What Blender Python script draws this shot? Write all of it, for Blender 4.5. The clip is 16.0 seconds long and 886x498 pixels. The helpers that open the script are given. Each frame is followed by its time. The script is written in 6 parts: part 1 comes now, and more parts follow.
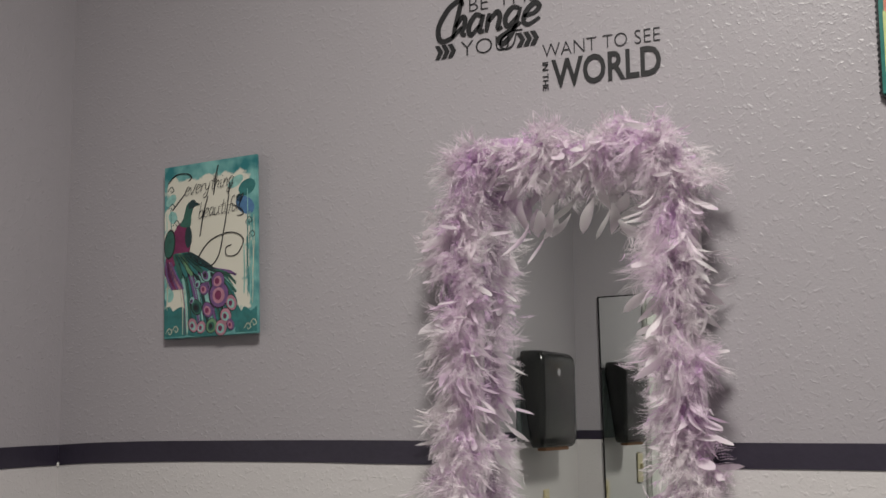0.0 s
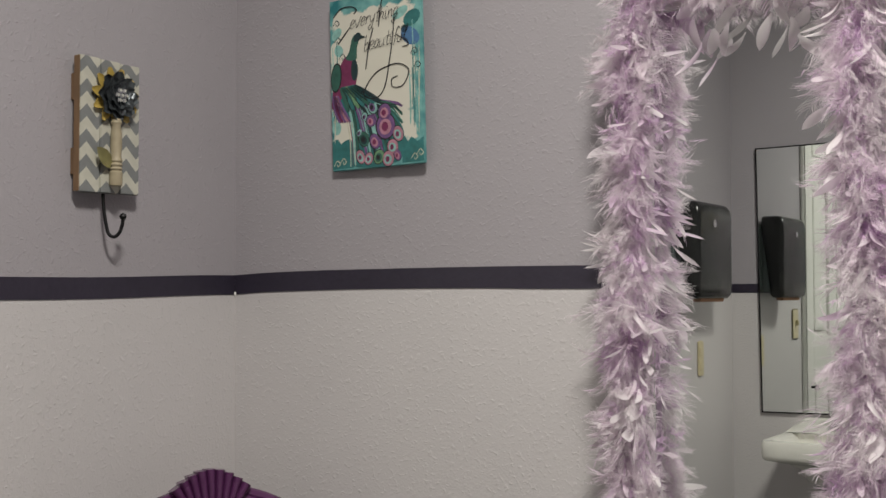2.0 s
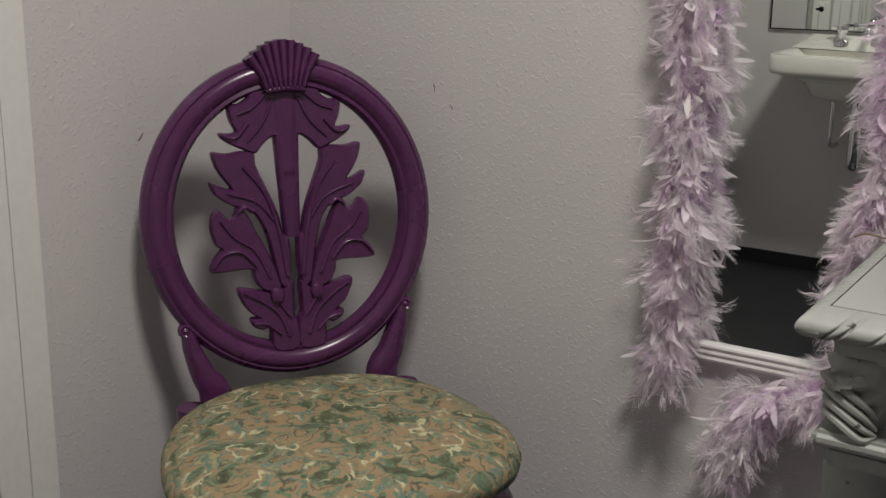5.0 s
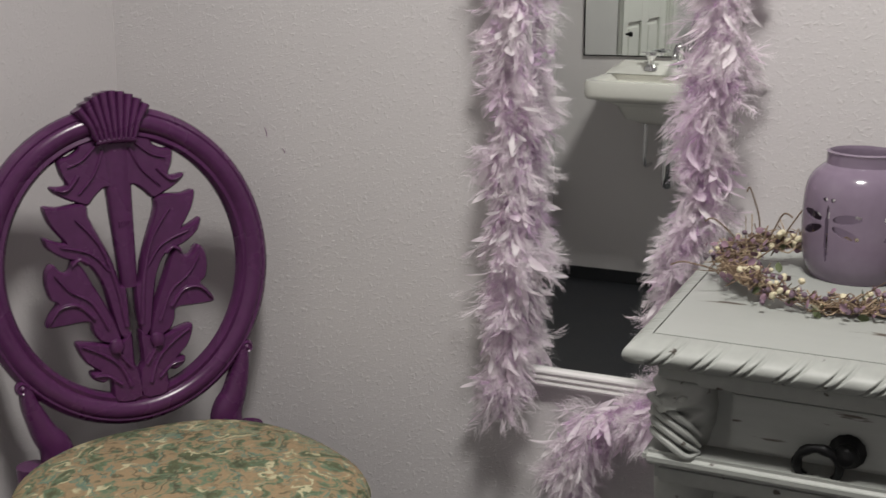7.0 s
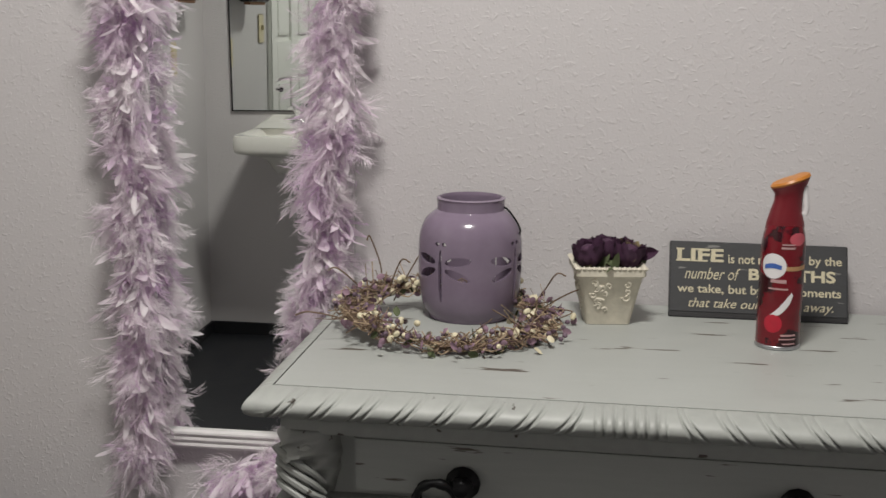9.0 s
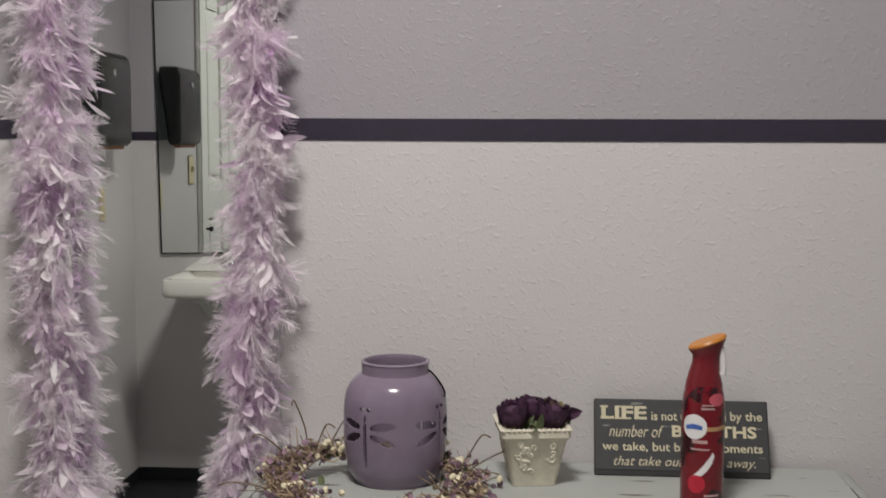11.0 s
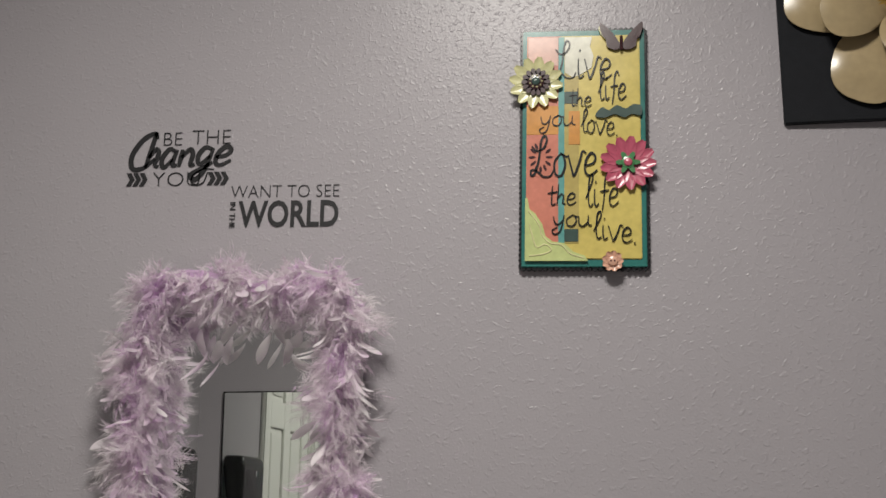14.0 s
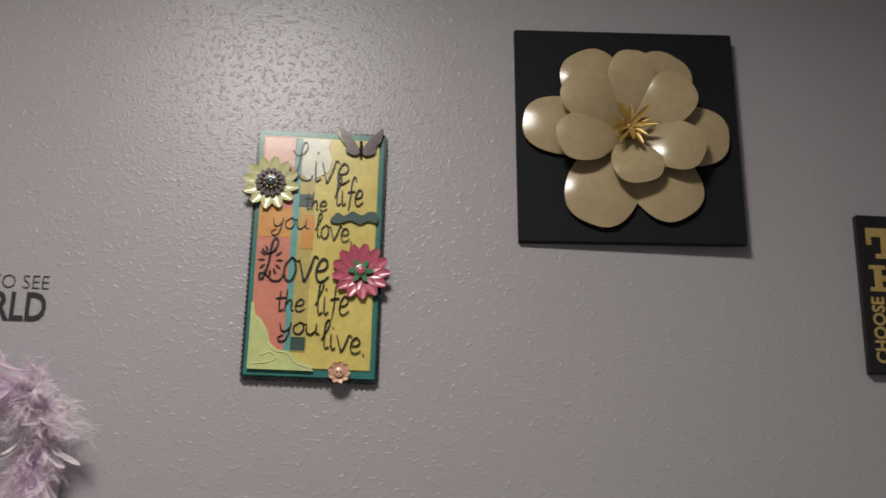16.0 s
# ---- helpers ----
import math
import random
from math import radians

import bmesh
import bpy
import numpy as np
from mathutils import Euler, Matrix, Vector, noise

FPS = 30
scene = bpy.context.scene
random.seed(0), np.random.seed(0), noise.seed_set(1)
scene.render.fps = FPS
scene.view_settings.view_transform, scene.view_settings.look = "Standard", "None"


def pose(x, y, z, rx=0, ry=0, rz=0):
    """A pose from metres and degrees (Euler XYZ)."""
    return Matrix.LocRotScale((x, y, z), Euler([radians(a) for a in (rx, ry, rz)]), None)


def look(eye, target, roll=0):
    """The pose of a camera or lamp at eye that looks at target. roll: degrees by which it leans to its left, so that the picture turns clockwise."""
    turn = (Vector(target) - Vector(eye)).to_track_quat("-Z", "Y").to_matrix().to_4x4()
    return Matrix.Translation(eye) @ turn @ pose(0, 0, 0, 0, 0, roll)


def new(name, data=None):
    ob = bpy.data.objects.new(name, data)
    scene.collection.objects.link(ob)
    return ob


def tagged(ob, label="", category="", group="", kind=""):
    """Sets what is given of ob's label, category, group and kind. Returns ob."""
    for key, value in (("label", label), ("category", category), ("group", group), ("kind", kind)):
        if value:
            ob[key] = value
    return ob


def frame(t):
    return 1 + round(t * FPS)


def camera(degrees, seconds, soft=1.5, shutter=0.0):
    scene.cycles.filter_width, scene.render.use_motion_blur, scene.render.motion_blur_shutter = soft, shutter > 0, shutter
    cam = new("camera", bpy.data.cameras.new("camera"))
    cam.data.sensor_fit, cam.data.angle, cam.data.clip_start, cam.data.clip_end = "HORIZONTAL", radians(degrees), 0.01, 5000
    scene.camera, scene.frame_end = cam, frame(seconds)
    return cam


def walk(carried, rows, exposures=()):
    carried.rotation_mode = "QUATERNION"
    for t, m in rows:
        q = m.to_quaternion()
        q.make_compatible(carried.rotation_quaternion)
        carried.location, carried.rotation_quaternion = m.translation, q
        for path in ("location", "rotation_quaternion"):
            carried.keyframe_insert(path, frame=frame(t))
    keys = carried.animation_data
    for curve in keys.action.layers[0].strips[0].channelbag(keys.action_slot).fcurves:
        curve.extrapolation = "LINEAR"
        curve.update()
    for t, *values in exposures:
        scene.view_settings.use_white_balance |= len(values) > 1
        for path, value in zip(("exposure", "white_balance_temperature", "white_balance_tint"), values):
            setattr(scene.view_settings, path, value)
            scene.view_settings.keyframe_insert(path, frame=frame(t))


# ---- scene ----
cam = camera(41.3, 16.0, shutter=0.2)
PATH = [
    (0, (1.358, -1.41, 1.256), (0.491, 0.369, 1.548), -0.4),
    (0.5, (1.348, -1.414, 1.243), (0.441, 0.352, 1.488), -0.0),
    (1, (1.334, -1.415, 1.225), (0.371, 0.33, 1.393), 0.0),
    (1.5, (1.325, -1.42, 1.203), (0.297, 0.293, 1.302), -0.0),
    (2, (1.326, -1.425, 1.194), (0.24, 0.253, 1.271), -0.1),
    (2.5, (1.329, -1.427, 1.206), (0.204, 0.224, 1.286), -0.1),
    (3, (1.326, -1.426, 1.198), (0.173, 0.208, 1.225), 0.1),
    (3.5, (1.32, -1.432, 1.175), (0.157, 0.191, 1.052), 0.5),
    (4, (1.313, -1.457, 1.139), (0.17, 0.155, 0.831), 0.4),
    (4.5, (1.282, -1.513, 1.117), (0.204, 0.107, 0.653), 0.4),
    (4.7, (1.273, -1.537, 1.112), (0.224, 0.088, 0.602), 0.5),
    (6.8, (1.271, -1.605, 1.143), (0.464, 0.152, 0.629), 0.5),
    (7, (1.28, -1.598, 1.148), (0.516, 0.185, 0.66), 0.3),
    (7.5, (1.29, -1.6, 1.156), (0.65, 0.242, 0.715), 0.3),
    (8, (1.309, -1.598, 1.154), (0.808, 0.293, 0.738), 0.4),
    (8.5, (1.327, -1.591, 1.151), (0.971, 0.334, 0.746), 0.4),
    (8.6, (1.331, -1.591, 1.151), (1.0, 0.34, 0.748), 0.4),
    (8.7, (1.335, -1.588, 1.15), (1.029, 0.347, 0.749), 0.5),
    (10.8, (1.363, -1.59, 1.189), (1.25, 0.394, 0.959), 0.2),
    (11, (1.36, -1.589, 1.201), (1.22, 0.398, 1.016), 0.1),
    (11.5, (1.349, -1.586, 1.234), (1.125, 0.4, 1.167), 0.0),
    (12, (1.337, -1.59, 1.251), (1.033, 0.386, 1.307), 0.4),
    (12.5, (1.329, -1.599, 1.27), (0.983, 0.364, 1.435), 0.3),
    (13, (1.327, -1.609, 1.283), (0.986, 0.344, 1.549), 0.6),
    (13.5, (1.319, -1.602, 1.298), (1.026, 0.344, 1.651), 0.8),
    (14, (1.318, -1.598, 1.306), (1.089, 0.343, 1.729), 0.9),
    (14.5, (1.307, -1.6, 1.316), (1.15, 0.336, 1.792), 0.8),
    (15, (1.302, -1.592, 1.322), (1.232, 0.337, 1.849), 0.8),
    (15.5, (1.323, -1.568, 1.328), (1.369, 0.348, 1.897), 1.0),
    (16, (1.368, -1.531, 1.325), (1.53, 0.369, 1.929), 1.0),
]
walk(cam, [(t, look(eye, target, roll)) for t, eye, target, roll in PATH],
     [(0, -0.21, 6450, 11.5), (1, -0.13, 6500, 11.5), (2.5, 0.02, 6500, 10.5), (3.5, -0.04, 6500, 10.5), (4.5, -0.18, 6500, 11), (7, 0.13, 6330, 12.5), (8.5, 0.04, 6350, 12), (11, -0.10, 6350, 12.5), (12.5, -0.16, 6420, 12), (14.5, -0.46, 6500, 11), (16, -0.56, 6500, 11.5)])

# ---- light ----
world = bpy.data.worlds.new("world")
scene.world = world
world.use_nodes = True
world.node_tree.nodes["Background"].inputs[0].default_value = (0.5, 0.5, 0.55, 1)
world.node_tree.nodes["Background"].inputs[1].default_value = 0.02
LIGHT_AT = (1.18, -1.08, 2.57)
lamp_data = bpy.data.lights.new("ceiling_lamp", "AREA")
lamp_data.shape, lamp_data.size, lamp_data.size_y = "RECTANGLE", 0.32, 0.32
lamp_data.spread = radians(163)
lamp_data.energy, lamp_data.color = 36.0, (1.0, 0.965, 0.885)
lamp = new("ceiling_lamp", lamp_data)
lamp.matrix_world = pose(*LIGHT_AT)


# ---- materials ----
def nodes_of(m):
    m.use_nodes = True
    t = m.node_tree
    return t, t.nodes["Principled BSDF"]


def mat(name, color, rough=0.5, metal=0.0, var=0.12, scale=6.0, fine=90.0, bump=0.15, bump_scale=120.0,
        spec=0.5, wear=None, wear_at=0.62, wear_scale=9.0, stretch=(1, 1, 1), rand=0.0, sheen=0.0, trans=0.0, dist=0.001):
    """A painted, woven or moulded surface: two scales of tone, fine relief and, where given, worn patches of another colour."""
    m = bpy.data.materials.new(name)
    t, b = nodes_of(m)
    N, L = t.nodes.new, t.links.new
    co, mp = N("ShaderNodeTexCoord"), N("ShaderNodeMapping")
    mp.inputs["Scale"].default_value = stretch
    L(co.outputs["Object"], mp.inputs["Vector"])
    out = None
    n1, n2 = N("ShaderNodeTexNoise"), N("ShaderNodeTexNoise")
    for n, s in ((n1, scale), (n2, fine)):
        n.inputs["Scale"].default_value = s
        n.inputs["Detail"].default_value = 4
        L(mp.outputs[0], n.inputs["Vector"])
    add = N("ShaderNodeMath")
    add.operation = "ADD"
    L(n1.outputs["Fac"], add.inputs[0])
    L(n2.outputs["Fac"], add.inputs[1])
    rng = N("ShaderNodeMapRange")
    rng.inputs["From Min"].default_value, rng.inputs["From Max"].default_value = 0.6, 1.4
    rng.inputs["To Min"].default_value, rng.inputs["To Max"].default_value = 1 - var, 1 + var
    L(add.outputs[0], rng.inputs["Value"])
    hsv = N("ShaderNodeHueSaturation")
    hsv.inputs["Color"].default_value = (*color, 1)
    L(rng.outputs[0], hsv.inputs["Value"])
    out = hsv.outputs[0]
    if rand:
        info, r2, h2 = N("ShaderNodeObjectInfo"), N("ShaderNodeMapRange"), N("ShaderNodeHueSaturation")
        r2.inputs["To Min"].default_value, r2.inputs["To Max"].default_value = 1 - rand, 1 + rand
        L(info.outputs["Random"], r2.inputs["Value"])
        L(out, h2.inputs["Color"])
        L(r2.outputs[0], h2.inputs["Value"])
        out = h2.outputs[0]
    if wear:
        w, st, mx = N("ShaderNodeTexNoise"), N("ShaderNodeMapRange"), N("ShaderNodeMix")
        w.inputs["Scale"].default_value, w.inputs["Detail"].default_value = wear_scale, 6
        L(mp.outputs[0], w.inputs["Vector"])
        st.inputs["From Min"].default_value, st.inputs["From Max"].default_value = wear_at, wear_at + 0.03
        L(w.outputs["Fac"], st.inputs["Value"])
        mx.data_type = "RGBA"
        L(st.outputs[0], mx.inputs["Factor"])
        L(out, mx.inputs[6])
        mx.inputs[7].default_value = (*wear, 1)
        out = mx.outputs[2]
    L(out, b.inputs["Base Color"])
    rr = N("ShaderNodeMapRange")
    rr.inputs["To Min"].default_value, rr.inputs["To Max"].default_value = max(0.02, rough - 0.07), min(1, rough + 0.07)
    L(n1.outputs["Fac"], rr.inputs["Value"])
    L(rr.outputs[0], b.inputs["Roughness"])
    b.inputs["Metallic"].default_value = metal
    b.inputs["Specular IOR Level"].default_value = spec
    b.inputs["Sheen Weight"].default_value = sheen
    b.inputs["Transmission Weight"].default_value = trans
    if bump:
        n3, bp = N("ShaderNodeTexNoise"), N("ShaderNodeBump")
        n3.inputs["Scale"].default_value, n3.inputs["Detail"].default_value = bump_scale, 5
        L(mp.outputs[0], n3.inputs["Vector"])
        bp.inputs["Strength"].default_value, bp.inputs["Distance"].default_value = bump, dist
        L(n3.outputs["Fac"], bp.inputs["Height"])
        L(bp.outputs[0], b.inputs["Normal"])
    return m


def wall_material(name, upper, lower, split):
    """Orange-peel plaster under semi-gloss paint in two colours that meet at a height."""
    m = bpy.data.materials.new(name)
    t, b = nodes_of(m)
    N, L = t.nodes.new, t.links.new
    geo, sep = N("ShaderNodeNewGeometry"), N("ShaderNodeSeparateXYZ")
    L(geo.outputs["Position"], sep.inputs[0])
    cut = N("ShaderNodeMath")
    cut.operation = "GREATER_THAN"
    cut.inputs[1].default_value = split
    L(sep.outputs["Z"], cut.inputs[0])
    mx = N("ShaderNodeMix")
    mx.data_type = "RGBA"
    L(cut.outputs[0], mx.inputs["Factor"])
    mx.inputs[6].default_value, mx.inputs[7].default_value = (*lower, 1), (*upper, 1)
    tone, rng, hsv = N("ShaderNodeTexNoise"), N("ShaderNodeMapRange"), N("ShaderNodeHueSaturation")
    tone.inputs["Scale"].default_value, tone.inputs["Detail"].default_value = 2.2, 6
    L(geo.outputs["Position"], tone.inputs["Vector"])
    rng.inputs["To Min"].default_value, rng.inputs["To Max"].default_value = 0.93, 1.07
    L(tone.outputs["Fac"], rng.inputs["Value"])
    L(rng.outputs[0], hsv.inputs["Value"])
    L(mx.outputs[2], hsv.inputs["Color"])
    L(hsv.outputs[0], b.inputs["Base Color"])
    # peel: soft pebbles plus sparse raised flecks
    peel, fleck, st, sm = N("ShaderNodeTexNoise"), N("ShaderNodeTexNoise"), N("ShaderNodeMapRange"), N("ShaderNodeMath")
    peel.inputs["Scale"].default_value, peel.inputs["Detail"].default_value = 260, 2.5
    fleck.inputs["Scale"].default_value, fleck.inputs["Detail"].default_value, fleck.inputs["Distortion"].default_value = 135, 2.0, 0.5
    L(geo.outputs["Position"], peel.inputs["Vector"])
    L(geo.outputs["Position"], fleck.inputs["Vector"])
    st.interpolation_type = "SMOOTHSTEP"
    st.inputs["From Min"].default_value, st.inputs["From Max"].default_value = 0.53, 0.72
    st.inputs["To Max"].default_value = 0.54
    L(fleck.outputs["Fac"], st.inputs["Value"])
    sm.operation = "MULTIPLY_ADD"
    sm.inputs[1].default_value = 0.60
    L(peel.outputs["Fac"], sm.inputs[0])
    L(st.outputs[0], sm.inputs[2])
    bp = N("ShaderNodeBump")
    bp.inputs["Strength"].default_value, bp.inputs["Distance"].default_value = 0.85, 0.0008
    L(sm.outputs[0], bp.inputs["Height"])
    L(bp.outputs[0], b.inputs["Normal"])
    b.inputs["Roughness"].default_value = 0.31
    b.inputs["Specular IOR Level"].default_value = 0.31
    return m


WALL = wall_material("two_tone_wall_paint", (0.378, 0.357, 0.381), (0.60, 0.578, 0.580), 1.215)
STRIPE = mat("navy_stripe_paint", (0.030, 0.025, 0.042), 0.4, var=0.15, bump=0.5, bump_scale=90, dist=0.0012)
TRIM = mat("white_trim_paint", (0.76, 0.76, 0.72), 0.35, var=0.05, bump=0.06)
CEIL = mat("white_ceiling_paint", (0.72, 0.71, 0.69), 0.8, var=0.05, bump=0.4, bump_scale=80)
FLOOR = mat("black_rubber_floor", (0.012, 0.013, 0.016), 0.5, var=0.35, bump=0.2, bump_scale=60)
PLUM = mat("gloss_plum_paint", (0.082, 0.021, 0.080), 0.27, var=0.18, scale=9, bump=0.12, bump_scale=70)
GREY = mat("distressed_grey_paint", (0.355, 0.37, 0.350), 0.45, var=0.06, scale=5, bump=0.08, bump_scale=40,
           wear=(0.10, 0.085, 0.07), wear_at=0.665, wear_scale=4.0, stretch=(3, 16, 30))
GREY_EDGE = mat("worn_grey_edge_paint", (0.325, 0.338, 0.318), 0.5, var=0.09, scale=20, bump=0.1,
                wear=(0.07, 0.06, 0.05), wear_at=0.665, wear_scale=48)
IRON = mat("black_cast_iron", (0.012, 0.012, 0.013), 0.45, 0.6, bump=0.4, bump_scale=160)
PORCELAIN = mat("white_porcelain", (0.80, 0.79, 0.74), 0.12, var=0.03, bump=0)
CHROME = mat("chrome", (0.75, 0.75, 0.76), 0.08, 1.0, var=0.03, bump=0)
FRAME_WHITE = mat("white_mirror_frame_paint", (0.66, 0.64, 0.64), 0.35, var=0.06, bump=0.08)


def mirror_material(name):
    m = bpy.data.materials.new(name)
    t, b = nodes_of(m)
    b.inputs["Base Color"].default_value = (0.88, 0.91, 0.89, 1)
    b.inputs["Metallic"].default_value, b.inputs["Roughness"].default_value = 1.0, 0.0
    return m


MIRROR = mirror_material("mirror_silver")


# ---- building helpers ----
class Geo:
    """Vertices and faces gathered for one mesh."""

    def __init__(self):
        self.v, self.f = [], []

    def add(self, v, f, m=None):
        k = len(self.v)
        self.v += [tuple(m @ Vector(p)) if m else tuple(p) for p in v]
        self.f += [tuple(i + k for i in q) for q in f]
        return self

    def box(self, x0, x1, y0, y1, z0, z1, bevel=0.0, m=None, seg=2):
        bm = bmesh.new()
        bmesh.ops.create_cube(bm, size=1)
        for v in bm.verts:
            v.co = ((x0 + x1) / 2 + v.co.x * (x1 - x0), (y0 + y1) / 2 + v.co.y * (y1 - y0), (z0 + z1) / 2 + v.co.z * (z1 - z0))
        if bevel:
            bmesh.ops.bevel(bm, geom=bm.edges[:], offset=bevel, segments=seg, affect="EDGES")
        bm.verts.index_update()
        self.add([v.co.copy() for v in bm.verts], [[v.index for v in q.verts] for q in bm.faces], m)
        bm.free()
        return self

    def lathe(self, profile, n=32, m=None, squash=1.0):
        """Profile of (radius, height) from bottom to top, turned round z."""
        v, f = [], []
        for r, z in profile:
            v += [(r * math.cos(2 * math.pi * k / n), squash * r * math.sin(2 * math.pi * k / n), z) for k in range(n)]
        for i in range(len(profile) - 1):
            f += [(i * n + k, i * n + (k + 1) % n, (i + 1) * n + (k + 1) % n, (i + 1) * n + k) for k in range(n)]
        if profile[0][0] > 1e-5:
            f.append(tuple(range(n))[::-1])
        if profile[-1][0] > 1e-5:
            f.append(tuple((len(profile) - 1) * n + k for k in range(n)))
        return self.add(v, f, m)

    def tube(self, pts, radius, n=8, m=None, closed=False):
        """A round rod along points; radius is a number or a function of 0..1."""
        pts = [Vector(p) for p in pts]
        c = len(pts)
        v, f, side = [], [], None
        for i, p in enumerate(pts):
            a, b = (pts[i - 1], pts[(i + 1) % c]) if closed else (pts[max(i - 1, 0)], pts[min(i + 1, c - 1)])
            d = (b - a).normalized()
            if side is None:
                side = d.orthogonal().normalized()
            side = (side - d * side.dot(d)).normalized()
            up = d.cross(side)
            r = radius(i / max(c - 1, 1)) if callable(radius) else radius
            v += [p + r * (math.cos(2 * math.pi * k / n) * side + math.sin(2 * math.pi * k / n) * up) for k in range(n)]
        for i in range(c if closed else c - 1):
            j = (i + 1) % c
            f += [(i * n + k, i * n + (k + 1) % n, j * n + (k + 1) % n, j * n + k) for k in range(n)]
        if not closed:
            f += [tuple(range(n))[::-1], tuple((c - 1) * n + k for k in range(n))]
        return self.add(v, f, m)

    def slab(self, outline, y0, y1, m=None):
        """A flat shape in x and z, y0 (front) to y1 (back) thick."""
        n = len(outline)
        v = [(x, y0, z) for x, z in outline] + [(x, y1, z) for x, z in outline]
        f = [tuple(range(n)), tuple(range(2 * n - 1, n - 1, -1))]
        f += [(i, i + n, (i + 1) % n + n, (i + 1) % n) for i in range(n)]
        return self.add(v, f, m)

    def ribbon(self, pts, width, y0, y1, m=None):
        """A brush stroke in x and z along points; width is a number or a function of 0..1."""
        n = len(pts)
        lo, hi = [], []
        for i, (x, z) in enumerate(pts):
            a, b = pts[max(i - 1, 0)], pts[min(i + 1, n - 1)]
            dx, dz = b[0] - a[0], b[1] - a[1]
            s = math.hypot(dx, dz) or 1
            w = (width(i / (n - 1)) if callable(width) else width) / 2
            lo.append((x + dz / s * w, z - dx / s * w))
            hi.append((x - dz / s * w, z + dx / s * w))
        v = [(x, y, z) for row, y in ((lo, y0), (hi, y0), (lo, y1), (hi, y1)) for x, z in row]
        f = []
        for i in range(n - 1):
            f += [(i, i + 1, n + i + 1, n + i), (2 * n + i + 1, 2 * n + i, 3 * n + i, 3 * n + i + 1), (i + 1, i, 2 * n + i, 2 * n + i + 1), (n + i, n + i + 1, 3 * n + i + 1, 3 * n + i)]
        return self.add(v, f + [(0, n, 3 * n, 2 * n), (n - 1, 3 * n - 1, 4 * n - 1, 2 * n - 1)], m)

    def mesh(self, name, material, smooth=False, angle=40):
        me = bpy.data.meshes.new(name)
        me.from_pydata(self.v, [], self.f)
        me.materials.append(material)
        bm = bmesh.new()
        bm.from_mesh(me)
        bmesh.ops.recalc_face_normals(bm, faces=bm.faces[:])
        if smooth:
            for q in bm.faces:
                q.smooth = True
            for e in bm.edges:
                e.smooth = len(e.link_faces) == 2 and e.calc_face_angle(0) < radians(angle)
        bm.to_mesh(me)
        bm.free()
        return me


def part(name, geo, material, parent, label="", smooth=False, angle=40):
    ob = new(name, geo.mesh(name, material, smooth, angle) if isinstance(geo, Geo) else geo)
    ob.parent = parent
    return tagged(ob, label)


def thing(name, m, label, category, group=""):
    ob = new(name)
    ob.matrix_world = m
    return tagged(ob, label, category, group)


def setting(name, geo, material, label="", category="", smooth=False):
    return tagged(new(name, geo.mesh(name, material, smooth)), label, category, "", "structure")


def curve(pts, steps=8, closed=False):
    """A smooth line through points of any dimension."""
    out, n = [], len(pts)
    for i in range(n if closed else n - 1):
        p = [pts[k % n] if closed else pts[min(max(k, 0), n - 1)] for k in (i - 1, i, i + 1, i + 2)]
        for s in range(steps):
            u = s / steps
            out.append(tuple(0.5 * (2 * b + (c - a) * u + (2 * a - 5 * b + 4 * c - d) * u * u + (3 * b - a - 3 * c + d) * u ** 3)
                             for a, b, c, d in zip(*p)))
    if not closed:
        out.append(tuple(pts[-1]))
    return out


def ellipse(cx, cz, rx, rz, n=24, turn=0.0):
    c, s = math.cos(radians(turn)), math.sin(radians(turn))
    return [(cx + c * rx * math.cos(a) - s * rz * math.sin(a), cz + s * rx * math.cos(a) + c * rz * math.sin(a))
            for a in (2 * math.pi * k / n for k in range(n))]


def words(name, body, material, parent, x0, x1, z0, z1, y=0.0, depth=0.0006, shear=0.0, weight=0.0, turn=0.0):
    """Lettering in the built-in font, fitted into x0..x1 and z0..z1, facing -y."""
    cu = bpy.data.curves.new(name, "FONT")
    cu.body, cu.shear, cu.offset, cu.resolution_u = body, shear, weight, 3
    cu.extrude = 0.001
    ob = bpy.data.objects.new(name, cu)
    scene.collection.objects.link(ob)
    bpy.context.view_layer.update()
    me = bpy.data.meshes.new_from_object(ob.evaluated_get(bpy.context.evaluated_depsgraph_get()))
    bpy.data.objects.remove(ob)
    a = np.empty(len(me.vertices) * 3)
    me.vertices.foreach_get("co", a)
    a = a.reshape(-1, 3)
    if turn:
        c, s = math.cos(radians(turn)), math.sin(radians(turn))
        a[:, :2] = a[:, :2] @ np.array([[c, s], [-s, c]])
    lo, hi = a.min(0), a.max(0)
    u = (a - lo) / np.maximum(hi - lo, 1e-9)
    b = np.stack([x0 + u[:, 0] * (x1 - x0), y - u[:, 2] * depth, z0 + u[:, 1] * (z1 - z0)], 1)
    me.vertices.foreach_set("co", b.ravel())
    me.materials.clear()
    me.materials.append(material)
    me.update()
    out = new(name, me)
    out.parent = parent
    return out


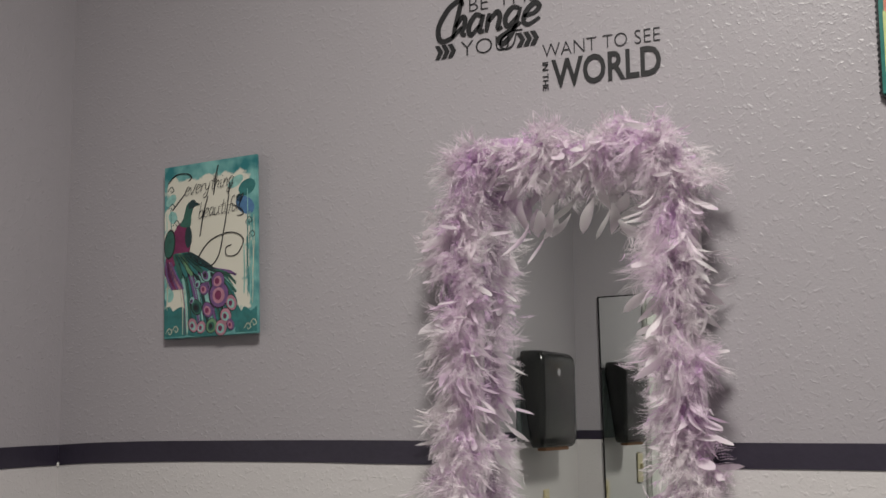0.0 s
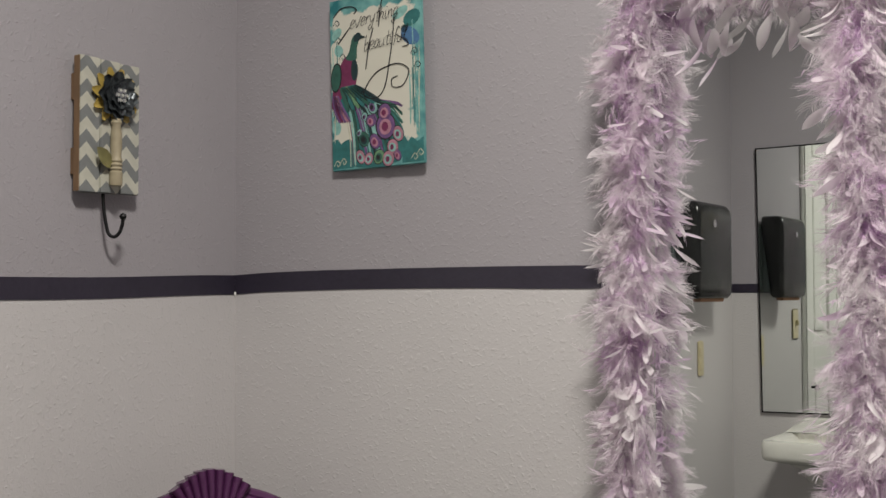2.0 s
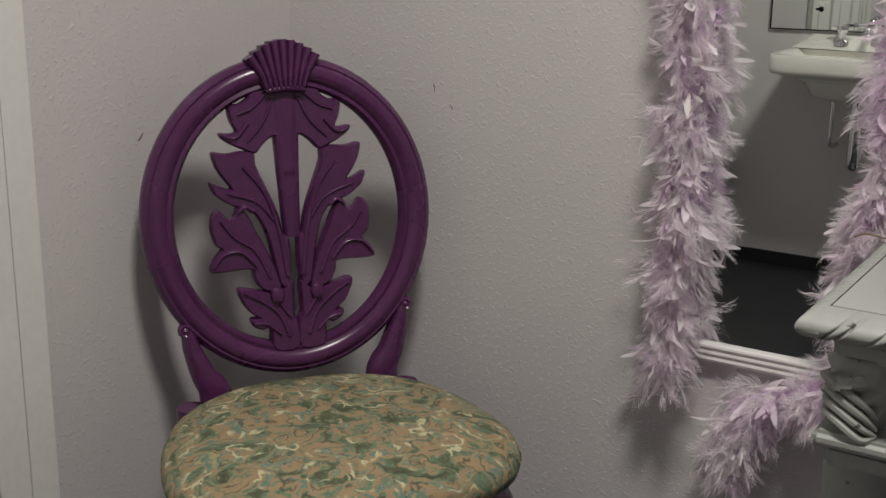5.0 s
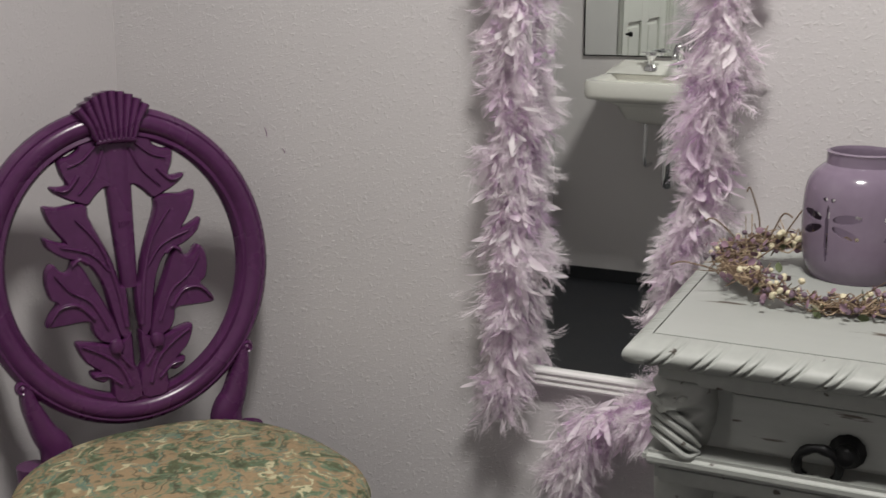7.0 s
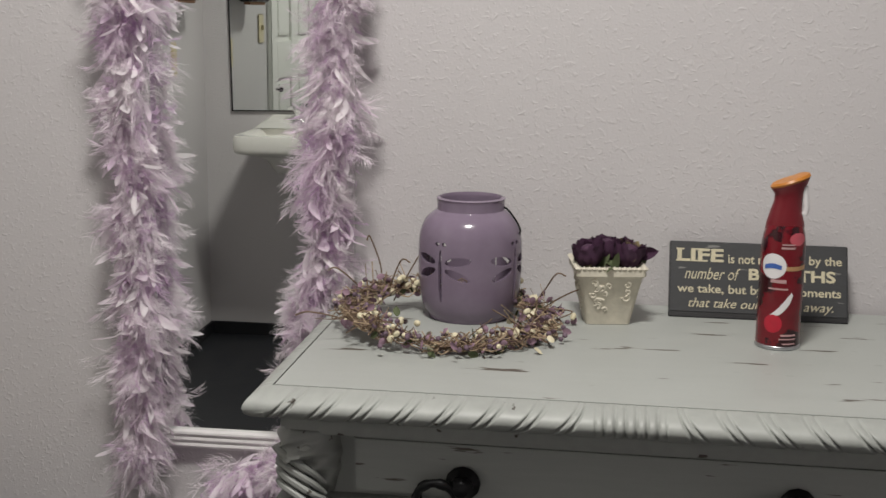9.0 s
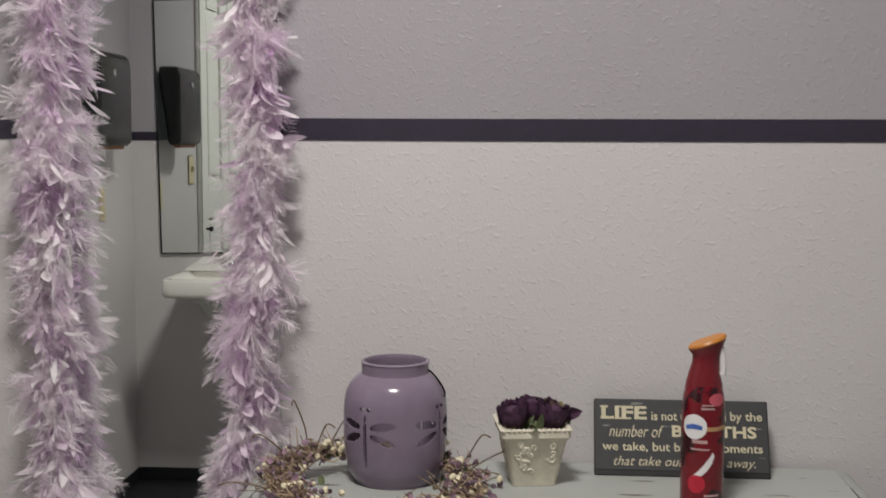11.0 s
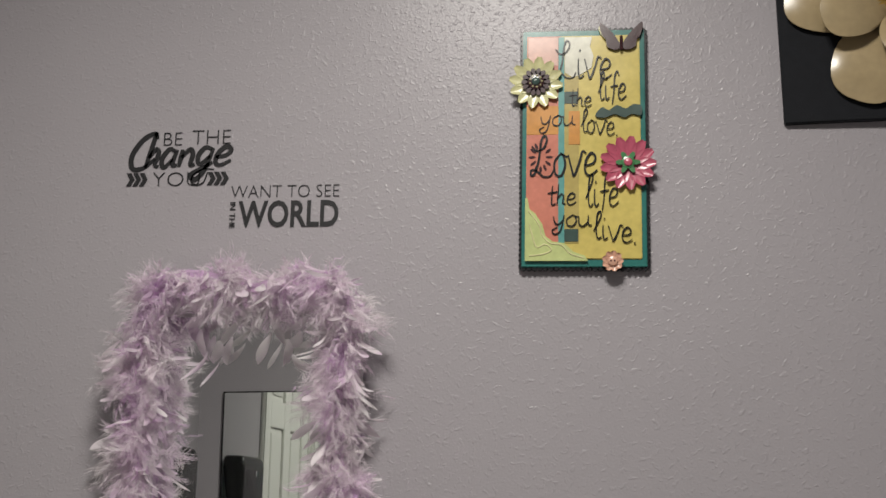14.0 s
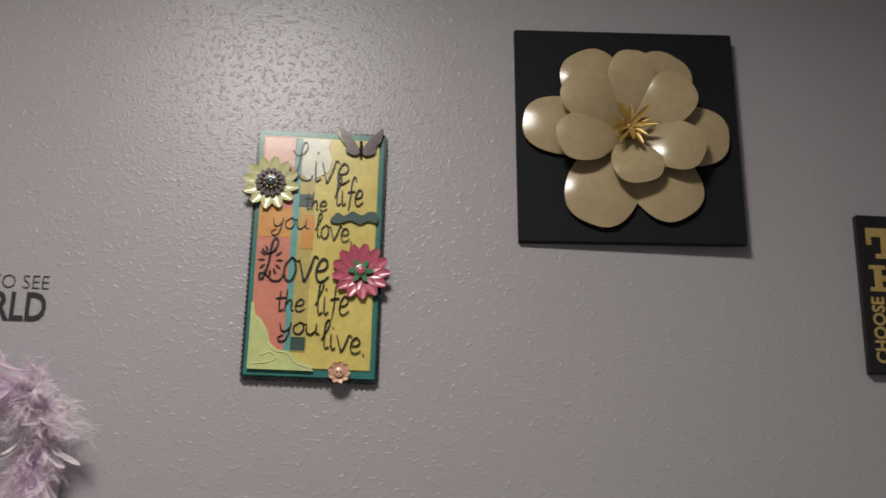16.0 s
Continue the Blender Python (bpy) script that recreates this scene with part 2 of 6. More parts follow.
STROKES = {
    "C": [[(0.75, 0.85), (0.62, 1.0), (0.28, 0.82), (0.06, 0.38), (0.2, 0.03), (0.55, 0.05), (0.85, 0.3)]],
    "L": [[(0.0, 0.74), (0.22, 0.62), (0.5, 0.70), (0.62, 0.9), (0.5, 1.0), (0.38, 0.85), (0.32, 0.40), (0.18, 0.06), (0.02, 0.02), (0.03, 0.14), (0.25, 0.12), (0.55, -0.02), (0.85, 0.0), (0.96, 0.14)]],
    "a": [[(0.45, 0.45), (0.2, 0.55), (0.05, 0.25), (0.2, 0.0), (0.42, 0.25)], [(0.47, 0.52), (0.45, 0.1), (0.62, 0.05)]],
    "b": [[(0.1, 1.0), (0.1, 0.1), (0.35, 0.0), (0.5, 0.3), (0.3, 0.5), (0.1, 0.3)]],
    "e": [[(0.05, 0.25), (0.4, 0.3), (0.5, 0.46), (0.3, 0.56), (0.1, 0.36), (0.1, 0.1), (0.3, 0.0), (0.6, 0.14)]],
    "f": [[(0.6, 0.85), (0.45, 1.0), (0.3, 0.8), (0.28, 0.3), (0.2, -0.15)], [(0.05, 0.45), (0.55, 0.5)]],
    "g": [[(0.45, 0.5), (0.2, 0.55), (0.05, 0.3), (0.2, 0.05), (0.45, 0.3)], [(0.48, 0.52), (0.42, -0.1), (0.2, -0.4), (0.0, -0.25), (0.35, -0.05), (0.6, 0.1)]],
    "h": [[(0.12, 1.0), (0.12, 0.5), (0.1, 0.0)], [(0.12, 0.28), (0.3, 0.52), (0.45, 0.4), (0.43, 0.1), (0.6, 0.04)]],
    "i": [[(0.1, 0.52), (0.12, 0.2), (0.2, 0.0), (0.38, 0.08)], [(0.14, 0.72), (0.17, 0.78)]],
    "l": [[(0.05, 0.25), (0.38, 0.8), (0.34, 1.0), (0.2, 0.85), (0.18, 0.3), (0.28, 0.0), (0.48, 0.08)]],
    "n": [[(0.06, 0.52), (0.1, 0.0)], [(0.1, 0.28), (0.3, 0.52), (0.45, 0.36), (0.47, 0.05), (0.62, 0.06)]],
    "o": [[(0.3, 0.55), (0.05, 0.35), (0.1, 0.05), (0.35, 0.0), (0.5, 0.25), (0.4, 0.5), (0.28, 0.55), (0.58, 0.46)]],
    "r": [[(0.05, 0.5), (0.1, 0.0)], [(0.1, 0.3), (0.25, 0.5), (0.48, 0.48)]],
    "t": [[(0.25, 0.9), (0.25, 0.3), (0.3, 0.0), (0.5, 0.08)], [(0.0, 0.55), (0.55, 0.62)]],
    "u": [[(0.0, 0.5), (0.05, 0.1), (0.25, 0.0), (0.45, 0.2)], [(0.45, 0.52), (0.48, 0.1), (0.65, 0.04)]],
    "v": [[(0.0, 0.52), (0.2, 0.12), (0.3, 0.0), (0.5, 0.35), (0.6, 0.6), (0.76, 0.56)]],
    "y": [[(0.0, 0.5), (0.1, 0.15), (0.3, 0.1), (0.45, 0.3)], [(0.5, 0.55), (0.45, 0.1), (0.35, -0.3), (0.1, -0.4), (0.0, -0.22), (0.22, -0.06)]],
    ".": [[(0.1, 0.0), (0.16, 0.05)]]}
ADVANCE = {"L": 0.95, "C": 0.85, "i": 0.38, "l": 0.42, "f": 0.52, "t": 0.48, ".": 0.3, "r": 0.5, "v": 0.66}


def handwriting(body, material, parent, x0, x1, z0, z1, y, pen, depth=0.0005, slant=0.1, rise=0.0):
    """Hand-drawn letters from z0 (base line) to z1 (tall letters), each a part; pen: the stroke's greatest width."""
    total = sum(ADVANCE.get(c, 0.6) for c in body)
    k, h, at = (x1 - x0) / total, z1 - z0, 0.0
    for c in body:
        g = Geo()
        for line in STROKES[c]:
            pts = curve([(x0 + k * (at + u + slant * w), z0 + h * w + rise * (at + u) / total) for u, w in line], 7)
            g.ribbon(pts, lambda u: pen * (0.45 + 0.55 * math.sin(math.pi * min(1, 0.12 + 0.8 * u))), y - depth, y)
        part("letter", g, material, parent)
        at += ADVANCE.get(c, 0.6)


# ---- the room ----
RX, RY, RZ = 2.75, -2.42, 2.59          # right wall, rear wall, ceiling
DOOR0, DOOR1, DOORZ = -1.53, -0.66, 2.04  # opening in the left wall
setting("wall_north", Geo().box(-0.1, RX + 0.1, 0, 0.1, 0, RZ), WALL, "textured wall, grey lavender above pale grey", "wall")
setting("wall_south", Geo().box(-0.1, RX + 0.1, RY - 0.1, RY, 0, RZ), WALL, "textured wall, grey lavender above pale grey", "wall")
setting("wall_east", Geo().box(RX, RX + 0.1, RY, 0, 0, RZ), WALL, "textured wall, grey lavender above pale grey", "wall")
setting("wall_west", Geo().box(-0.1, 0, DOOR1, 0, 0, RZ).box(-0.1, 0, RY, DOOR0, 0, RZ).box(-0.1, 0, DOOR0, DOOR1, DOORZ, RZ), WALL,
        "textured wall, grey lavender above pale grey, with a doorway", "wall")
setting("floor", Geo().box(-0.1, RX + 0.1, RY - 0.1, 0.1, -0.05, 0), FLOOR, "plain black floor covering", "floor")
setting("ceiling", Geo().box(-0.1, RX + 0.1, RY - 0.1, 0.1, RZ, RZ + 0.05), CEIL, "plain white ceiling", "ceiling")


def stripe_geo(line, along):
    """A painted band 1.2 mm proud; line: stations of (s, bottom, top)."""
    g = Geo()
    line = curve(line, 8)
    n = len(line)
    v = []
    for s, lo, hi in line:
        for d, z in ((0, lo), (0, hi), (0.0012, hi), (0.0012, lo)):
            v.append((s, -d, z) if along == "x" else (d, s, z))
    f = []
    for i in range(n - 1):
        f += [(4 * i + k, 4 * i + (k + 1) % 4, 4 * i + 4 + (k + 1) % 4, 4 * i + 4 + k) for k in range(4)]
    f += [(0, 1, 2, 3), (4 * n - 4, 4 * n - 3, 4 * n - 2, 4 * n - 1)]
    return g.add(v, f)


setting("trim_stripe_north", stripe_geo([(0.001, 1.194, 1.2255), (0.06, 1.1975, 1.2285), (0.16, 1.200, 1.231), (0.27, 1.202, 1.232), (0.45, 1.2025, 1.233), (0.63, 1.201, 1.2325),
        (1.06, 1.200, 1.230), (1.44, 1.199, 1.229), (RX, 1.198, 1.228)], "x"), STRIPE, "dark navy painted stripe on the wall", "stripe")
setting("trim_stripe_west", stripe_geo([(-0.545, 1.187, 1.218), (-0.3, 1.188, 1.219), (-0.085, 1.193, 1.2245), (-0.0015, 1.194, 1.2255)], "y"), STRIPE,
        "dark navy painted stripe on the wall", "stripe")
setting("trim_stripe_west_rear", stripe_geo([(RY + 0.001, 1.197, 1.226), (-1.9, 1.197, 1.226), (DOOR0 - 0.076, 1.197, 1.226)], "y"), STRIPE,
        "dark navy painted stripe on the wall", "stripe")
setting("trim_stripe_south", Geo().box(0.0015, RX, RY, RY + 0.0012, 1.197, 1.227), STRIPE, "dark navy painted stripe on the wall", "stripe")

# black cove base along the foot of the walls
COVE = mat("black_vinyl_base", (0.011, 0.012, 0.014), 0.45, var=0.2, bump=0.1)
setting("baseboard_south", Geo().box(0.009, RX, RY, RY + 0.008, 0, 0.046, 0.002), COVE, "low black vinyl base along the wall", "baseboard")
setting("baseboard_west_rear", Geo().box(0, 0.008, RY, DOOR0 - 0.0765, 0, 0.046, 0.002), COVE, "low black vinyl base along the wall", "baseboard")

# door with casing in the left wall
casing = Geo()
for y0, y1 in ((DOOR1 - 0.005, DOOR1 + 0.112), (DOOR0 - 0.075, DOOR0 + 0.005)):
    casing.box(-0.001, 0.014, y0, y1, 0, DOORZ + 0.075, 0.004)
    casing.box(0.013, 0.019, y0 + 0.012, y1 - 0.05 if y0 > -1 else y1 - 0.02, 0, DOORZ + 0.06, 0.003)
casing.box(-0.001, 0.0138, DOOR0 - 0.075, DOOR1 + 0.112, DOORZ, DOORZ + 0.075, 0.004)
casing.box(-0.1, -0.001, DOOR1 - 0.02, DOOR1 - 0.0005, 0, DOORZ).box(-0.1, -0.001, DOOR0 + 0.0005, DOOR0 + 0.02, 0, DOORZ)
setting("trim_door_casing", casing, TRIM, "white painted door casing", "door casing")
door = tagged(new("door_1"), "closed white six-panel door", "door", "", "structure")
door.matrix_world = pose(-0.045, 0, 0)
dg = Geo()
y0, y1 = DOOR0 + 0.022, DOOR1 - 0.022
dg.box(0, 0.022, y0, y1, 0.008, DOORZ - 0.005)
mid = (y0 + y1) / 2
rows = ((0.008, 0.20), (0.86, 1.02), (1.62, 1.74), (DOORZ - 0.15, DOORZ - 0.005))
for a, b in ((y0, y0 + 0.12), (mid - 0.06, mid + 0.06), (y1 - 0.12, y1)):
    dg.box(0.0215, 0.034, a, b, 0.008, DOORZ - 0.005, 0.003)
for a, b in rows:
    for c, d in ((y0 + 0.12, mid - 0.06), (mid + 0.06, y1 - 0.12)):
        dg.box(0.0215, 0.0338, c - 0.003, d + 0.003, a, b, 0.003)
part("door_leaf", dg, TRIM, door)
for (a, b), (c, d) in zip(rows[:-1], rows[1:]):
    for e, g in ((y0 + 0.12, mid - 0.06), (mid + 0.06, y1 - 0.12)):
        part("panel", Geo().box(0.0215, 0.031, e + 0.025, g - 0.025, b + 0.025, c - 0.025, 0.008), TRIM, door)
part("door_knob", Geo().lathe([(0.012, 0), (0.012, 0.004), (0.005, 0.007), (0.005, 0.02), (0.011, 0.026), (0.012, 0.032), (0.008, 0.038), (0.0, 0.040)], 24,
     pose(0.034, y0 + 0.045, 0.82, 0, 90, 0)), IRON, door, "dark round door knob", True)

# ceiling light
cl = tagged(new("ceiling_light"), "square white ceiling light panel", "ceiling light", "", "structure")
cl.matrix_world = pose(LIGHT_AT[0], LIGHT_AT[1], RZ)
part("frame", Geo().box(-0.18, -0.155, -0.18, 0.18, -0.018, -0.001, 0.003).box(0.155, 0.18, -0.18, 0.18, -0.018, -0.001, 0.003)
     .box(-0.155, 0.155, -0.18, -0.155, -0.018, -0.001, 0.003).box(-0.155, 0.155, 0.155, 0.18, -0.018, -0.001, 0.003), TRIM, cl)

# scuffs and a chip in the paint
SCUFF = mat("plum_scuff", (0.22, 0.13, 0.20), 0.6, var=0.3, scale=80)
CHIP = mat("bare_plaster_chip", (0.80, 0.79, 0.76), 0.8, bump=0.2)


def scuff(pts, width, place):
    ob = setting("scuff_mark", Geo().ribbon(curve(pts, 6), lambda u: width * (0.2 + math.sin(math.pi * u)), -0.0007, 0.0), SCUFF, "small purple scuff mark on the wall", "scuff mark")
    ob.matrix_world = place
    return ob


scuff([(0, 0), (0.006, 0.004), (0.012, 0.011)], 0.0022, pose(0, -0.355, 0.805, 0, 0, 90))
scuff([(0.0, 0.009), (0.003, 0.003), (0.004, -0.006)], 0.0014, pose(0.285, 0, 0.869))
scuff([(0.0, 0.005), (0.004, 0.0), (0.005, -0.004)], 0.0012, pose(0.317, 0, 0.842))
setting("paint_chip", Geo().lathe([(0.0035, 0), (0.003, 0.0014), (0, 0.0018)], 7, pose(0.0012, -0.0012, 1.1955, 90, 0, 45)), CHIP, "tiny chip in the corner paint", "paint chip")

# ---- dressing mirror ----
MX0, MX1, MZ0, MZ1 = 0.704, 1.022, 0.519, 1.585
mirror = thing("wall_mirror", pose(0, 0, 0), "tall narrow wall mirror in a ridged white frame", "mirror")
FW = 0.027


def frame_rail(length):
    g = Geo()
    g.box(0, length, -0.016, -0.001, 0, FW, 0.002)
    for k in range(3):
        g.tube([(0.001, -0.0155, 0.006 + 0.009 * k), (length - 0.001, -0.0155, 0.006 + 0.009 * k)], 0.0038, 8)
    return g


part("frame_rail", frame_rail(MX1 - MX0), FRAME_WHITE, mirror).matrix_local = pose(MX0, 0, MZ0)
part("frame_rail", frame_rail(MX1 - MX0), FRAME_WHITE, mirror).matrix_local = pose(MX0, 0, MZ1 - FW)
part("frame_rail", frame_rail(MZ1 - MZ0 - 2 * FW), FRAME_WHITE, mirror).matrix_local = pose(MX0 + FW, 0, MZ0 + FW, 0, -90, 0)
part("frame_rail", frame_rail(MZ1 - MZ0 - 2 * FW), FRAME_WHITE, mirror).matrix_local = pose(MX1, 0, MZ0 + FW, 0, -90, 0)
part("mirror_glass", Geo().box(MX0 + FW - 0.003, MX1 - FW + 0.003, -0.008, -0.002, MZ0 + FW - 0.003, MZ1 - FW + 0.003), MIRROR, mirror, "clear silvered mirror glass")

# ---- rear of the room, seen in the mirror ----
M2 = thing("sink_mirror", pose(0.098, RY, 0.805, 0, -0.8, 0), "frameless rectangular mirror above the sink", "mirror")
part("mirror_glass", Geo().box(0.004, 0.556, 0.002, 0.008, 0.004, 0.866), MIRROR, M2, "silvered mirror glass")
part("edge_strip", Geo().box(0, 0.004, 0.001, 0.010, 0, 0.87).box(0.556, 0.56, 0.001, 0.010, 0, 0.87).box(0.004, 0.556, 0.001, 0.010, 0, 0.004)
     .box(0.004, 0.556, 0.001, 0.010, 0.866, 0.87), IRON, M2, "thin dark edge strip")

SMOKE = mat("smoked_black_plastic", (0.012, 0.013, 0.013), 0.22, var=0.1, bump=0)
GREYP = mat("grey_green_plastic", (0.10, 0.12, 0.12), 0.35, var=0.08, bump=0.05)
BROWN = mat("brown_paper_towel", (0.22, 0.11, 0.06), 0.9, bump=0.3)
IVORY = mat("ivory_plastic", (0.62, 0.55, 0.36), 0.35, var=0.05, bump=0)
disp = thing("towel_dispenser", pose(0, -2.008, 1.180), "smoky black wall-mounted paper towel dispenser", "towel dispenser")
part("back_plate", Geo().box(0.0, 0.014, -0.13, 0.13, 0.02, 0.26, 0.004), GREYP, disp)


def loft(sections, n=6):
    """A rounded cover: sections of (z, x0, x1, half width, corner)."""
    g, v, f = Geo(), [], []
    per = 4 * n
    for z, x0, x1, w, r in sections:
        for cx, cy, a0 in ((x1 - r, w - r, 0), (x0 + r, w - r, 90), (x0 + r, -w + r, 180), (x1 - r, -w + r, 270)):
            v += [(cx + r * math.cos(radians(a0 + 90 * k / (n - 1))), cy + r * math.sin(radians(a0 + 90 * k / (n - 1))), z) for k in range(n)]
    for i in range(len(sections) - 1):
        f += [(i * per + k, i * per + (k + 1) % per, (i + 1) * per + (k + 1) % per, (i + 1) * per + k) for k in range(per)]
    f += [tuple(range(per))[::-1], tuple((len(sections) - 1) * per + k for k in range(per))]
    return g.add(v, f)


part("cover", loft([(0.0, 0.052, 0.084, 0.13, 0.008), (0.010, 0.046, 0.093, 0.14, 0.014), (0.035, 0.045, 0.096, 0.143, 0.015), (0.245, 0.016, 0.097, 0.143, 0.015),
     (0.270, 0.016, 0.094, 0.141, 0.015), (0.283, 0.016, 0.085, 0.133, 0.012), (0.288, 0.018, 0.075, 0.12, 0.010)]), SMOKE, disp, "smoky black curved cover", True, 50)
part("lower_body", loft([(0.02, 0.012, 0.044, 0.12, 0.006), (0.24, 0.012, 0.018, 0.12, 0.002)]), GREYP, disp, "grey-green lower body", True, 50)
part("towel_slot", Geo().box(0.056, 0.082, -0.10, 0.10, -0.010, 0.004, 0.002), BROWN, disp, "end of a brown paper towel")
part("lock", Geo().lathe([(0.012, 0), (0.012, 0.003), (0.0, 0.004)], 16, pose(0.0965, 0.02, 0.225, 0, 90, 0)), CHROME, disp, "small silver lock")
outlet = thing("wall_outlet", pose(0, -2.112, 0.993), "ivory wall outlet below the dispenser", "outlet")
part("plate", Geo().box(0, 0.006, -0.022, 0.022, -0.055, 0.055, 0.003), IVORY, outlet)
for dz in (-0.022, 0.022):
    part("socket", Geo().box(0.0055, 0.009, -0.014, 0.014, dz - 0.014, dz + 0.014, 0.003), IVORY, outlet)
sw = thing("light_switch", pose(0, -1.70, 1.078), "ivory light switch plate", "light switch")
part("plate", Geo().box(0, 0.006, -0.036, 0.036, -0.058, 0.058, 0.003), IVORY, sw)
part("toggle", Geo().box(0.005, 0.018, -0.005, 0.005, -0.006, 0.014, 0.002), IVORY, sw)

def splash():
    """Raised back of the sink, narrower towards its top and sloping to the front."""
    v = [(-0.246, 0.002, 0.735), (0.246, 0.002, 0.735), (0.246, 0.115, 0.737), (-0.246, 0.115, 0.737), (-0.208, 0.002, 0.776), (0.208, 0.002, 0.776), (0.200, 0.036, 0.776), (-0.200, 0.036, 0.776),
         (-0.214, 0.062, 0.757), (0.214, 0.062, 0.757)]
    return v, [(3, 2, 1, 0), (4, 5, 6, 7), (0, 1, 5, 4), (7, 6, 9, 8), (8, 9, 2, 3), (0, 4, 7, 8, 3), (1, 2, 9, 6, 5)]


sink = thing("wall_sink", pose(0.452, RY, 0.022), "white porcelain wall-hung sink with a backsplash ledge", "sink")
SW = 0.252
bs = Geo()
n = 28
rim = [(SW * (abs(math.cos(a)) ** 0.13) * (1 if math.cos(a) > 0 else -1), 0.195 + 0.170 * (abs(math.sin(a)) ** 0.16) * (1 if math.sin(a) > 0 else -1))
       for a in (2 * math.pi * (k + 0.5) / n for k in range(n))]
cx, cy = 0.0, 0.195
prof = [(0.30, 0.59), (0.52, 0.61), (0.64, 0.660), (0.97, 0.676), (0.99, 0.682), (1.0, 0.690), (1.0, 0.726), (0.985, 0.734), (0.90, 0.735), (0.84, 0.722), (0.70, 0.66), (0.35, 0.62), (0.05, 0.615)]
v, f = [], []
for s, z in prof:
    v += [(cx + s * (x - cx), cy + s * (y - cy), z) for x, y in rim]
for i in range(len(prof) - 1):
    f += [(i * n + k, i * n + (k + 1) % n, (i + 1) * n + (k + 1) % n, (i + 1) * n + k) for k in range(n)]
f += [tuple(range(n))[::-1], tuple((len(prof) - 1) * n + k for k in range(n))]
bs.add(v, f)
part("basin", bs, PORCELAIN, sink, "", True, 50)
part("ledge", Geo().box(-SW + 0.004, SW - 0.004, 0.002, 0.10, 0.66, 0.745, 0.012, seg=3).add(*splash()), PORCELAIN, sink, "", True, 50)
for sx in (-0.1, 0.1):
    tap = part("tap", Geo().lathe([(0.024, 0), (0.022, 0.012), (0.012, 0.02), (0.012, 0.04), (0.02, 0.05), (0.018, 0.062), (0, 0.066)], 20, pose(sx, 0.075, 0.748)), CHROME, sink, "chrome tap", True)
    part("tap_handle", Geo().tube([(sx - 0.035, 0.075, 0.803), (sx + 0.035, 0.075, 0.803)], 0.006, 8).tube([(sx, 0.040, 0.803), (sx, 0.110, 0.803)], 0.006, 8), CHROME, tap, "", True)
part("spout", Geo().tube(curve([(0, 0.07, 0.745), (0, 0.07, 0.80), (0, 0.10, 0.835), (0, 0.15, 0.82), (0, 0.17, 0.79)], 6), 0.011, 12), CHROME, sink, "chrome spout", True)
part("trap_pipe", Geo().tube(curve([(0, 0.20, 0.61), (0, 0.20, 0.45), (0, 0.195, 0.40), (0, 0.18, 0.39), (0, 0.16, 0.44), (0, 0.14, 0.47), (0, 0.002, 0.47)], 6), 0.019, 14), CHROME, sink, "chrome trap pipe", True)
for sx in (-0.1, 0.1):
    part("supply_pipe", Geo().tube(curve([(sx, 0.10, 0.64), (sx, 0.10, 0.5), (sx, 0.09, 0.43), (sx, 0.002, 0.42)], 6), 0.007, 10), CHROME, sink, "", True)
# ---- grey console table ----
TX0, TX1, TY0, TZ = 0.998, 1.790, -0.467, 0.763
table = thing("console_table", pose(1.0, -0.44, 0) @ pose(0, 0, 0, 0, 0, -1.0) @ pose(-1.0, 0.44, 0), "distressed grey painted console table with carved edge and legs", "console table")
part("tabletop", Geo().box(TX0 + 0.0226, TX1 - 0.0226, TY0 + 0.0368, -0.004, TZ - 0.026, TZ, 0.0010), GREY, table)
part("under_moulding", Geo().box(TX0 + 0.03, TX1 - 0.03, TY0 + 0.03, -0.006, TZ - 0.052, TZ - 0.0265, 0.006), GREY_EDGE, table)
part("apron", Geo().box(TX0 + 0.075, TX1 - 0.075, TY0 + 0.068, -0.012, 0.632, TZ - 0.053, 0.002), GREY, table)
# rounded edge, carved with slanting cuts that turn about at the middle
def carved_edge(length, mirror_mid, mitre0=0.0, mitre1=0.0):
    """The grid itself is sheared, so that every cut runs cleanly along it; its ends are cut for a mitre."""
    g = Geo()
    m, n = int(length / 0.0014), 20
    v, f = [], []
    for i in range(m + 1):
        s = length * i / m
        d = s - length / 2
        if mirror_mid and abs(d) < 0.036:
            u = d / 0.0105
            cut, slant = 0.8 * max(0, 1 - abs((u - math.floor(u)) - 0.5) / 0.25), 0.0
        else:
            q = abs(d) / 0.042
            q -= math.floor(q)
            cut = max(0, 1 - abs(q - 0.36) / 0.065, 0.9 - abs(q - 0.62) / 0.065)
            slant = -0.016 if mirror_mid and d > 0 else 0.016
            slant *= min(1, max(0, (abs(d) - 0.036) / 0.03)) if mirror_mid else 1
        for k in range(n):
            a = -0.5 * math.pi * 0.95 + math.pi * 0.975 * k / (n - 1)
            r = 0.023 - 0.0026 * min(1, cut * 1.4) * max(0, math.cos(a * 0.92 + 0.1)) ** 0.4
            x = min(length, max(0, s + slant * math.sin(a)))
            if i in (0, m):
                r = 0.023
                x = -mitre0 * r * max(0, math.cos(a)) if i == 0 else length + mitre1 * r * max(0, math.cos(a))
            v.append((x, -r * math.cos(a), 0.0005 + 0.70 * r * math.sin(a)))
    for i in range(m):
        f += [(i * n + k, i * n + k + 1, (i + 1) * n + k + 1, (i + 1) * n + k) for k in range(n - 1)]
    return g.add(v, f)


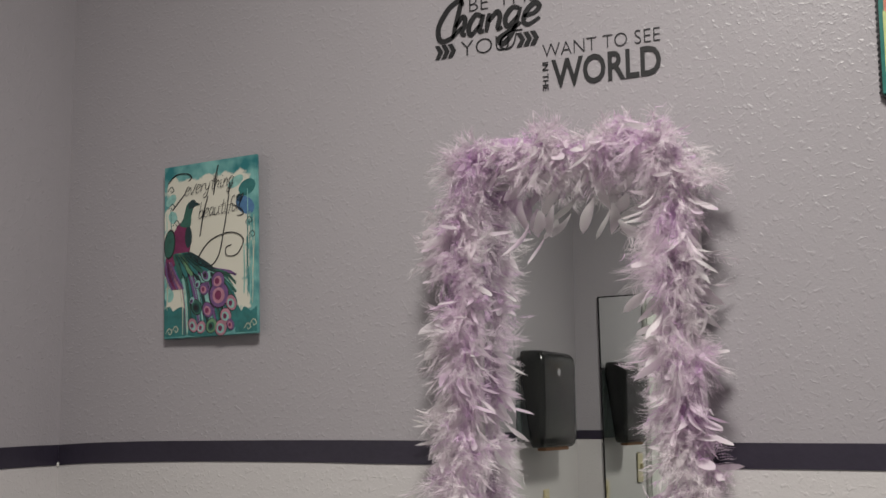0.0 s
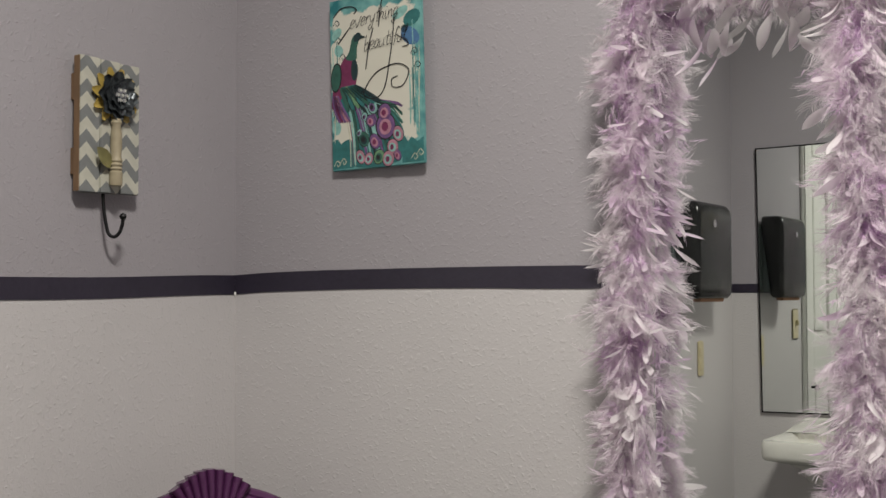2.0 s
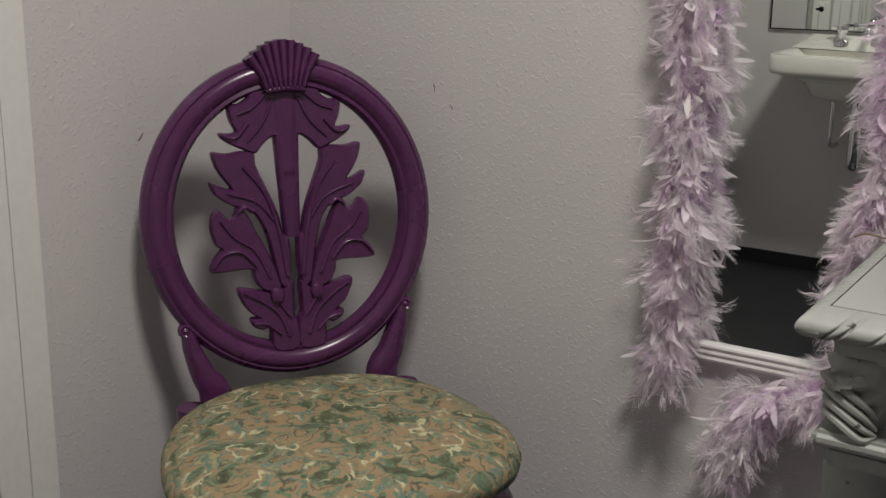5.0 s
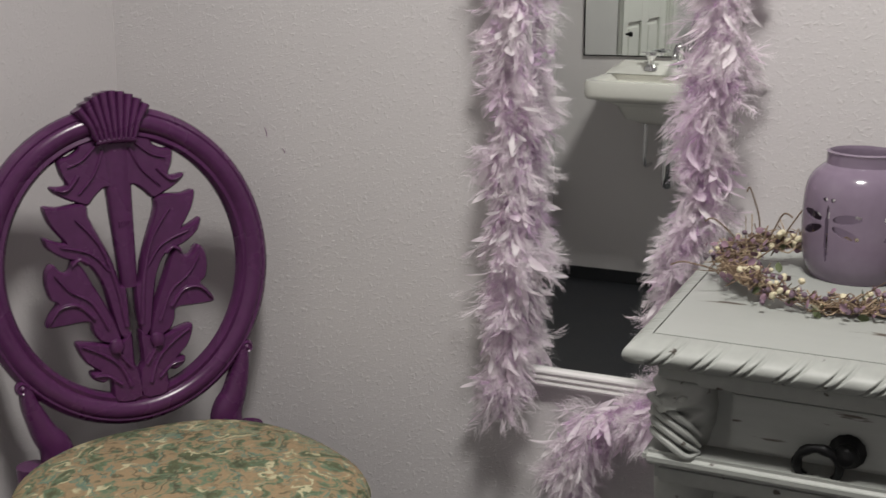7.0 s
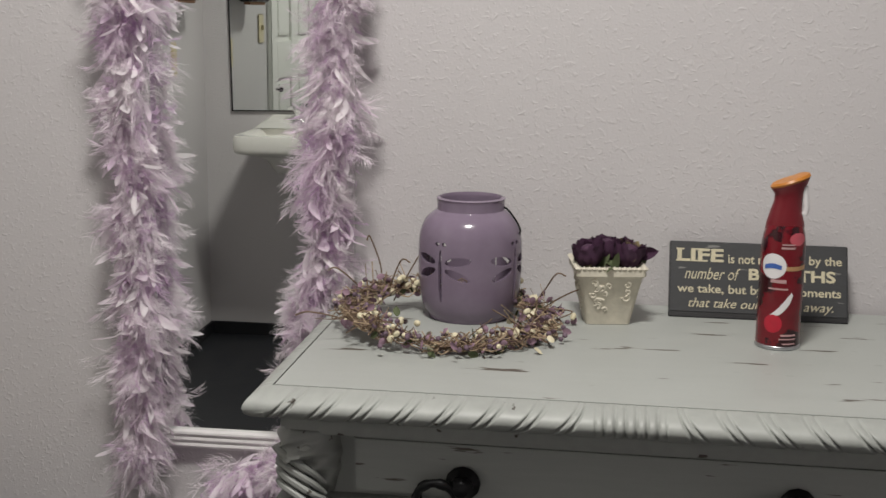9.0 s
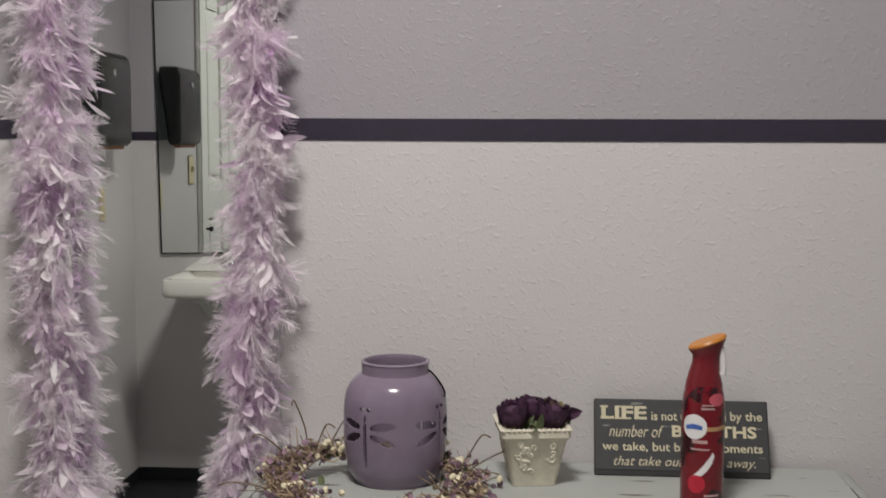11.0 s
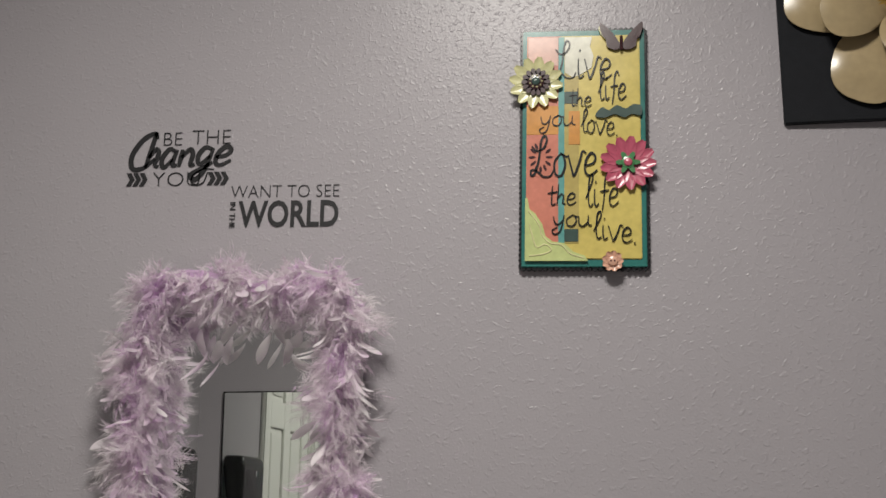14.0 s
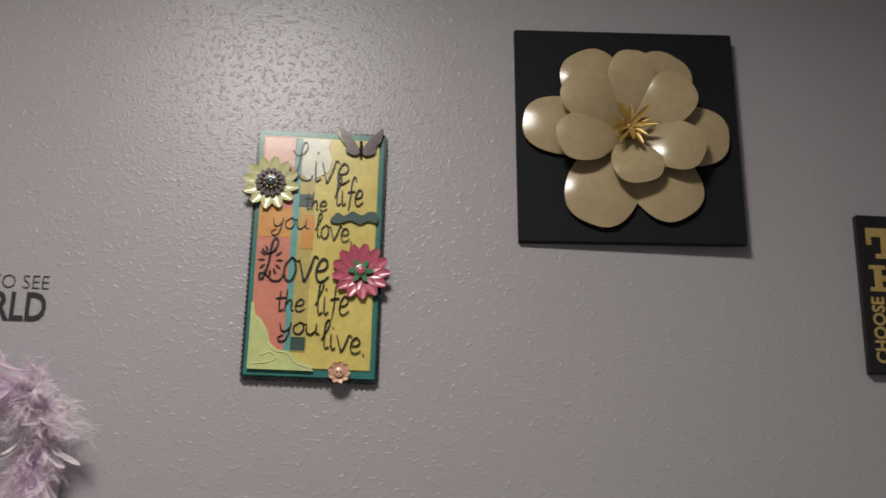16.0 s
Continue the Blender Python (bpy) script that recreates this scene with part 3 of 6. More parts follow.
part("carved_edge", carved_edge(TX1 - TX0 - 0.044, True, 1.0, 1.0), GREY_EDGE, table, "", True, 60).matrix_local = pose(TX0 + 0.022, TY0 + 0.034, TZ - 0.0165) @ Matrix.Diagonal((1, 1.48, 1, 1))
part("carved_edge", carved_edge(-TY0 - 0.040, False, 0.0, 1.48), GREY_EDGE, table, "", True, 60).matrix_local = pose(TX0 + 0.022, -0.006, TZ - 0.0165, 0, 0, -90)
part("carved_edge", carved_edge(-TY0 - 0.040, False, 1.48, 0.0), GREY_EDGE, table, "", True, 60).matrix_local = pose(TX1 - 0.022, TY0 + 0.034, TZ - 0.0165, 0, 0, 90)
drawer = part("drawer", Geo().box(TX0 + 0.104, TX1 - 0.104, TY0 + 0.054, TY0 + 0.0675, 0.642, TZ - 0.058, 0.003), GREY, table, "worn grey drawer front")
for sx in (1.222, TX0 + TX1 - 1.222):
    part("pull_boss", Geo().lathe([(0.017, 0), (0.019, 0.005), (0.015, 0.010), (0.012, 0.013), (0.013, 0.02), (0.008, 0.026), (0, 0.028)], 12,
         pose(sx, TY0 + 0.054, 0.661, 90, 0, 0)), IRON, drawer, "black iron boss", True, 30)
    ring = [(sx - 0.026 + 0.021 * math.cos(a), TY0 + 0.036 - 0.006 * math.sin(a), 0.646 + 0.021 * math.sin(a)) for a in (2 * math.pi * k / 40 for k in range(40))]
    g = Geo().tube(ring, lambda u: 0.0046 + 0.0012 * (math.sin(u * 40) > 0) * (abs(u - 0.5) < 0.36), 8, None, True)
    part("pull_ring", g, IRON, drawer, "twisted black iron ring pull", True, 60)
part("ledge_moulding", Geo().box(TX0 + 0.018, TX1 - 0.018, TY0 + 0.026, -0.008, 0.617, 0.634, 0.006, seg=3).box(TX0 + 0.03, TX1 - 0.03, TY0 + 0.038, -0.008, 0.594, 0.6175, 0.005), GREY_EDGE, table)


def scroll_leg():
    """An S-shaped carved corbel with acanthus flutes above a plain tapering leg."""
    g = Geo()
    m, n = 40, 28
    v, f = [], []
    for i in range(m + 1):
        u = i / m
        z = 0.7145 - 0.081 * u
        out = 0.046 + 0.012 * math.sin(math.pi * (0.15 + 1.35 * u)) - 0.010 * (u > 0.86) * (u - 0.86) / 0.14
        half = 0.030 + 0.005 * math.sin(math.pi * u * 1.2)
        for k in range(n):
            a = 2 * math.pi * k / n
            c, s = math.cos(a), math.sin(a)
            c, s = (abs(c) ** 0.6) * (1 if c > 0 else -1), (abs(s) ** 0.6) * (1 if s > 0 else -1)
            flute = 0.0085 * math.sin(24 * u + 3.5 * (c - s)) * max(0, -s * 0.7 - c * 0.5 + 0.3) * math.sin(math.pi * u)
            v.append(((half + flute) * c, out * s + (flute if s < 0 else 0), z))
    for i in range(m):
        f += [(i * n + k, i * n + (k + 1) % n, (i + 1) * n + (k + 1) % n, (i + 1) * n + k) for k in range(n)]
    f += [tuple(range(n)), tuple(m * n + k for k in range(n))[::-1]]
    return g.add(v, f)


for sx in (TX0 + 0.054, TX1 - 0.054):
    for sy in (TY0 + 0.085, -0.06):
        leg = part("leg", Geo().lathe([(0.022, 0), (0.026, 0.02), (0.018, 0.05), (0.022, 0.3), (0.03, 0.5), (0.034, 0.595)], 16, pose(sx, sy, 0)), GREY_EDGE, table, "", True)
        if sy < -0.2:
            part("carved_scroll", scroll_leg(), GREY_EDGE, leg, "carved leaf scroll", True, 60).matrix_local = pose(sx, sy, 0)
            part("carved_boss", Geo().lathe([(0.0, -0.008), (0.008, -0.005), (0.010, 0.0), (0.008, 0.005), (0.0, 0.008)], 14, pose(0.006, -0.052, 0.692, 90, 0, 0)), GREY_EDGE, leg, "", True).matrix_local = pose(sx, sy, 0)
            for k in range(4):
                z0 = 0.690 - 0.0120 * k
                part("carved_flute", Geo().tube(curve([(-0.030, -0.030, z0), (-0.026, -0.047, z0 - 0.001), (-0.008, -0.056, z0 - 0.008), (0.012, -0.056, z0 - 0.020), (0.024, -0.047, max(0.638, z0 - 0.034))], 5),
                     lambda u: 0.0018 + 0.0030 * math.sin(math.pi * min(1, 0.1 + 0.9 * u)), 8), GREY_EDGE, leg, "", True).matrix_local = pose(sx, sy, 0)

# ---- purple chair ----
chair = thing("dining_chair", pose(0.2075, -0.2445, 0, 0, 0, 53.0), "gloss purple oval-back chair with floral tapestry seat", "chair")
LEAN = Matrix.Translation((0, 0, 0.45)) @ pose(0, 0, 0, -5, -1.4, 0) @ Matrix.Translation((0, 0, 0.2455)) @ Matrix.Scale(0.955, 4) @ Matrix.Translation((0, 0, -0.695))
OC, OW, OH = 0.695, 0.204, 0.2245   # oval centre height, half width and half height of its middle line


def oval_frame():
    prof = [(-0.024, 0.012), (-0.024, -0.006), (-0.019, -0.013), (-0.013, -0.011), (-0.010, -0.015), (-0.002, -0.020), (0.008, -0.019),
            (0.013, -0.014), (0.016, -0.015), (0.022, -0.010), (0.025, -0.002), (0.025, 0.012)]
    g, v, f, n, p = Geo(), [], [], 96, len(prof)
    for k in range(n):
        a = 2 * math.pi * k / n
        c, s = math.cos(a), math.sin(a)
        nx, nz = c / OW, s / OH
        q = math.hypot(nx, nz)
        for u, y in prof:
            v.append((OW * c + u * nx / q, y, OC + OH * s + u * nz / q))
    for k in range(n):
        f += [(k * p + i, k * p + (i + 1) % p, ((k + 1) % n) * p + (i + 1) % p, ((k + 1) % n) * p + i) for i in range(p)]
    return g.add(v, f, LEAN)


back = part("backrest", oval_frame(), PLUM, chair, "", True, 50)


def bar(pts, w0, w1, thick=0.012):
    """A carved stem of half-round section."""
    pts = curve(pts, 6)
    g, v, f, n = Geo(), [], [], 9
    for i, (x, z) in enumerate(pts):
        a, b = pts[max(i - 1, 0)], pts[min(i + 1, len(pts) - 1)]
        d = Vector((b[0] - a[0], b[1] - a[1])).normalized()
        w = w0 + (w1 - w0) * i / (len(pts) - 1)
        for k in range(n):
            t = math.pi * k / (n - 1)
            v.append((x + d.y * w * math.cos(t), -thick * math.sin(t) ** 0.7 - 0.001, z - d.x * w * math.cos(t)))
        v += [(x - d.y * w, 0.008, z + d.x * w), (x + d.y * w, 0.008, z - d.x * w)]
    r = n + 2
    for i in range(len(pts) - 1):
        f += [(i * r + k, i * r + (k + 1) % r, (i + 1) * r + (k + 1) % r, (i + 1) * r + k) for k in range(r)]
    f += [tuple(range(r)), tuple((len(pts) - 1) * r + k for k in range(r))]
    return g.add(v, f, LEAN)


part("crest_band", bar([(-0.03, OC + OH - 0.027), (0, OC + OH - 0.025), (0.03, OC + OH - 0.027)], 0.007, 0.007, 0.026), PLUM, back, "", True, 60)
for k in range(9):
    a = radians(-34 + 8.5 * k)
    part("crest_flute", bar([(0.028 * (k - 4) / 4, OC + OH - 0.024), (0.036 * (k - 4) / 4, OC + OH), (math.sin(a) * 0.066 + 0.014 * (k - 4) / 4, OC + OH + 0.016 + 0.032 * math.cos(2.2 * a))],
         0.0050, 0.0085, 0.028), PLUM, back, "", True, 60)


def carved(outline, y, sx):
    """A flat carved piece of the splat with its front edge rounded over, from half an outline."""
    bm = bmesh.new()
    pts = curve(outline, 3, True)
    front = [bm.verts.new((sx * x, -0.006 - y, OC + z)) for x, z in pts]
    rear = [bm.verts.new((sx * x, 0.008, OC + z)) for x, z in pts]
    n = len(pts)
    face = bm.faces.new(front)
    bm.faces.new(rear[::-1])
    for i in range(n):
        bm.faces.new((front[i], rear[i], rear[(i + 1) % n], front[(i + 1) % n]))
    bmesh.ops.recalc_face_normals(bm, faces=bm.faces[:])
    bmesh.ops.inset_region(bm, faces=[face], thickness=0.0032, use_even_offset=True)
    for v in face.verts:
        v.co.y -= 0.0050
    bm.verts.index_update()
    g = Geo().add([v.co.copy() for v in bm.verts], [[v.index for v in q.verts] for q in bm.faces], LEAN)
    bm.free()
    return g


TOP_LEAF = [(0, 0.198), (0.050, 0.198), (0.057, 0.188), (0.070, 0.180), (0.087, 0.176), (0.085, 0.154), (0.078, 0.138), (0.089, 0.136), (0.102, 0.137), (0.099, 0.128), (0.083, 0.117), (0.068, 0.110), (0.050, 0.103),
            (0.038, 0.115), (0.022, 0.127), (0.0, 0.128)]
ARM_LEAF = [(0.014, -0.025), (0.020, 0.003), (0.029, 0.031), (0.043, 0.066), (0.051, 0.088), (0.052, 0.104), (0.068, 0.108), (0.095, 0.106), (0.116, 0.109), (0.112, 0.087), (0.103, 0.070), (0.091, 0.052), (0.107, 0.057),
            (0.122, 0.064), (0.117, 0.046), (0.101, 0.032), (0.086, 0.024), (0.071, 0.020), (0.055, 0.007), (0.041, -0.024), (0.031, -0.074), (0.024, -0.105), (0.008, -0.105), (0.006, -0.03)]
MID_LEAF = [(0.031, -0.075), (0.044, -0.043), (0.055, -0.020), (0.067, 0.008), (0.081, 0.025), (0.090, 0.008), (0.101, 0.009), (0.112, 0.022), (0.123, 0.012), (0.126, -0.009), (0.121, -0.032), (0.112, -0.040), (0.124, -0.055),
            (0.131, -0.073), (0.106, -0.075), (0.079, -0.074), (0.067, -0.077), (0.065, -0.090), (0.055, -0.107), (0.036, -0.115), (0.022, -0.110)]
LOW_LEAF = [(0.006, -0.100), (0.022, -0.112), (0.036, -0.116), (0.050, -0.112), (0.070, -0.107), (0.091, -0.104), (0.088, -0.122), (0.078, -0.140), (0.063, -0.153), (0.074, -0.154), (0.072, -0.165), (0.057, -0.173), (0.045, -0.172),
            (0.041, -0.207), (0.0, -0.207), (0.0, -0.165), (0.006, -0.15)]
part("stem", bar([(0, OC - 0.03), (0, OC + 0.05), (0, OC + 0.13), (0, OC + OH - 0.03)], 0.0125, 0.024, 0.0135), PLUM, back, "", True, 60)
for k in range(5):
    part("stem_notch", bar([(-0.0075 + 0.00375 * k, OC + 0.066), (-0.0075 + 0.00375 * k, OC + 0.074)], 0.0011, 0.0011, 0.0150), PLUM, back, "", True, 60)
for sx in (-1, 1):
    for lift, outline in enumerate((TOP_LEAF, ARM_LEAF, MID_LEAF, LOW_LEAF)):
        part("carved_leaf", carved(outline, (0.0, 0.0012, 0.0022, 0.0034)[lift] + (0.0003 if sx > 0 else 0), sx), PLUM, back, "", True, 50)
    # raised ribs and rolled lobes on the leaves
    for pts, w0, w1, th in (([(0.012, -0.09), (0.022, -0.02), (0.040, 0.04), (0.072, 0.085)], 0.006, 0.0025, 0.0155), ([(0.030, 0.0), (0.055, 0.03), (0.098, 0.046)], 0.004, 0.002, 0.0150),
                            ([(0.020, 0.185), (0.036, 0.150), (0.062, 0.122)], 0.004, 0.002, 0.0140), ([(0.030, 0.192), (0.052, 0.172), (0.074, 0.164)], 0.004, 0.002, 0.0140), ([(0.060, 0.150), (0.078, 0.130), (0.096, 0.132)], 0.005, 0.003, 0.0150),
                            ([(0.040, -0.09), (0.062, -0.045), (0.092, -0.022), (0.112, 0.005)], 0.005, 0.002, 0.0165), ([(0.060, -0.070), (0.082, -0.046), (0.108, -0.046), (0.126, -0.066)], 0.005, 0.003, 0.0175), ([(0.060, 0.016), (0.072, 0.024), (0.084, 0.016)], 0.005, 0.004, 0.0170),
                            ([(0.016, -0.185), (0.030, -0.150), (0.058, -0.125), (0.084, -0.110)], 0.006, 0.002, 0.0180), ([(0.030, -0.180), (0.050, -0.163), (0.070, -0.160)], 0.005, 0.003, 0.0180), ([(0.012, -0.155), (0.024, -0.138), (0.034, -0.118)], 0.005, 0.004, 0.0180)):
        part("carved_rib", bar([(sx * x, OC + z) for x, z in pts], w0, w1, th), PLUM, back, "", True, 60)
    part("bud", Geo().lathe([(0.0, -0.012), (0.009, -0.009), (0.012, 0), (0.009, 0.009), (0, 0.012)], 16, LEAN @ pose(sx * 0.032, -0.015, OC - 0.118)), PLUM, back, "", True)
    part("stile", bar([(sx * 0.172, OC - 0.160), (sx * 0.167, OC - 0.190), (sx * 0.152, OC - 0.235), (sx * 0.136, OC - 0.27), (sx * 0.134, OC - 0.35)], 0.008, 0.031, 0.018), PLUM, back, "", True, 60)
    part("rosette", Geo().lathe([(0.010, -0.006), (0.0115, 0.006), (0.008, 0.012), (0.005, 0.010), (0.0, 0.013)], 20, LEAN @ pose(sx * 0.177, -0.006, OC - 0.158, 90, 0, 0)), PLUM, back, "", True, 40)


def tapestry_material():
    m = bpy.data.materials.new("floral_tapestry")
    t, b = nodes_of(m)
    N, L = t.nodes.new, t.links.new
    co, wob = N("ShaderNodeTexCoord"), N("ShaderNodeTexNoise")
    wob.inputs["Scale"].default_value, wob.inputs["Detail"].default_value = 22, 4
    L(co.outputs["Object"], wob.inputs["Vector"])
    mixv = N("ShaderNodeMix")
    mixv.data_type = "VECTOR"
    mixv.inputs["Factor"].default_value = 0.075
    L(co.outputs["Object"], mixv.inputs[4])
    L(wob.outputs["Color"], mixv.inputs[5])
    patch = N("ShaderNodeTexNoise")
    patch.inputs["Scale"].default_value, patch.inputs["Detail"].default_value, patch.inputs["Distortion"].default_value = 21, 5, 1.6
    L(mixv.outputs[1], patch.inputs["Vector"])
    ramp = N("ShaderNodeValToRGB")
    L(patch.outputs["Fac"], ramp.inputs[0])
    stops = ((0.28, (0.05, 0.06, 0.035)), (0.38, (0.10, 0.11, 0.055)), (0.44, (0.12, 0.19, 0.12)), (0.485, (0.28, 0.21, 0.12)), (0.56, (0.33, 0.23, 0.13)), (0.61, (0.10, 0.19, 0.15)), (0.69, (0.34, 0.29, 0.15)))
    while len(ramp.color_ramp.elements) < len(stops):
        ramp.color_ramp.elements.new(0.5)
    for e, (p, c) in zip(ramp.color_ramp.elements, stops):
        e.position, e.color = p, (*c, 1)
    # coiled pale outlines: rings round scattered centres
    vor, wav = N("ShaderNodeTexVoronoi"), N("ShaderNodeMath")
    vor.inputs["Scale"].default_value = 24
    L(mixv.outputs[1], vor.inputs["Vector"])
    wav.operation = "SINE"
    mul = N("ShaderNodeMath")
    mul.operation = "MULTIPLY"
    mul.inputs[1].default_value = 17
    L(vor.outputs["Distance"], mul.inputs[0])
    L(mul.outputs[0], wav.inputs[0])
    st = N("ShaderNodeMapRange")
    st.inputs["From Min"].default_value, st.inputs["From Max"].default_value = 0.55, 0.85
    L(wav.outputs[0], st.inputs["Value"])
    gate = N("ShaderNodeTexNoise")
    gate.inputs["Scale"].default_value = 26
    L(co.outputs["Object"], gate.inputs["Vector"])
    g2 = N("ShaderNodeMapRange")
    g2.inputs["From Min"].default_value, g2.inputs["From Max"].default_value = 0.53, 0.60
    L(gate.outputs["Fac"], g2.inputs["Value"])
    both = N("ShaderNodeMath")
    both.operation = "MULTIPLY"
    L(st.outputs[0], both.inputs[0])
    L(g2.outputs[0], both.inputs[1])
    mx = N("ShaderNodeMix")
    mx.data_type = "RGBA"
    L(both.outputs[0], mx.inputs["Factor"])
    L(ramp.outputs[0], mx.inputs[6])
    mx.inputs[7].default_value = (0.50, 0.46, 0.29, 1)
    dark = N("ShaderNodeMix")
    dark.data_type = "RGBA"
    d2 = N("ShaderNodeMapRange")
    d2.inputs["From Min"].default_value, d2.inputs["From Max"].default_value = -0.72, -0.95
    L(wav.outputs[0], d2.inputs["Value"])
    thin, inv = N("ShaderNodeMath"), N("ShaderNodeMapRange")
    inv.inputs["From Min"].default_value, inv.inputs["From Max"].default_value = 0.42, 0.56
    inv.inputs["To Min"].default_value, inv.inputs["To Max"].default_value = 0.75, 0.1
    L(gate.outputs["Fac"], inv.inputs["Value"])
    thin.operation = "MULTIPLY"
    L(d2.outputs[0], thin.inputs[0])
    L(inv.outputs[0], thin.inputs[1])
    L(thin.outputs[0], dark.inputs["Factor"])
    L(mx.outputs[2], dark.inputs[6])
    dark.inputs[7].default_value = (0.06, 0.06, 0.035, 1)
    L(dark.outputs[2], b.inputs["Base Color"])
    b.inputs["Roughness"].default_value = 0.85
    weave, bp = N("ShaderNodeTexNoise"), N("ShaderNodeBump")
    weave.inputs["Scale"].default_value = 420
    L(co.outputs["Object"], weave.inputs["Vector"])
    bp.inputs["Strength"].default_value, bp.inputs["Distance"].default_value = 0.4, 0.001
    L(weave.outputs["Fac"], bp.inputs["Height"])
    L(bp.outputs[0], b.inputs["Normal"])
    return m


TAPESTRY = tapestry_material()


def cushion(w, d, z0, z1, n=56):
    """A domed seat, wider at the front than at the back."""
    g, v, f = Geo(), [], []
    prof = [(0.93, 0.0), (1.0, 0.18), (1.015, 0.40), (0.985, 0.60), (0.90, 0.76), (0.74, 0.88), (0.5, 0.96), (0.25, 0.99), (0.0, 1.0)]
    for s, h in prof[:-1]:
        for k in range(n):
            a = 2 * math.pi * k / n
            c, q = math.cos(a), math.sin(a)
            x = (abs(c) ** 0.75) * (1 if c > 0 else -1)
            y = (abs(q) ** 0.80) * (1 if q > 0 else -1)
            v.append((s * w * x * (1 - 0.13 * y), s * d * y, z0 + (z1 - z0) * h))
    v.append((0, 0, z1))
    m = len(prof) - 1
    for i in range(m - 1):
        f += [(i * n + k, i * n + (k + 1) % n, (i + 1) * n + (k + 1) % n, (i + 1) * n + k) for k in range(n)]
    f += [((m - 1) * n + k, (m - 1) * n + (k + 1) % n, m * n) for k in range(n)]
    f.append(tuple(range(n))[::-1])
    return g.add(v, f)


seat = part("seat", cushion(0.228, 0.208, 0.408, 0.480), TAPESTRY, chair, "floral tapestry seat in green and tan", True, 70)
seat.matrix_local = pose(-0.012, -0.228, 0)
part("seat_rail", cushion(0.222, 0.202, 0.335, 0.410), PLUM, chair, "", True, 70).matrix_local = pose(-0.012, -0.228, 0)
for sx in (-1, 1):
    part("leg", Geo().tube(curve([(sx * 0.20, -0.40, 0.36), (sx * 0.215, -0.425, 0.28), (sx * 0.205, -0.41, 0.12), (sx * 0.205, -0.41, 0.03), (sx * 0.21, -0.425, 0.0)], 6),
         lambda u: 0.030 - 0.017 * math.sin(min(1, u * 1.25) * math.pi / 2) + 0.008 * (u > 0.9), 14), PLUM, chair, "", True)
    part("leg", Geo().tube(curve([(sx * 0.165, 0.0, 0.42), (sx * 0.168, 0.0, 0.30), (sx * 0.17, 0.02, 0.12), (sx * 0.172, 0.05, 0.0)], 6), lambda u: 0.024 - 0.008 * u, 12), PLUM, chair, "", True)

# ---- wall lettering ----
INK = mat("black_vinyl", (0.012, 0.012, 0.014), 0.5, var=0.1, bump=0)
decal = thing("wall_decal", pose(0, 0, 0), "black vinyl lettering decal on the wall", "wall decal")
Y = -0.0008
words("lettering", "BE", INK, decal, 0.714, 0.742, 1.8135, 1.833, Y, weight=-0.020)
words("lettering", "THE", INK, decal, 0.757, 0.815, 1.8145, 1.8355, Y, weight=-0.020)
handwriting("C", INK, decal, 0.660, 0.699, 1.777, 1.832, Y, 0.0078, 0.0006, 0.25)
handwriting("h", INK, decal, 0.684, 0.708, 1.779, 1.834, Y, 0.0074, 0.0006, 0.35)
handwriting("ange", INK, decal, 0.7075, 0.815, 1.7795, 1.830, Y, 0.0074, 0.0006, 0.30, 0.003)
words("lettering", "YOU", INK, decal, 0.701, 0.772, 1.7515, 1.7725, Y, weight=-0.020)
g = Geo().ribbon(curve([(0.783, 1.772), (0.778, 1.757), (0.768, 1.7525), (0.760, 1.757), (0.762, 1.768), (0.776, 1.776), (0.792, 1.776)], 6), lambda u: 0.0016 + 0.0012 * math.sin(math.pi * u), Y - 0.0006, Y)
part("flourish", g, INK, decal)
for x0 in (0.661, 0.783):
    for k in range(3):
        x = x0 + 0.0098 * k
        part("chevron", Geo().slab([(x, 1.752), (x + 0.0072, 1.752), (x + 0.0128, 1.762), (x + 0.0072, 1.772), (x, 1.772), (x + 0.0056, 1.762)], Y - 0.0006, Y), INK, decal)
words("lettering", "WANT TO SEE", INK, decal, 0.820, 0.979, 1.7325, 1.7505, Y, weight=-0.020)
words("lettering", "WORLD", INK, decal, 0.832, 0.979, 1.688, 1.728, Y, weight=0.022)
words("lettering", "IN THE", INK, decal, 0.8195, 0.8275, 1.687, 1.726, Y, turn=-90, weight=0.01)

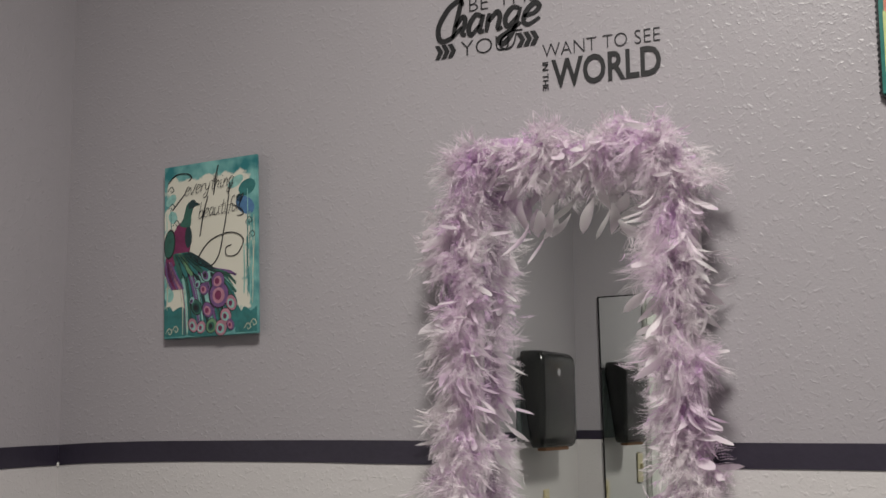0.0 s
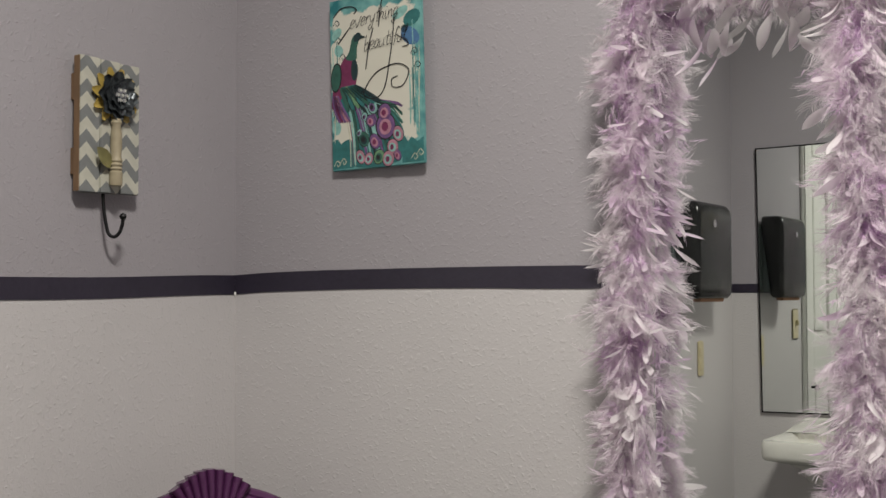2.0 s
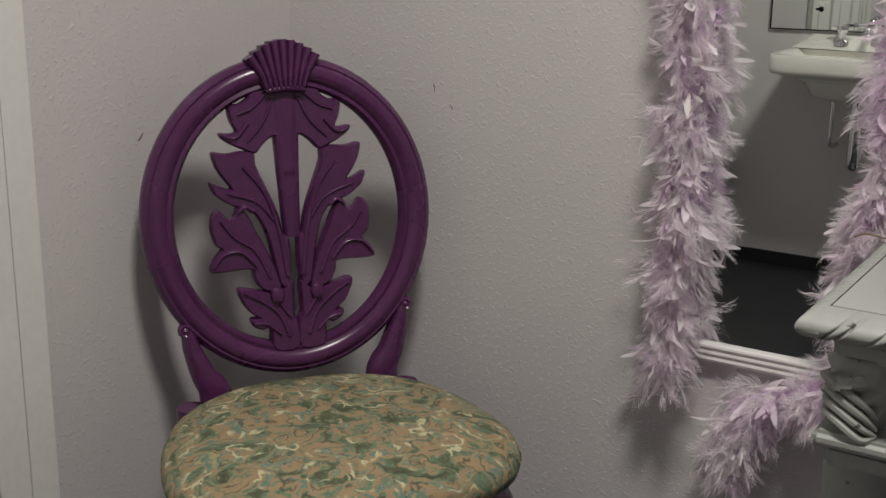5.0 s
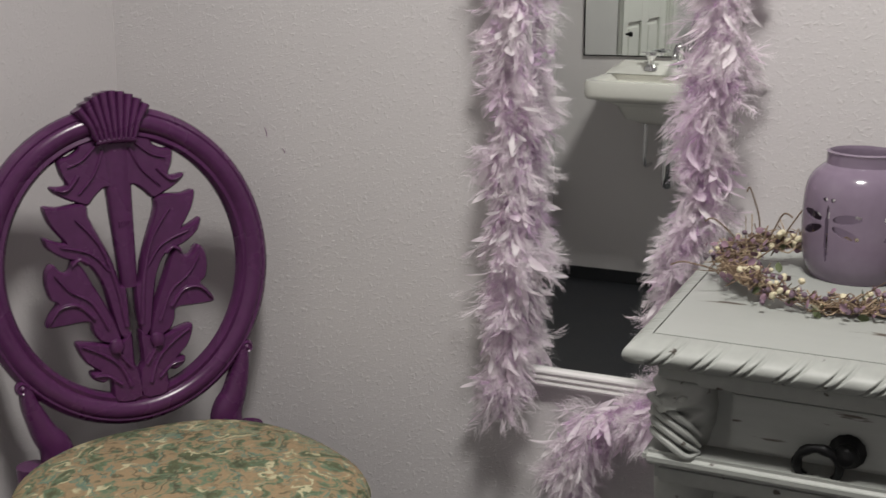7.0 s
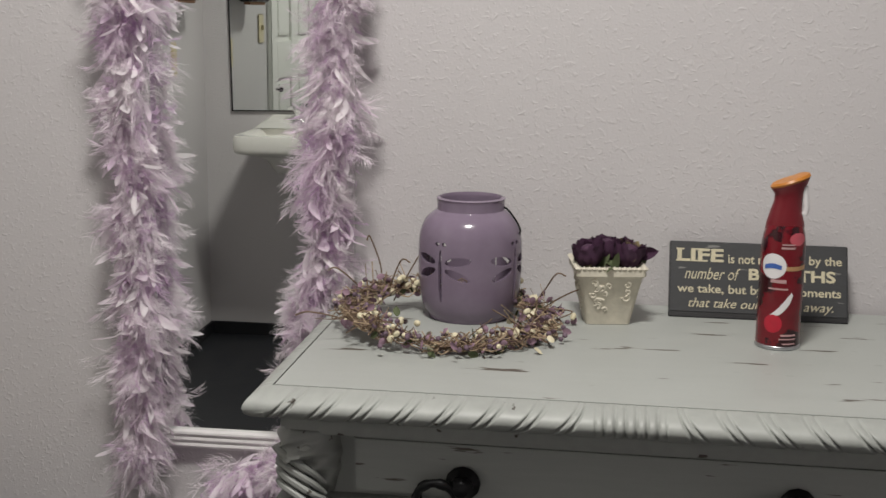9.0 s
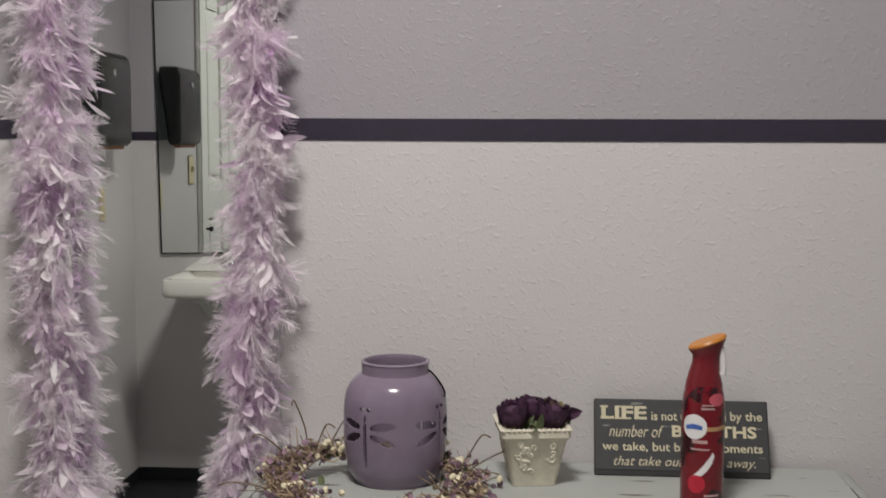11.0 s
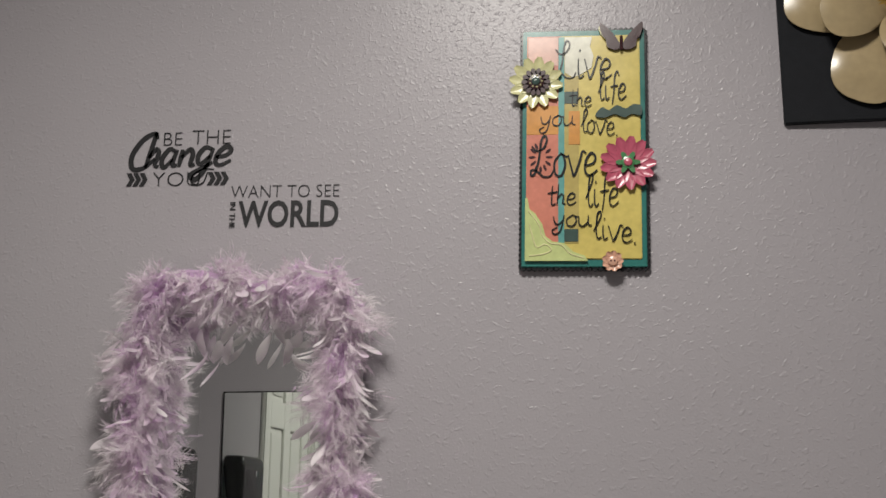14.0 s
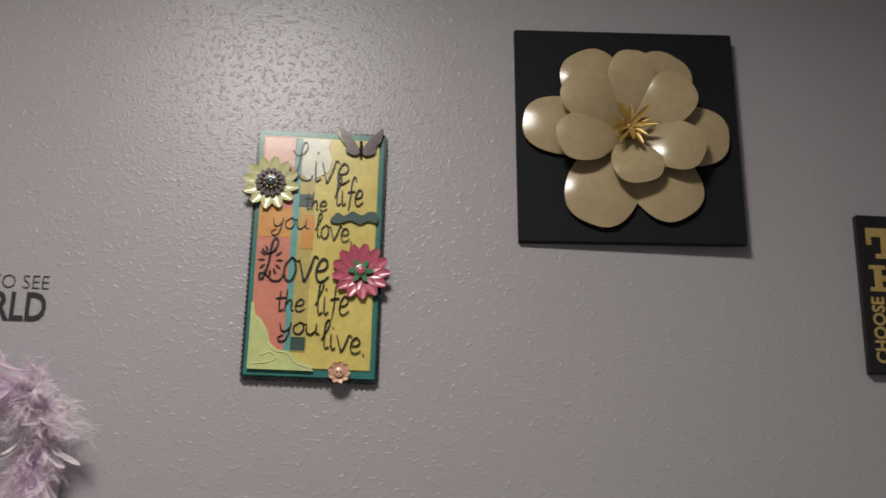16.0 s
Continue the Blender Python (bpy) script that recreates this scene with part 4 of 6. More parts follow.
# ---- feather boa draped round the mirror ----
def feather_material(name, stops):
    m = bpy.data.materials.new(name)
    t, b = nodes_of(m)
    N, L = t.nodes.new, t.links.new
    geo, info, co, noi = N("ShaderNodeNewGeometry"), N("ShaderNodeObjectInfo"), N("ShaderNodeTexCoord"), N("ShaderNodeTexNoise")
    noi.inputs["Scale"].default_value, noi.inputs["Detail"].default_value = 13, 3
    L(geo.outputs["Position"], noi.inputs["Vector"])
    s1, s2 = N("ShaderNodeMath"), N("ShaderNodeMath")
    s1.operation, s2.operation = "ADD", "MULTIPLY_ADD"
    L(geo.outputs["Random Per Island"], s1.inputs[0])
    L(info.outputs["Random"], s1.inputs[1])
    fr = N("ShaderNodeMath")
    fr.operation = "FRACT"
    L(s1.outputs[0], fr.inputs[0])
    s2.inputs[1].default_value = 0.36
    L(fr.outputs[0], s2.inputs[0])
    L(noi.outputs["Fac"], s2.inputs[2])
    ramp = N("ShaderNodeValToRGB")
    L(s2.outputs[0], ramp.inputs[0])
    while len(ramp.color_ramp.elements) < len(stops):
        ramp.color_ramp.elements.new(0.5)
    for e, (p, c) in zip(ramp.color_ramp.elements, stops):
        e.position, e.color = p, (*c, 1)
    dif, tra, mix = N("ShaderNodeBsdfDiffuse"), N("ShaderNodeBsdfTranslucent"), N("ShaderNodeMixShader")
    L(ramp.outputs[0], dif.inputs[0])
    L(ramp.outputs[0], tra.inputs[0])
    mix.inputs[0].default_value = 0.50
    L(dif.outputs[0], mix.inputs[1])
    L(tra.outputs[0], mix.inputs[2])
    L(mix.outputs[0], t.nodes["Material Output"].inputs[0])
    return m


FEATHER = feather_material("pale_lilac_feather", ((0.34, (0.78, 0.60, 0.79)), (0.50, (0.87, 0.75, 0.86)), (0.64, (0.92, 0.85, 0.90)), (0.85, (0.94, 0.91, 0.92))))
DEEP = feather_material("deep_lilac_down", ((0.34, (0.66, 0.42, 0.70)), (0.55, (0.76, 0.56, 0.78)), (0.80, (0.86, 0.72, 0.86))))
rng = np.random.default_rng(5)
BOA = curve([(0.714, 0.500), (0.718, 0.56), (0.723, 0.65), (0.723, 0.80), (0.722, 0.95), (0.722, 1.05), (0.718, 1.15), (0.721, 1.27), (0.724, 1.38), (0.720, 1.47), (0.718, 1.53),
             (0.738, 1.582), (0.778, 1.602), (0.826, 1.594), (0.874, 1.584), (0.922, 1.592), (0.970, 1.600), (0.999, 1.566), (0.999, 1.48), (0.998, 1.38), (1.005, 1.26), (1.006, 1.17),
             (1.004, 1.06), (0.998, 0.98), (0.988, 0.92), (0.993, 0.86), (0.977, 0.78), (0.960, 0.70), (0.972, 0.62), (0.982, 0.565), (0.955, 0.525), (0.888, 0.500), (0.845, 0.482),
             (0.820, 0.434), (0.817, 0.385)], 12)
BP = np.array([(x - (0.004 if x < 0.78 else 0.0), -0.036, z + (0.006 if z > 1.55 else 0.0)) for x, z in BOA])
seg = np.r_[0, np.cumsum(np.linalg.norm(np.diff(BP, axis=0), axis=1))]


def boa_at(s):
    p = np.stack([np.interp(s, seg, BP[:, k]) for k in range(3)], -1)
    q = np.stack([np.interp(np.minimum(s + 0.01, seg[-1]), seg, BP[:, k]) - np.interp(np.maximum(s - 0.01, 0), seg, BP[:, k]) for k in range(3)], -1)
    return p, q / np.linalg.norm(q, axis=-1, keepdims=True)


def unit(a):
    return a / np.linalg.norm(a, axis=-1, keepdims=True)


def outward(n):
    """Roots on the boa and directions that lean out of it, downwards and at random, away from the wall."""
    s = rng.uniform(0, seg[-1], n)
    p, d = boa_at(s)
    a = rng.uniform(0, 2 * np.pi, n)
    e = unit(np.cross(d, np.tile([0.0, 1.0, 0.0], (n, 1))))
    w = np.cross(d, e)
    r = np.cos(a)[:, None] * e + np.sin(a)[:, None] * w
    r[:, 1] = np.where(r[:, 1] > 0.45, -r[:, 1], r[:, 1])
    r = unit(r)
    tuft = np.stack([np.sin(s * 71 + 2 * np.sin(s * 19)), -0.5 - 0.4 * np.sin(s * 47), 0.8 * np.sin(s * 58 + 1.0)], -1)
    way = unit(r * 0.72 + tuft * 0.50 + d * rng.normal(0, 0.45, (n, 1)) + rng.normal(0, 0.35, (n, 3)) + np.array([0, 0, -0.60]))
    return p + r * rng.uniform(0.002, 0.020, (n, 1)), way, r


def plume_mesh(name, count, barbs, length, material, wide=0.00034):
    """Soft plumes: a drooping quill with fine barbs on both sides that cling together in wisps."""
    p, way, r = outward(count)
    lump = 0.5 + 0.5 * np.sin(p[:, 2] * 61 + np.sin(p[:, 0] * 83 + p[:, 2] * 23) * 2)
    ln = (length * rng.uniform(0.6, 1.25, count) * (0.72 + 0.5 * lump))[:, None, None]
    side = unit(np.cross(way, unit(rng.normal(0, 1, (count, 3)))))
    flat = np.cross(way, side)
    u = np.tile(np.linspace(0.10, 1.0, barbs), 2)
    S = np.repeat([1.0, -1.0], barbs)[None, :, None]
    U = u[None, :, None]
    down = np.array([0, 0, -1.0])
    curl = rng.normal(0, 0.40, (count, 1, 1))
    sway = rng.normal(0, 0.22, (count, 1, 1))
    root = p[:, None] + way[:, None] * (ln * U * (0.92 - 0.22 * U)) + down * (ln * 0.34 * U ** 2) + flat[:, None] * (curl * ln * U ** 2) + side[:, None] * (sway * ln * U ** 2)
    wisps = 4
    k = np.minimum((u * wisps).astype(int), wisps - 1) + wisps * (np.arange(2 * barbs) >= barbs)
    stray = rng.normal(0, 0.48, (count, 2 * wisps, 3))[:, k] + rng.normal(0, 0.10, (count, 2 * barbs, 3))
    th = 1.05 - 0.80 * U
    out = unit(side[:, None] * S * np.sin(th) + way[:, None] * np.cos(th) + stray)
    bl = ln * 0.46 * (0.45 + 0.75 * np.sin(np.pi * np.clip(0.12 + 0.72 * U, 0, 1))) * rng.uniform(0.75, 1.15, (count, 2 * barbs, 1))
    mid = root + out * bl * 0.50
    bend = unit(out * 0.75 + way[:, None] * 0.30 + down * 0.35 + flat[:, None] * curl * 1.4 + stray * 0.5)
    far = mid + bend * bl * 0.32
    tip = far + unit(bend + down * 0.25 + flat[:, None] * curl * 2.0 + stray * 0.6) * bl * 0.30
    wid = unit(np.cross(out, unit(flat[:, None] + 0.5 * rng.normal(0, 1, out.shape)))) * wide
    pts = np.stack([root - wid, root + wid, mid - wid, mid + wid, far - wid * 0.6, far + wid * 0.6, tip], 2).reshape(-1, 3)
    pts[:, 1] = np.minimum(pts[:, 1], -0.002 - 0.004 * rng.random(len(pts)))
    k = np.arange(len(pts) // 7)[:, None] * 7
    faces = np.concatenate([np.c_[k, k + 1, k + 3, k + 2], np.c_[k + 2, k + 3, k + 5, k + 4]])
    me = bpy.data.meshes.new(name)
    me.from_pydata(pts.tolist(), [], faces.tolist() + np.c_[k + 4, k + 5, k + 6].tolist())
    me.materials.append(material)
    return me


def vane_points(length, width, curl, cup, m=7, sickle=0.0, twist=0.0, form=0.95):
    """A flat pointed feather from its quill to its tip, cupped across, curled along and bent aside, root at the origin, along +z."""
    v = []
    for i in range(m + 1):
        u = i / m
        h = width * (math.sin(math.pi * min(1, 0.04 + 0.96 * u ** form)) ** 0.7) if u < 1 else 0
        y, x = -curl * u * u, sickle * u ** 2.4
        c, s = math.cos(twist * u), math.sin(twist * u)
        v += [(x - h * c, y - cup * h - h * s, length * u), (x, y, length * u), (x + h * c, y - cup * h + h * s, length * u)]
    f = []
    for i in range(m):
        f += [(3 * i + k, 3 * i + k + 1, 3 * i + k + 4, 3 * i + k + 3) for k in range(2)]
    return v, f


boa = thing("feather_boa", pose(0, 0, 0), "fluffy pale lilac feather boa draped round the mirror frame", "feather boa")
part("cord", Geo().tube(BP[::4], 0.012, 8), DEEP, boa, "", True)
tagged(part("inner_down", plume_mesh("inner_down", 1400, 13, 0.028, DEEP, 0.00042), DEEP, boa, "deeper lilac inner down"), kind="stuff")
tagged(part("plume", plume_mesh("plume", 2500, 28, 0.042, FEATHER, 0.00028), FEATHER, boa, "soft pale lilac plumes"), kind="stuff")
VANES = []
for L_, W_, C_, K_, S_, T_ in ((0.040, 0.0080, 0.020, 0.45, 0.016, 0.7), (0.036, 0.0072, 0.026, 0.6, -0.018, -1.1), (0.044, 0.0060, 0.028, 0.5, 0.022, 1.5), (0.030, 0.0088, 0.016, 0.4, -0.010, 0.5),
                               (0.040, 0.0046, -0.018, 0.6, 0.022, -1.7), (0.044, 0.0040, 0.024, 0.6, -0.024, 1.3), (0.027, 0.0062, 0.022, 0.5, 0.014, -0.9)):
    g = Geo()
    g.add(*vane_points(L_, W_, C_, K_, 9, S_, T_, 1.35))
    VANES.append(g.mesh("feather", FEATHER, True, 80))


def vane_poses(n):
    p, way, r = outward(n)
    way = unit(way * 0.62 + np.array([0, -0.10, -0.75]))
    out = []
    for q, w, e in zip(p, way, r):
        z = Vector(w)
        y = (-Vector(e) + Vector(rng.normal(0, 0.5, 3)))
        y = (y - z * y.dot(z)).normalized()
        x = y.cross(z)
        m = Matrix((x, y, z)).transposed().to_4x4()
        q = Vector(q) + Vector(e) * 0.008
        tip = q + z * 0.055
        if tip.y > -0.006:
            q.y -= tip.y + 0.012
        m.translation = q
        out.append(m)
    return out


for k, m in enumerate(vane_poses(270)):
    ob = part("feather", VANES[k % len(VANES)], FEATHER, boa)
    ob.matrix_local = m
g = Geo()
for k, m in enumerate(vane_poses(330)):
    v, f = vane_points(*((0.034, 0.0040, 0.014, 0.5), (0.042, 0.0042, 0.02, 0.5), (0.028, 0.0050, 0.010, 0.4))[k % 3], 5, (0.016, -0.014, 0.009)[k % 3], (1.3, -1.5, 0.8)[k % 3], 1.25)
    g.add(v, f, m)
tagged(part("small_feather", g, FEATHER, boa, "", True, 80), kind="stuff")
for k, (x, z, turn) in enumerate(((0.800, 1.535, 12), (0.826, 1.520, -16), (0.846, 1.525, 8), (0.900, 1.530, 20), (0.922, 1.522, -10), (0.942, 1.532, 14), (0.962, 1.528, -24), (0.812, 1.505, -4), (0.930, 1.500, -30), (0.786, 1.552, -8), (0.806, 1.560, 18), (0.858, 1.552, 22), (0.905, 1.556, 6), (0.950, 1.556, 24))):
    ob = part("feather", VANES[(0, 3, 2, 0, 1, 3, 2, 5, 0)[k % 9]], FEATHER, boa, "pale feather hanging over the glass")
    ob.matrix_local = pose(x, -0.040, z, 180 + 8 * (k % 3), turn, 25 * (k % 4))

# ---- things on the console table ----
LILAC = mat("glazed_lilac_ceramic", (0.205, 0.160, 0.218), 0.18, var=0.06, scale=14, bump=0.0)
lantern = thing("ceramic_lantern", pose(1.194, -0.104, TZ) @ Matrix.Diagonal((0.915, 0.915, 0.948, 1)), "glazed lilac ceramic lantern with dragonfly cut-outs", "lantern")


def lantern_shell():
    """A turned shell with the insect-shaped openings left out of it, then given thickness."""
    prof = [(0.0, 0.002), (0.048, 0.002), (0.055, 0.007), (0.0615, 0.018), (0.0655, 0.034), (0.0675, 0.055), (0.0680, 0.08), (0.0675, 0.104), (0.0650, 0.120), (0.0590, 0.132), (0.0500, 0.140),
            (0.0440, 0.1445), (0.0425, 0.148), (0.0425, 0.160), (0.0438, 0.165)]
    fine = []
    for (r0, z0), (r1, z1) in zip(curve(prof, 10)[:-1], curve(prof, 10)[1:]):
        steps = max(1, int((z1 - z0) / 0.0008))
        fine += [(r0 + (r1 - r0) * k / steps, z0 + (z1 - z0) * k / steps) for k in range(steps)]
    fine.append(prof[-1])
    n = 420
    bm = bmesh.new()
    rows_ = []
    for r, z in fine[4:]:
        rows_.append([bm.verts.new((max(r, 0.001) * math.cos(2 * math.pi * k / n), max(r, 0.001) * math.sin(2 * math.pi * k / n), z)) for k in range(n)])
    holes = []
    for c in (-118.5, -26, 63, 153):
        for dx, dz, tilt, a, b in ((-0.0245, 0.0870, -8, 0.0172, 0.0062), (0.0245, 0.0870, 8, 0.0172, 0.0062), (-0.0235, 0.0685, 22, 0.0175, 0.0056), (0.0235, 0.0685, -22, 0.0175, 0.0056),
                                   (0, 0.066, 90, 0.036, 0.0027), (-0.0052, 0.1085, 0, 0.0032, 0.0023), (0.0052, 0.1085, 0, 0.0032, 0.0023)):
            holes.append((c, dx, dz, math.cos(radians(tilt)), math.sin(radians(tilt)), a, b))
    for i in range(len(rows_) - 1):
        z = (rows_[i][0].co.z + rows_[i + 1][0].co.z) / 2
        for k in range(n):
            deg = 360 * (k + 0.5) / n
            cut = False
            if 0.03 < z < 0.118:
                for c, dx, dz, ct, st, a, b in holes:
                    x = radians((deg - c + 180) % 360 - 180) * 0.067 - dx
                    y = z - dz
                    if abs(x) < 0.04 and ((x * ct + y * st) / a) ** 2 + ((y * ct - x * st) / b) ** 2 < 1:
                        cut = True
                        break
            if not cut:
                bm.faces.new((rows_[i][k], rows_[i][(k + 1) % n], rows_[i + 1][(k + 1) % n], rows_[i + 1][k]))
    loose = [v for v in bm.verts if not v.link_faces]
    bmesh.ops.delete(bm, geom=loose, context="VERTS")
    bmesh.ops.recalc_face_normals(bm, faces=bm.faces[:])
    bmesh.ops.solidify(bm, geom=bm.faces[:], thickness=0.0050)
    for q in bm.faces:
        q.smooth = True
    for e in bm.edges:
        e.smooth = len(e.link_faces) == 2 and e.calc_face_angle(0) < radians(50)
    me = bpy.data.meshes.new("shell")
    bm.to_mesh(me)
    bm.free()
    me.materials.append(LILAC)
    return me


part("shell", lantern_shell(), LILAC, lantern)
part("wire_handle", Geo().tube(curve([(0.043, 0.0, 0.152), (0.050, -0.006, 0.151), (0.058, -0.010, 0.144), (0.067, -0.012, 0.132), (0.071, -0.012, 0.122), (0.069, -0.012, 0.117)], 8), 0.0014, 8),
     IRON, lantern, "thin dark wire handle", True)

# wreath of twigs, berries and dried petals
TWIG = mat("brown_twig", (0.17, 0.115, 0.075), 0.8, var=0.35, scale=40, bump=0.3)
TWIG2 = mat("pale_tan_twig", (0.36, 0.27, 0.18), 0.8, var=0.3, scale=40, bump=0.3)
PLUMB = mat("dusty_purple_berry", (0.13, 0.085, 0.115), 0.6, var=0.4, scale=60)
MAUVE = mat("dried_mauve_petal", (0.27, 0.17, 0.22), 0.8, var=0.35, scale=60)
CREAM = mat("cream_berry", (0.66, 0.60, 0.42), 0.5, var=0.15, scale=60)
MOSS = mat("dried_green_leaf", (0.09, 0.11, 0.05), 0.8, var=0.4, scale=60)
wreath = thing("wreath", pose(1.176, -0.176, TZ), "dried twig wreath with cream berries and purple petals", "wreath")
wr = random.Random(11)


def ring_point(a, spread=1.0):
    d = wr.gauss(0, 0.015 * spread)
    lift = abs(wr.gauss(0, 0.009)) + 0.003
    k = 0.012 * max(0, math.sin(a)) + 0.016 * max(0, -math.cos(a))
    return Vector(((0.118 + d) * math.cos(a), min((0.112 + d) * math.sin(a), 0.150), lift + k))


def twig(a0, span, wild):
    pts, a = [], a0
    for i in range(5):
        p = ring_point(a0 + span * i / 4, 0.7)
        if i == 4:
            p += Vector((wr.uniform(-1, 1), wr.uniform(-1, 0.4), wr.uniform(0, 1))) * wild
        p.y = min(p.y, 0.160)
        p.z = max(p.z, 0.002)
        pts.append(tuple(p))
    return curve(pts, 4)


tw = [Geo(), Geo()]
for k in range(400):
    tw[k % 2].tube(twig(wr.uniform(0, 6.28), wr.choice((-1, 1)) * wr.uniform(0.2, 0.75), 0.012 if wr.random() < 0.8 else 0.035), wr.uniform(0.0004, 0.0010), 5)
for x, y, dx, dz in ((-0.105, 0.09, -0.01, 0.085), (-0.10, 0.07, 0.03, 0.06), (-0.12, 0.05, -0.03, 0.05), (-0.085, 0.09, 0.045, 0.075), (-0.13, -0.03, -0.04, 0.012), (0.11, 0.07, 0.05, 0.03), (0.10, 0.09, 0.03, 0.045)):
    tw[0].tube(curve([(x, y, 0.01), (x + dx * 0.3 + 0.006, y, 0.01 + dz * 0.5), (x + dx, y - 0.01, 0.012 + dz), (x + dx * 1.4, y - 0.012, 0.012 + dz * (0.95 if dz > 0.02 else 0.6))], 6), 0.0011, 5)
tagged(part("twig_tangle", tw[0], TWIG, wreath, "", True), kind="stuff")
tagged(part("tan_twig_tangle", tw[1], TWIG2, wreath, "", True), kind="stuff")


def berry_mesh(r, material, name, long=1.0):
    return Geo().lathe([(0, -r * long), (r * 0.7, -r * 0.7 * long), (r, 0), (r * 0.75, r * 0.7 * long), (0, r * long)], 8).mesh(name, material, True)


def petal_mesh(material, name, a=0.008, b=0.004):
    v, f = vane_points(a, b, a * 0.5, 0.5, 4)
    return Geo().add(v, f).mesh(name, material, True, 80)


kinds = ((berry_mesh(0.0042, CREAM, "berry", 1.25), "berry", 60), (berry_mesh(0.0030, CREAM, "berry"), "berry", 40), (berry_mesh(0.0034, PLUMB, "berry"), "berry", 150),
         (petal_mesh(MAUVE, "petal", 0.0105, 0.0042), "petal", 220), (petal_mesh(MOSS, "leaf", 0.016, 0.0045), "leaf", 30), (petal_mesh(CREAM, "petal", 0.012, 0.0046), "petal", 40))
for me, nm, cnt in kinds:
    for _ in range(cnt):
        a = wr.uniform(0, 6.283)
        p = ring_point(a)
        p.z += 0.003
        p.y = min(p.y, 0.160)
        ob = part(nm, me, CREAM, wreath)
        ob.matrix_local = Matrix.Translation(p) @ Euler([wr.uniform(0, 6.28) for _ in range(3)]).to_matrix().to_4x4()

# planter with dried roses
PLASTER = mat("cream_plaster", (0.60, 0.56, 0.46), 0.7, var=0.16, scale=30, bump=0.5, bump_scale=160)
ROSE = mat("dried_purple_rose", (0.058, 0.020, 0.050), 0.75, var=0.4, scale=60, bump=0.3, wear=(0.26, 0.21, 0.10), wear_at=0.60, wear_scale=26)
pot = thing("flower_pot", pose(1.370, -0.098, TZ, 0, 0, 8), "small square cream plaster pot of dried purple roses", "flower pot")


def square_pot():
    g, v, f = Geo(), [], []
    for hw, z in ((0.028, 0.0005), (0.0285, 0.004), (0.040, 0.062), (0.044, 0.066), (0.044, 0.075), (0.040, 0.077), (0.037, 0.074), (0.035, 0.060), (0.0, 0.060)):
        q = 0.006 if hw > 0.01 else 0
        for cx_, cy_, a0 in ((1, 1, 0), (-1, 1, 90), (-1, -1, 180), (1, -1, 270)):
            for k in range(4):
                a = radians(a0 + 30 * k)
                v.append((cx_ * (hw - q) + q * math.cos(a), cy_ * (hw - q) + q * math.sin(a), z))
    for i in range(8):
        f += [(16 * i + k, 16 * i + (k + 1) % 16, 16 * i + 16 + (k + 1) % 16, 16 * i + 16 + k) for k in range(16)]
    f.append(tuple(range(16))[::-1])
    return g.add(v, f)


part("pot_body", square_pot(), PLASTER, pot, "", True, 40)
for side in range(4):
    m = pose(0, 0, 0, 0, 0, 90 * side)
    for k in range(17):
        u, w = wr.uniform(-0.024, 0.024), wr.uniform(0.014, 0.060)
        if abs(u) * 1.3 + abs(w - 0.052) * 0.55 > 0.036:
            continue
        d = 0.0285 + (w - 0.004) / 0.058 * 0.0115
        r0, a0, way = wr.uniform(0.0034, 0.0062), wr.uniform(0, 6.28), wr.choice((-1, 1))
        curl = [(r0 * (1 - 0.085 * i) * math.cos(a0 + way * 0.75 * i), 0.0, r0 * (1 - 0.085 * i) * math.sin(a0 + way * 0.75 * i)) for i in range(9)]
        part("ornament", Geo().tube(curl, lambda q: 0.0021 - 0.0008 * q, 7, m @ Matrix.Translation((u, -d + 0.0004, w)) @ pose(0, 0, 0, 11, 0, 0)), PLASTER, pot, "", True, 60)
    g = Geo()
    for k in range(14):
        x = -0.041 + 0.0063 * k
        g.lathe([(0, -0.0034), (0.0034, 0), (0, 0.0034)], 7, m @ pose(x, -0.043, 0.0755))
    part("beaded_rim", g, PLASTER, pot, "", True, 60)


def rose(c, r, tilt, seed):
    """A closed dry bloom of overlapping curled petals."""
    q = random.Random(seed)
    base = Matrix.Translation(c) @ pose(0, 0, 0, tilt[0], tilt[1], 0)
    head = part("rose", Geo().lathe([(0.003, -r * 0.9), (r * 0.55, -r * 0.6), (r * 0.7, 0), (r * 0.5, r * 0.6), (r * 0.2, r * 0.75)], 14, base), ROSE, pot, "", True, 60)
    for k in range(11):
        a0 = q.uniform(0, 6.28) if k > 6 else k * 6.283 / 7
        rad = r * (0.95 if k < 7 else 0.55)
        m, n = 6, 7
        v, f = [], []
        for i in range(m + 1):
            u = i / m
            z = -r * 0.8 + r * (1.55 if k % 2 else 1.7) * u
            flare = rad * (0.45 + 0.62 * math.sin(math.pi * min(1, u * 0.75))) + (r * 0.22 * max(0, u - 0.78) / 0.22 if k < 7 else 0)
            for j in range(n):
                s = 2 * j / (n - 1) - 1
                a = a0 + s * 0.62 * math.sin(math.pi * (0.18 + 0.48 * u))
                wob = 1 + 0.07 * math.sin(5 * s + 9 * u + seed + k)
                v.append((flare * wob * math.cos(a), flare * wob * math.sin(a), z - r * 0.16 * s * s * u + 0.0015 * math.sin(7 * s + k)))
        for i in range(m):
            f += [(i * n + j, i * n + j + 1, (i + 1) * n + j + 1, (i + 1) * n + j) for j in range(n - 1)]
        part("petal", Geo().add(v, f, base), ROSE, head, "", True, 70)
    return head


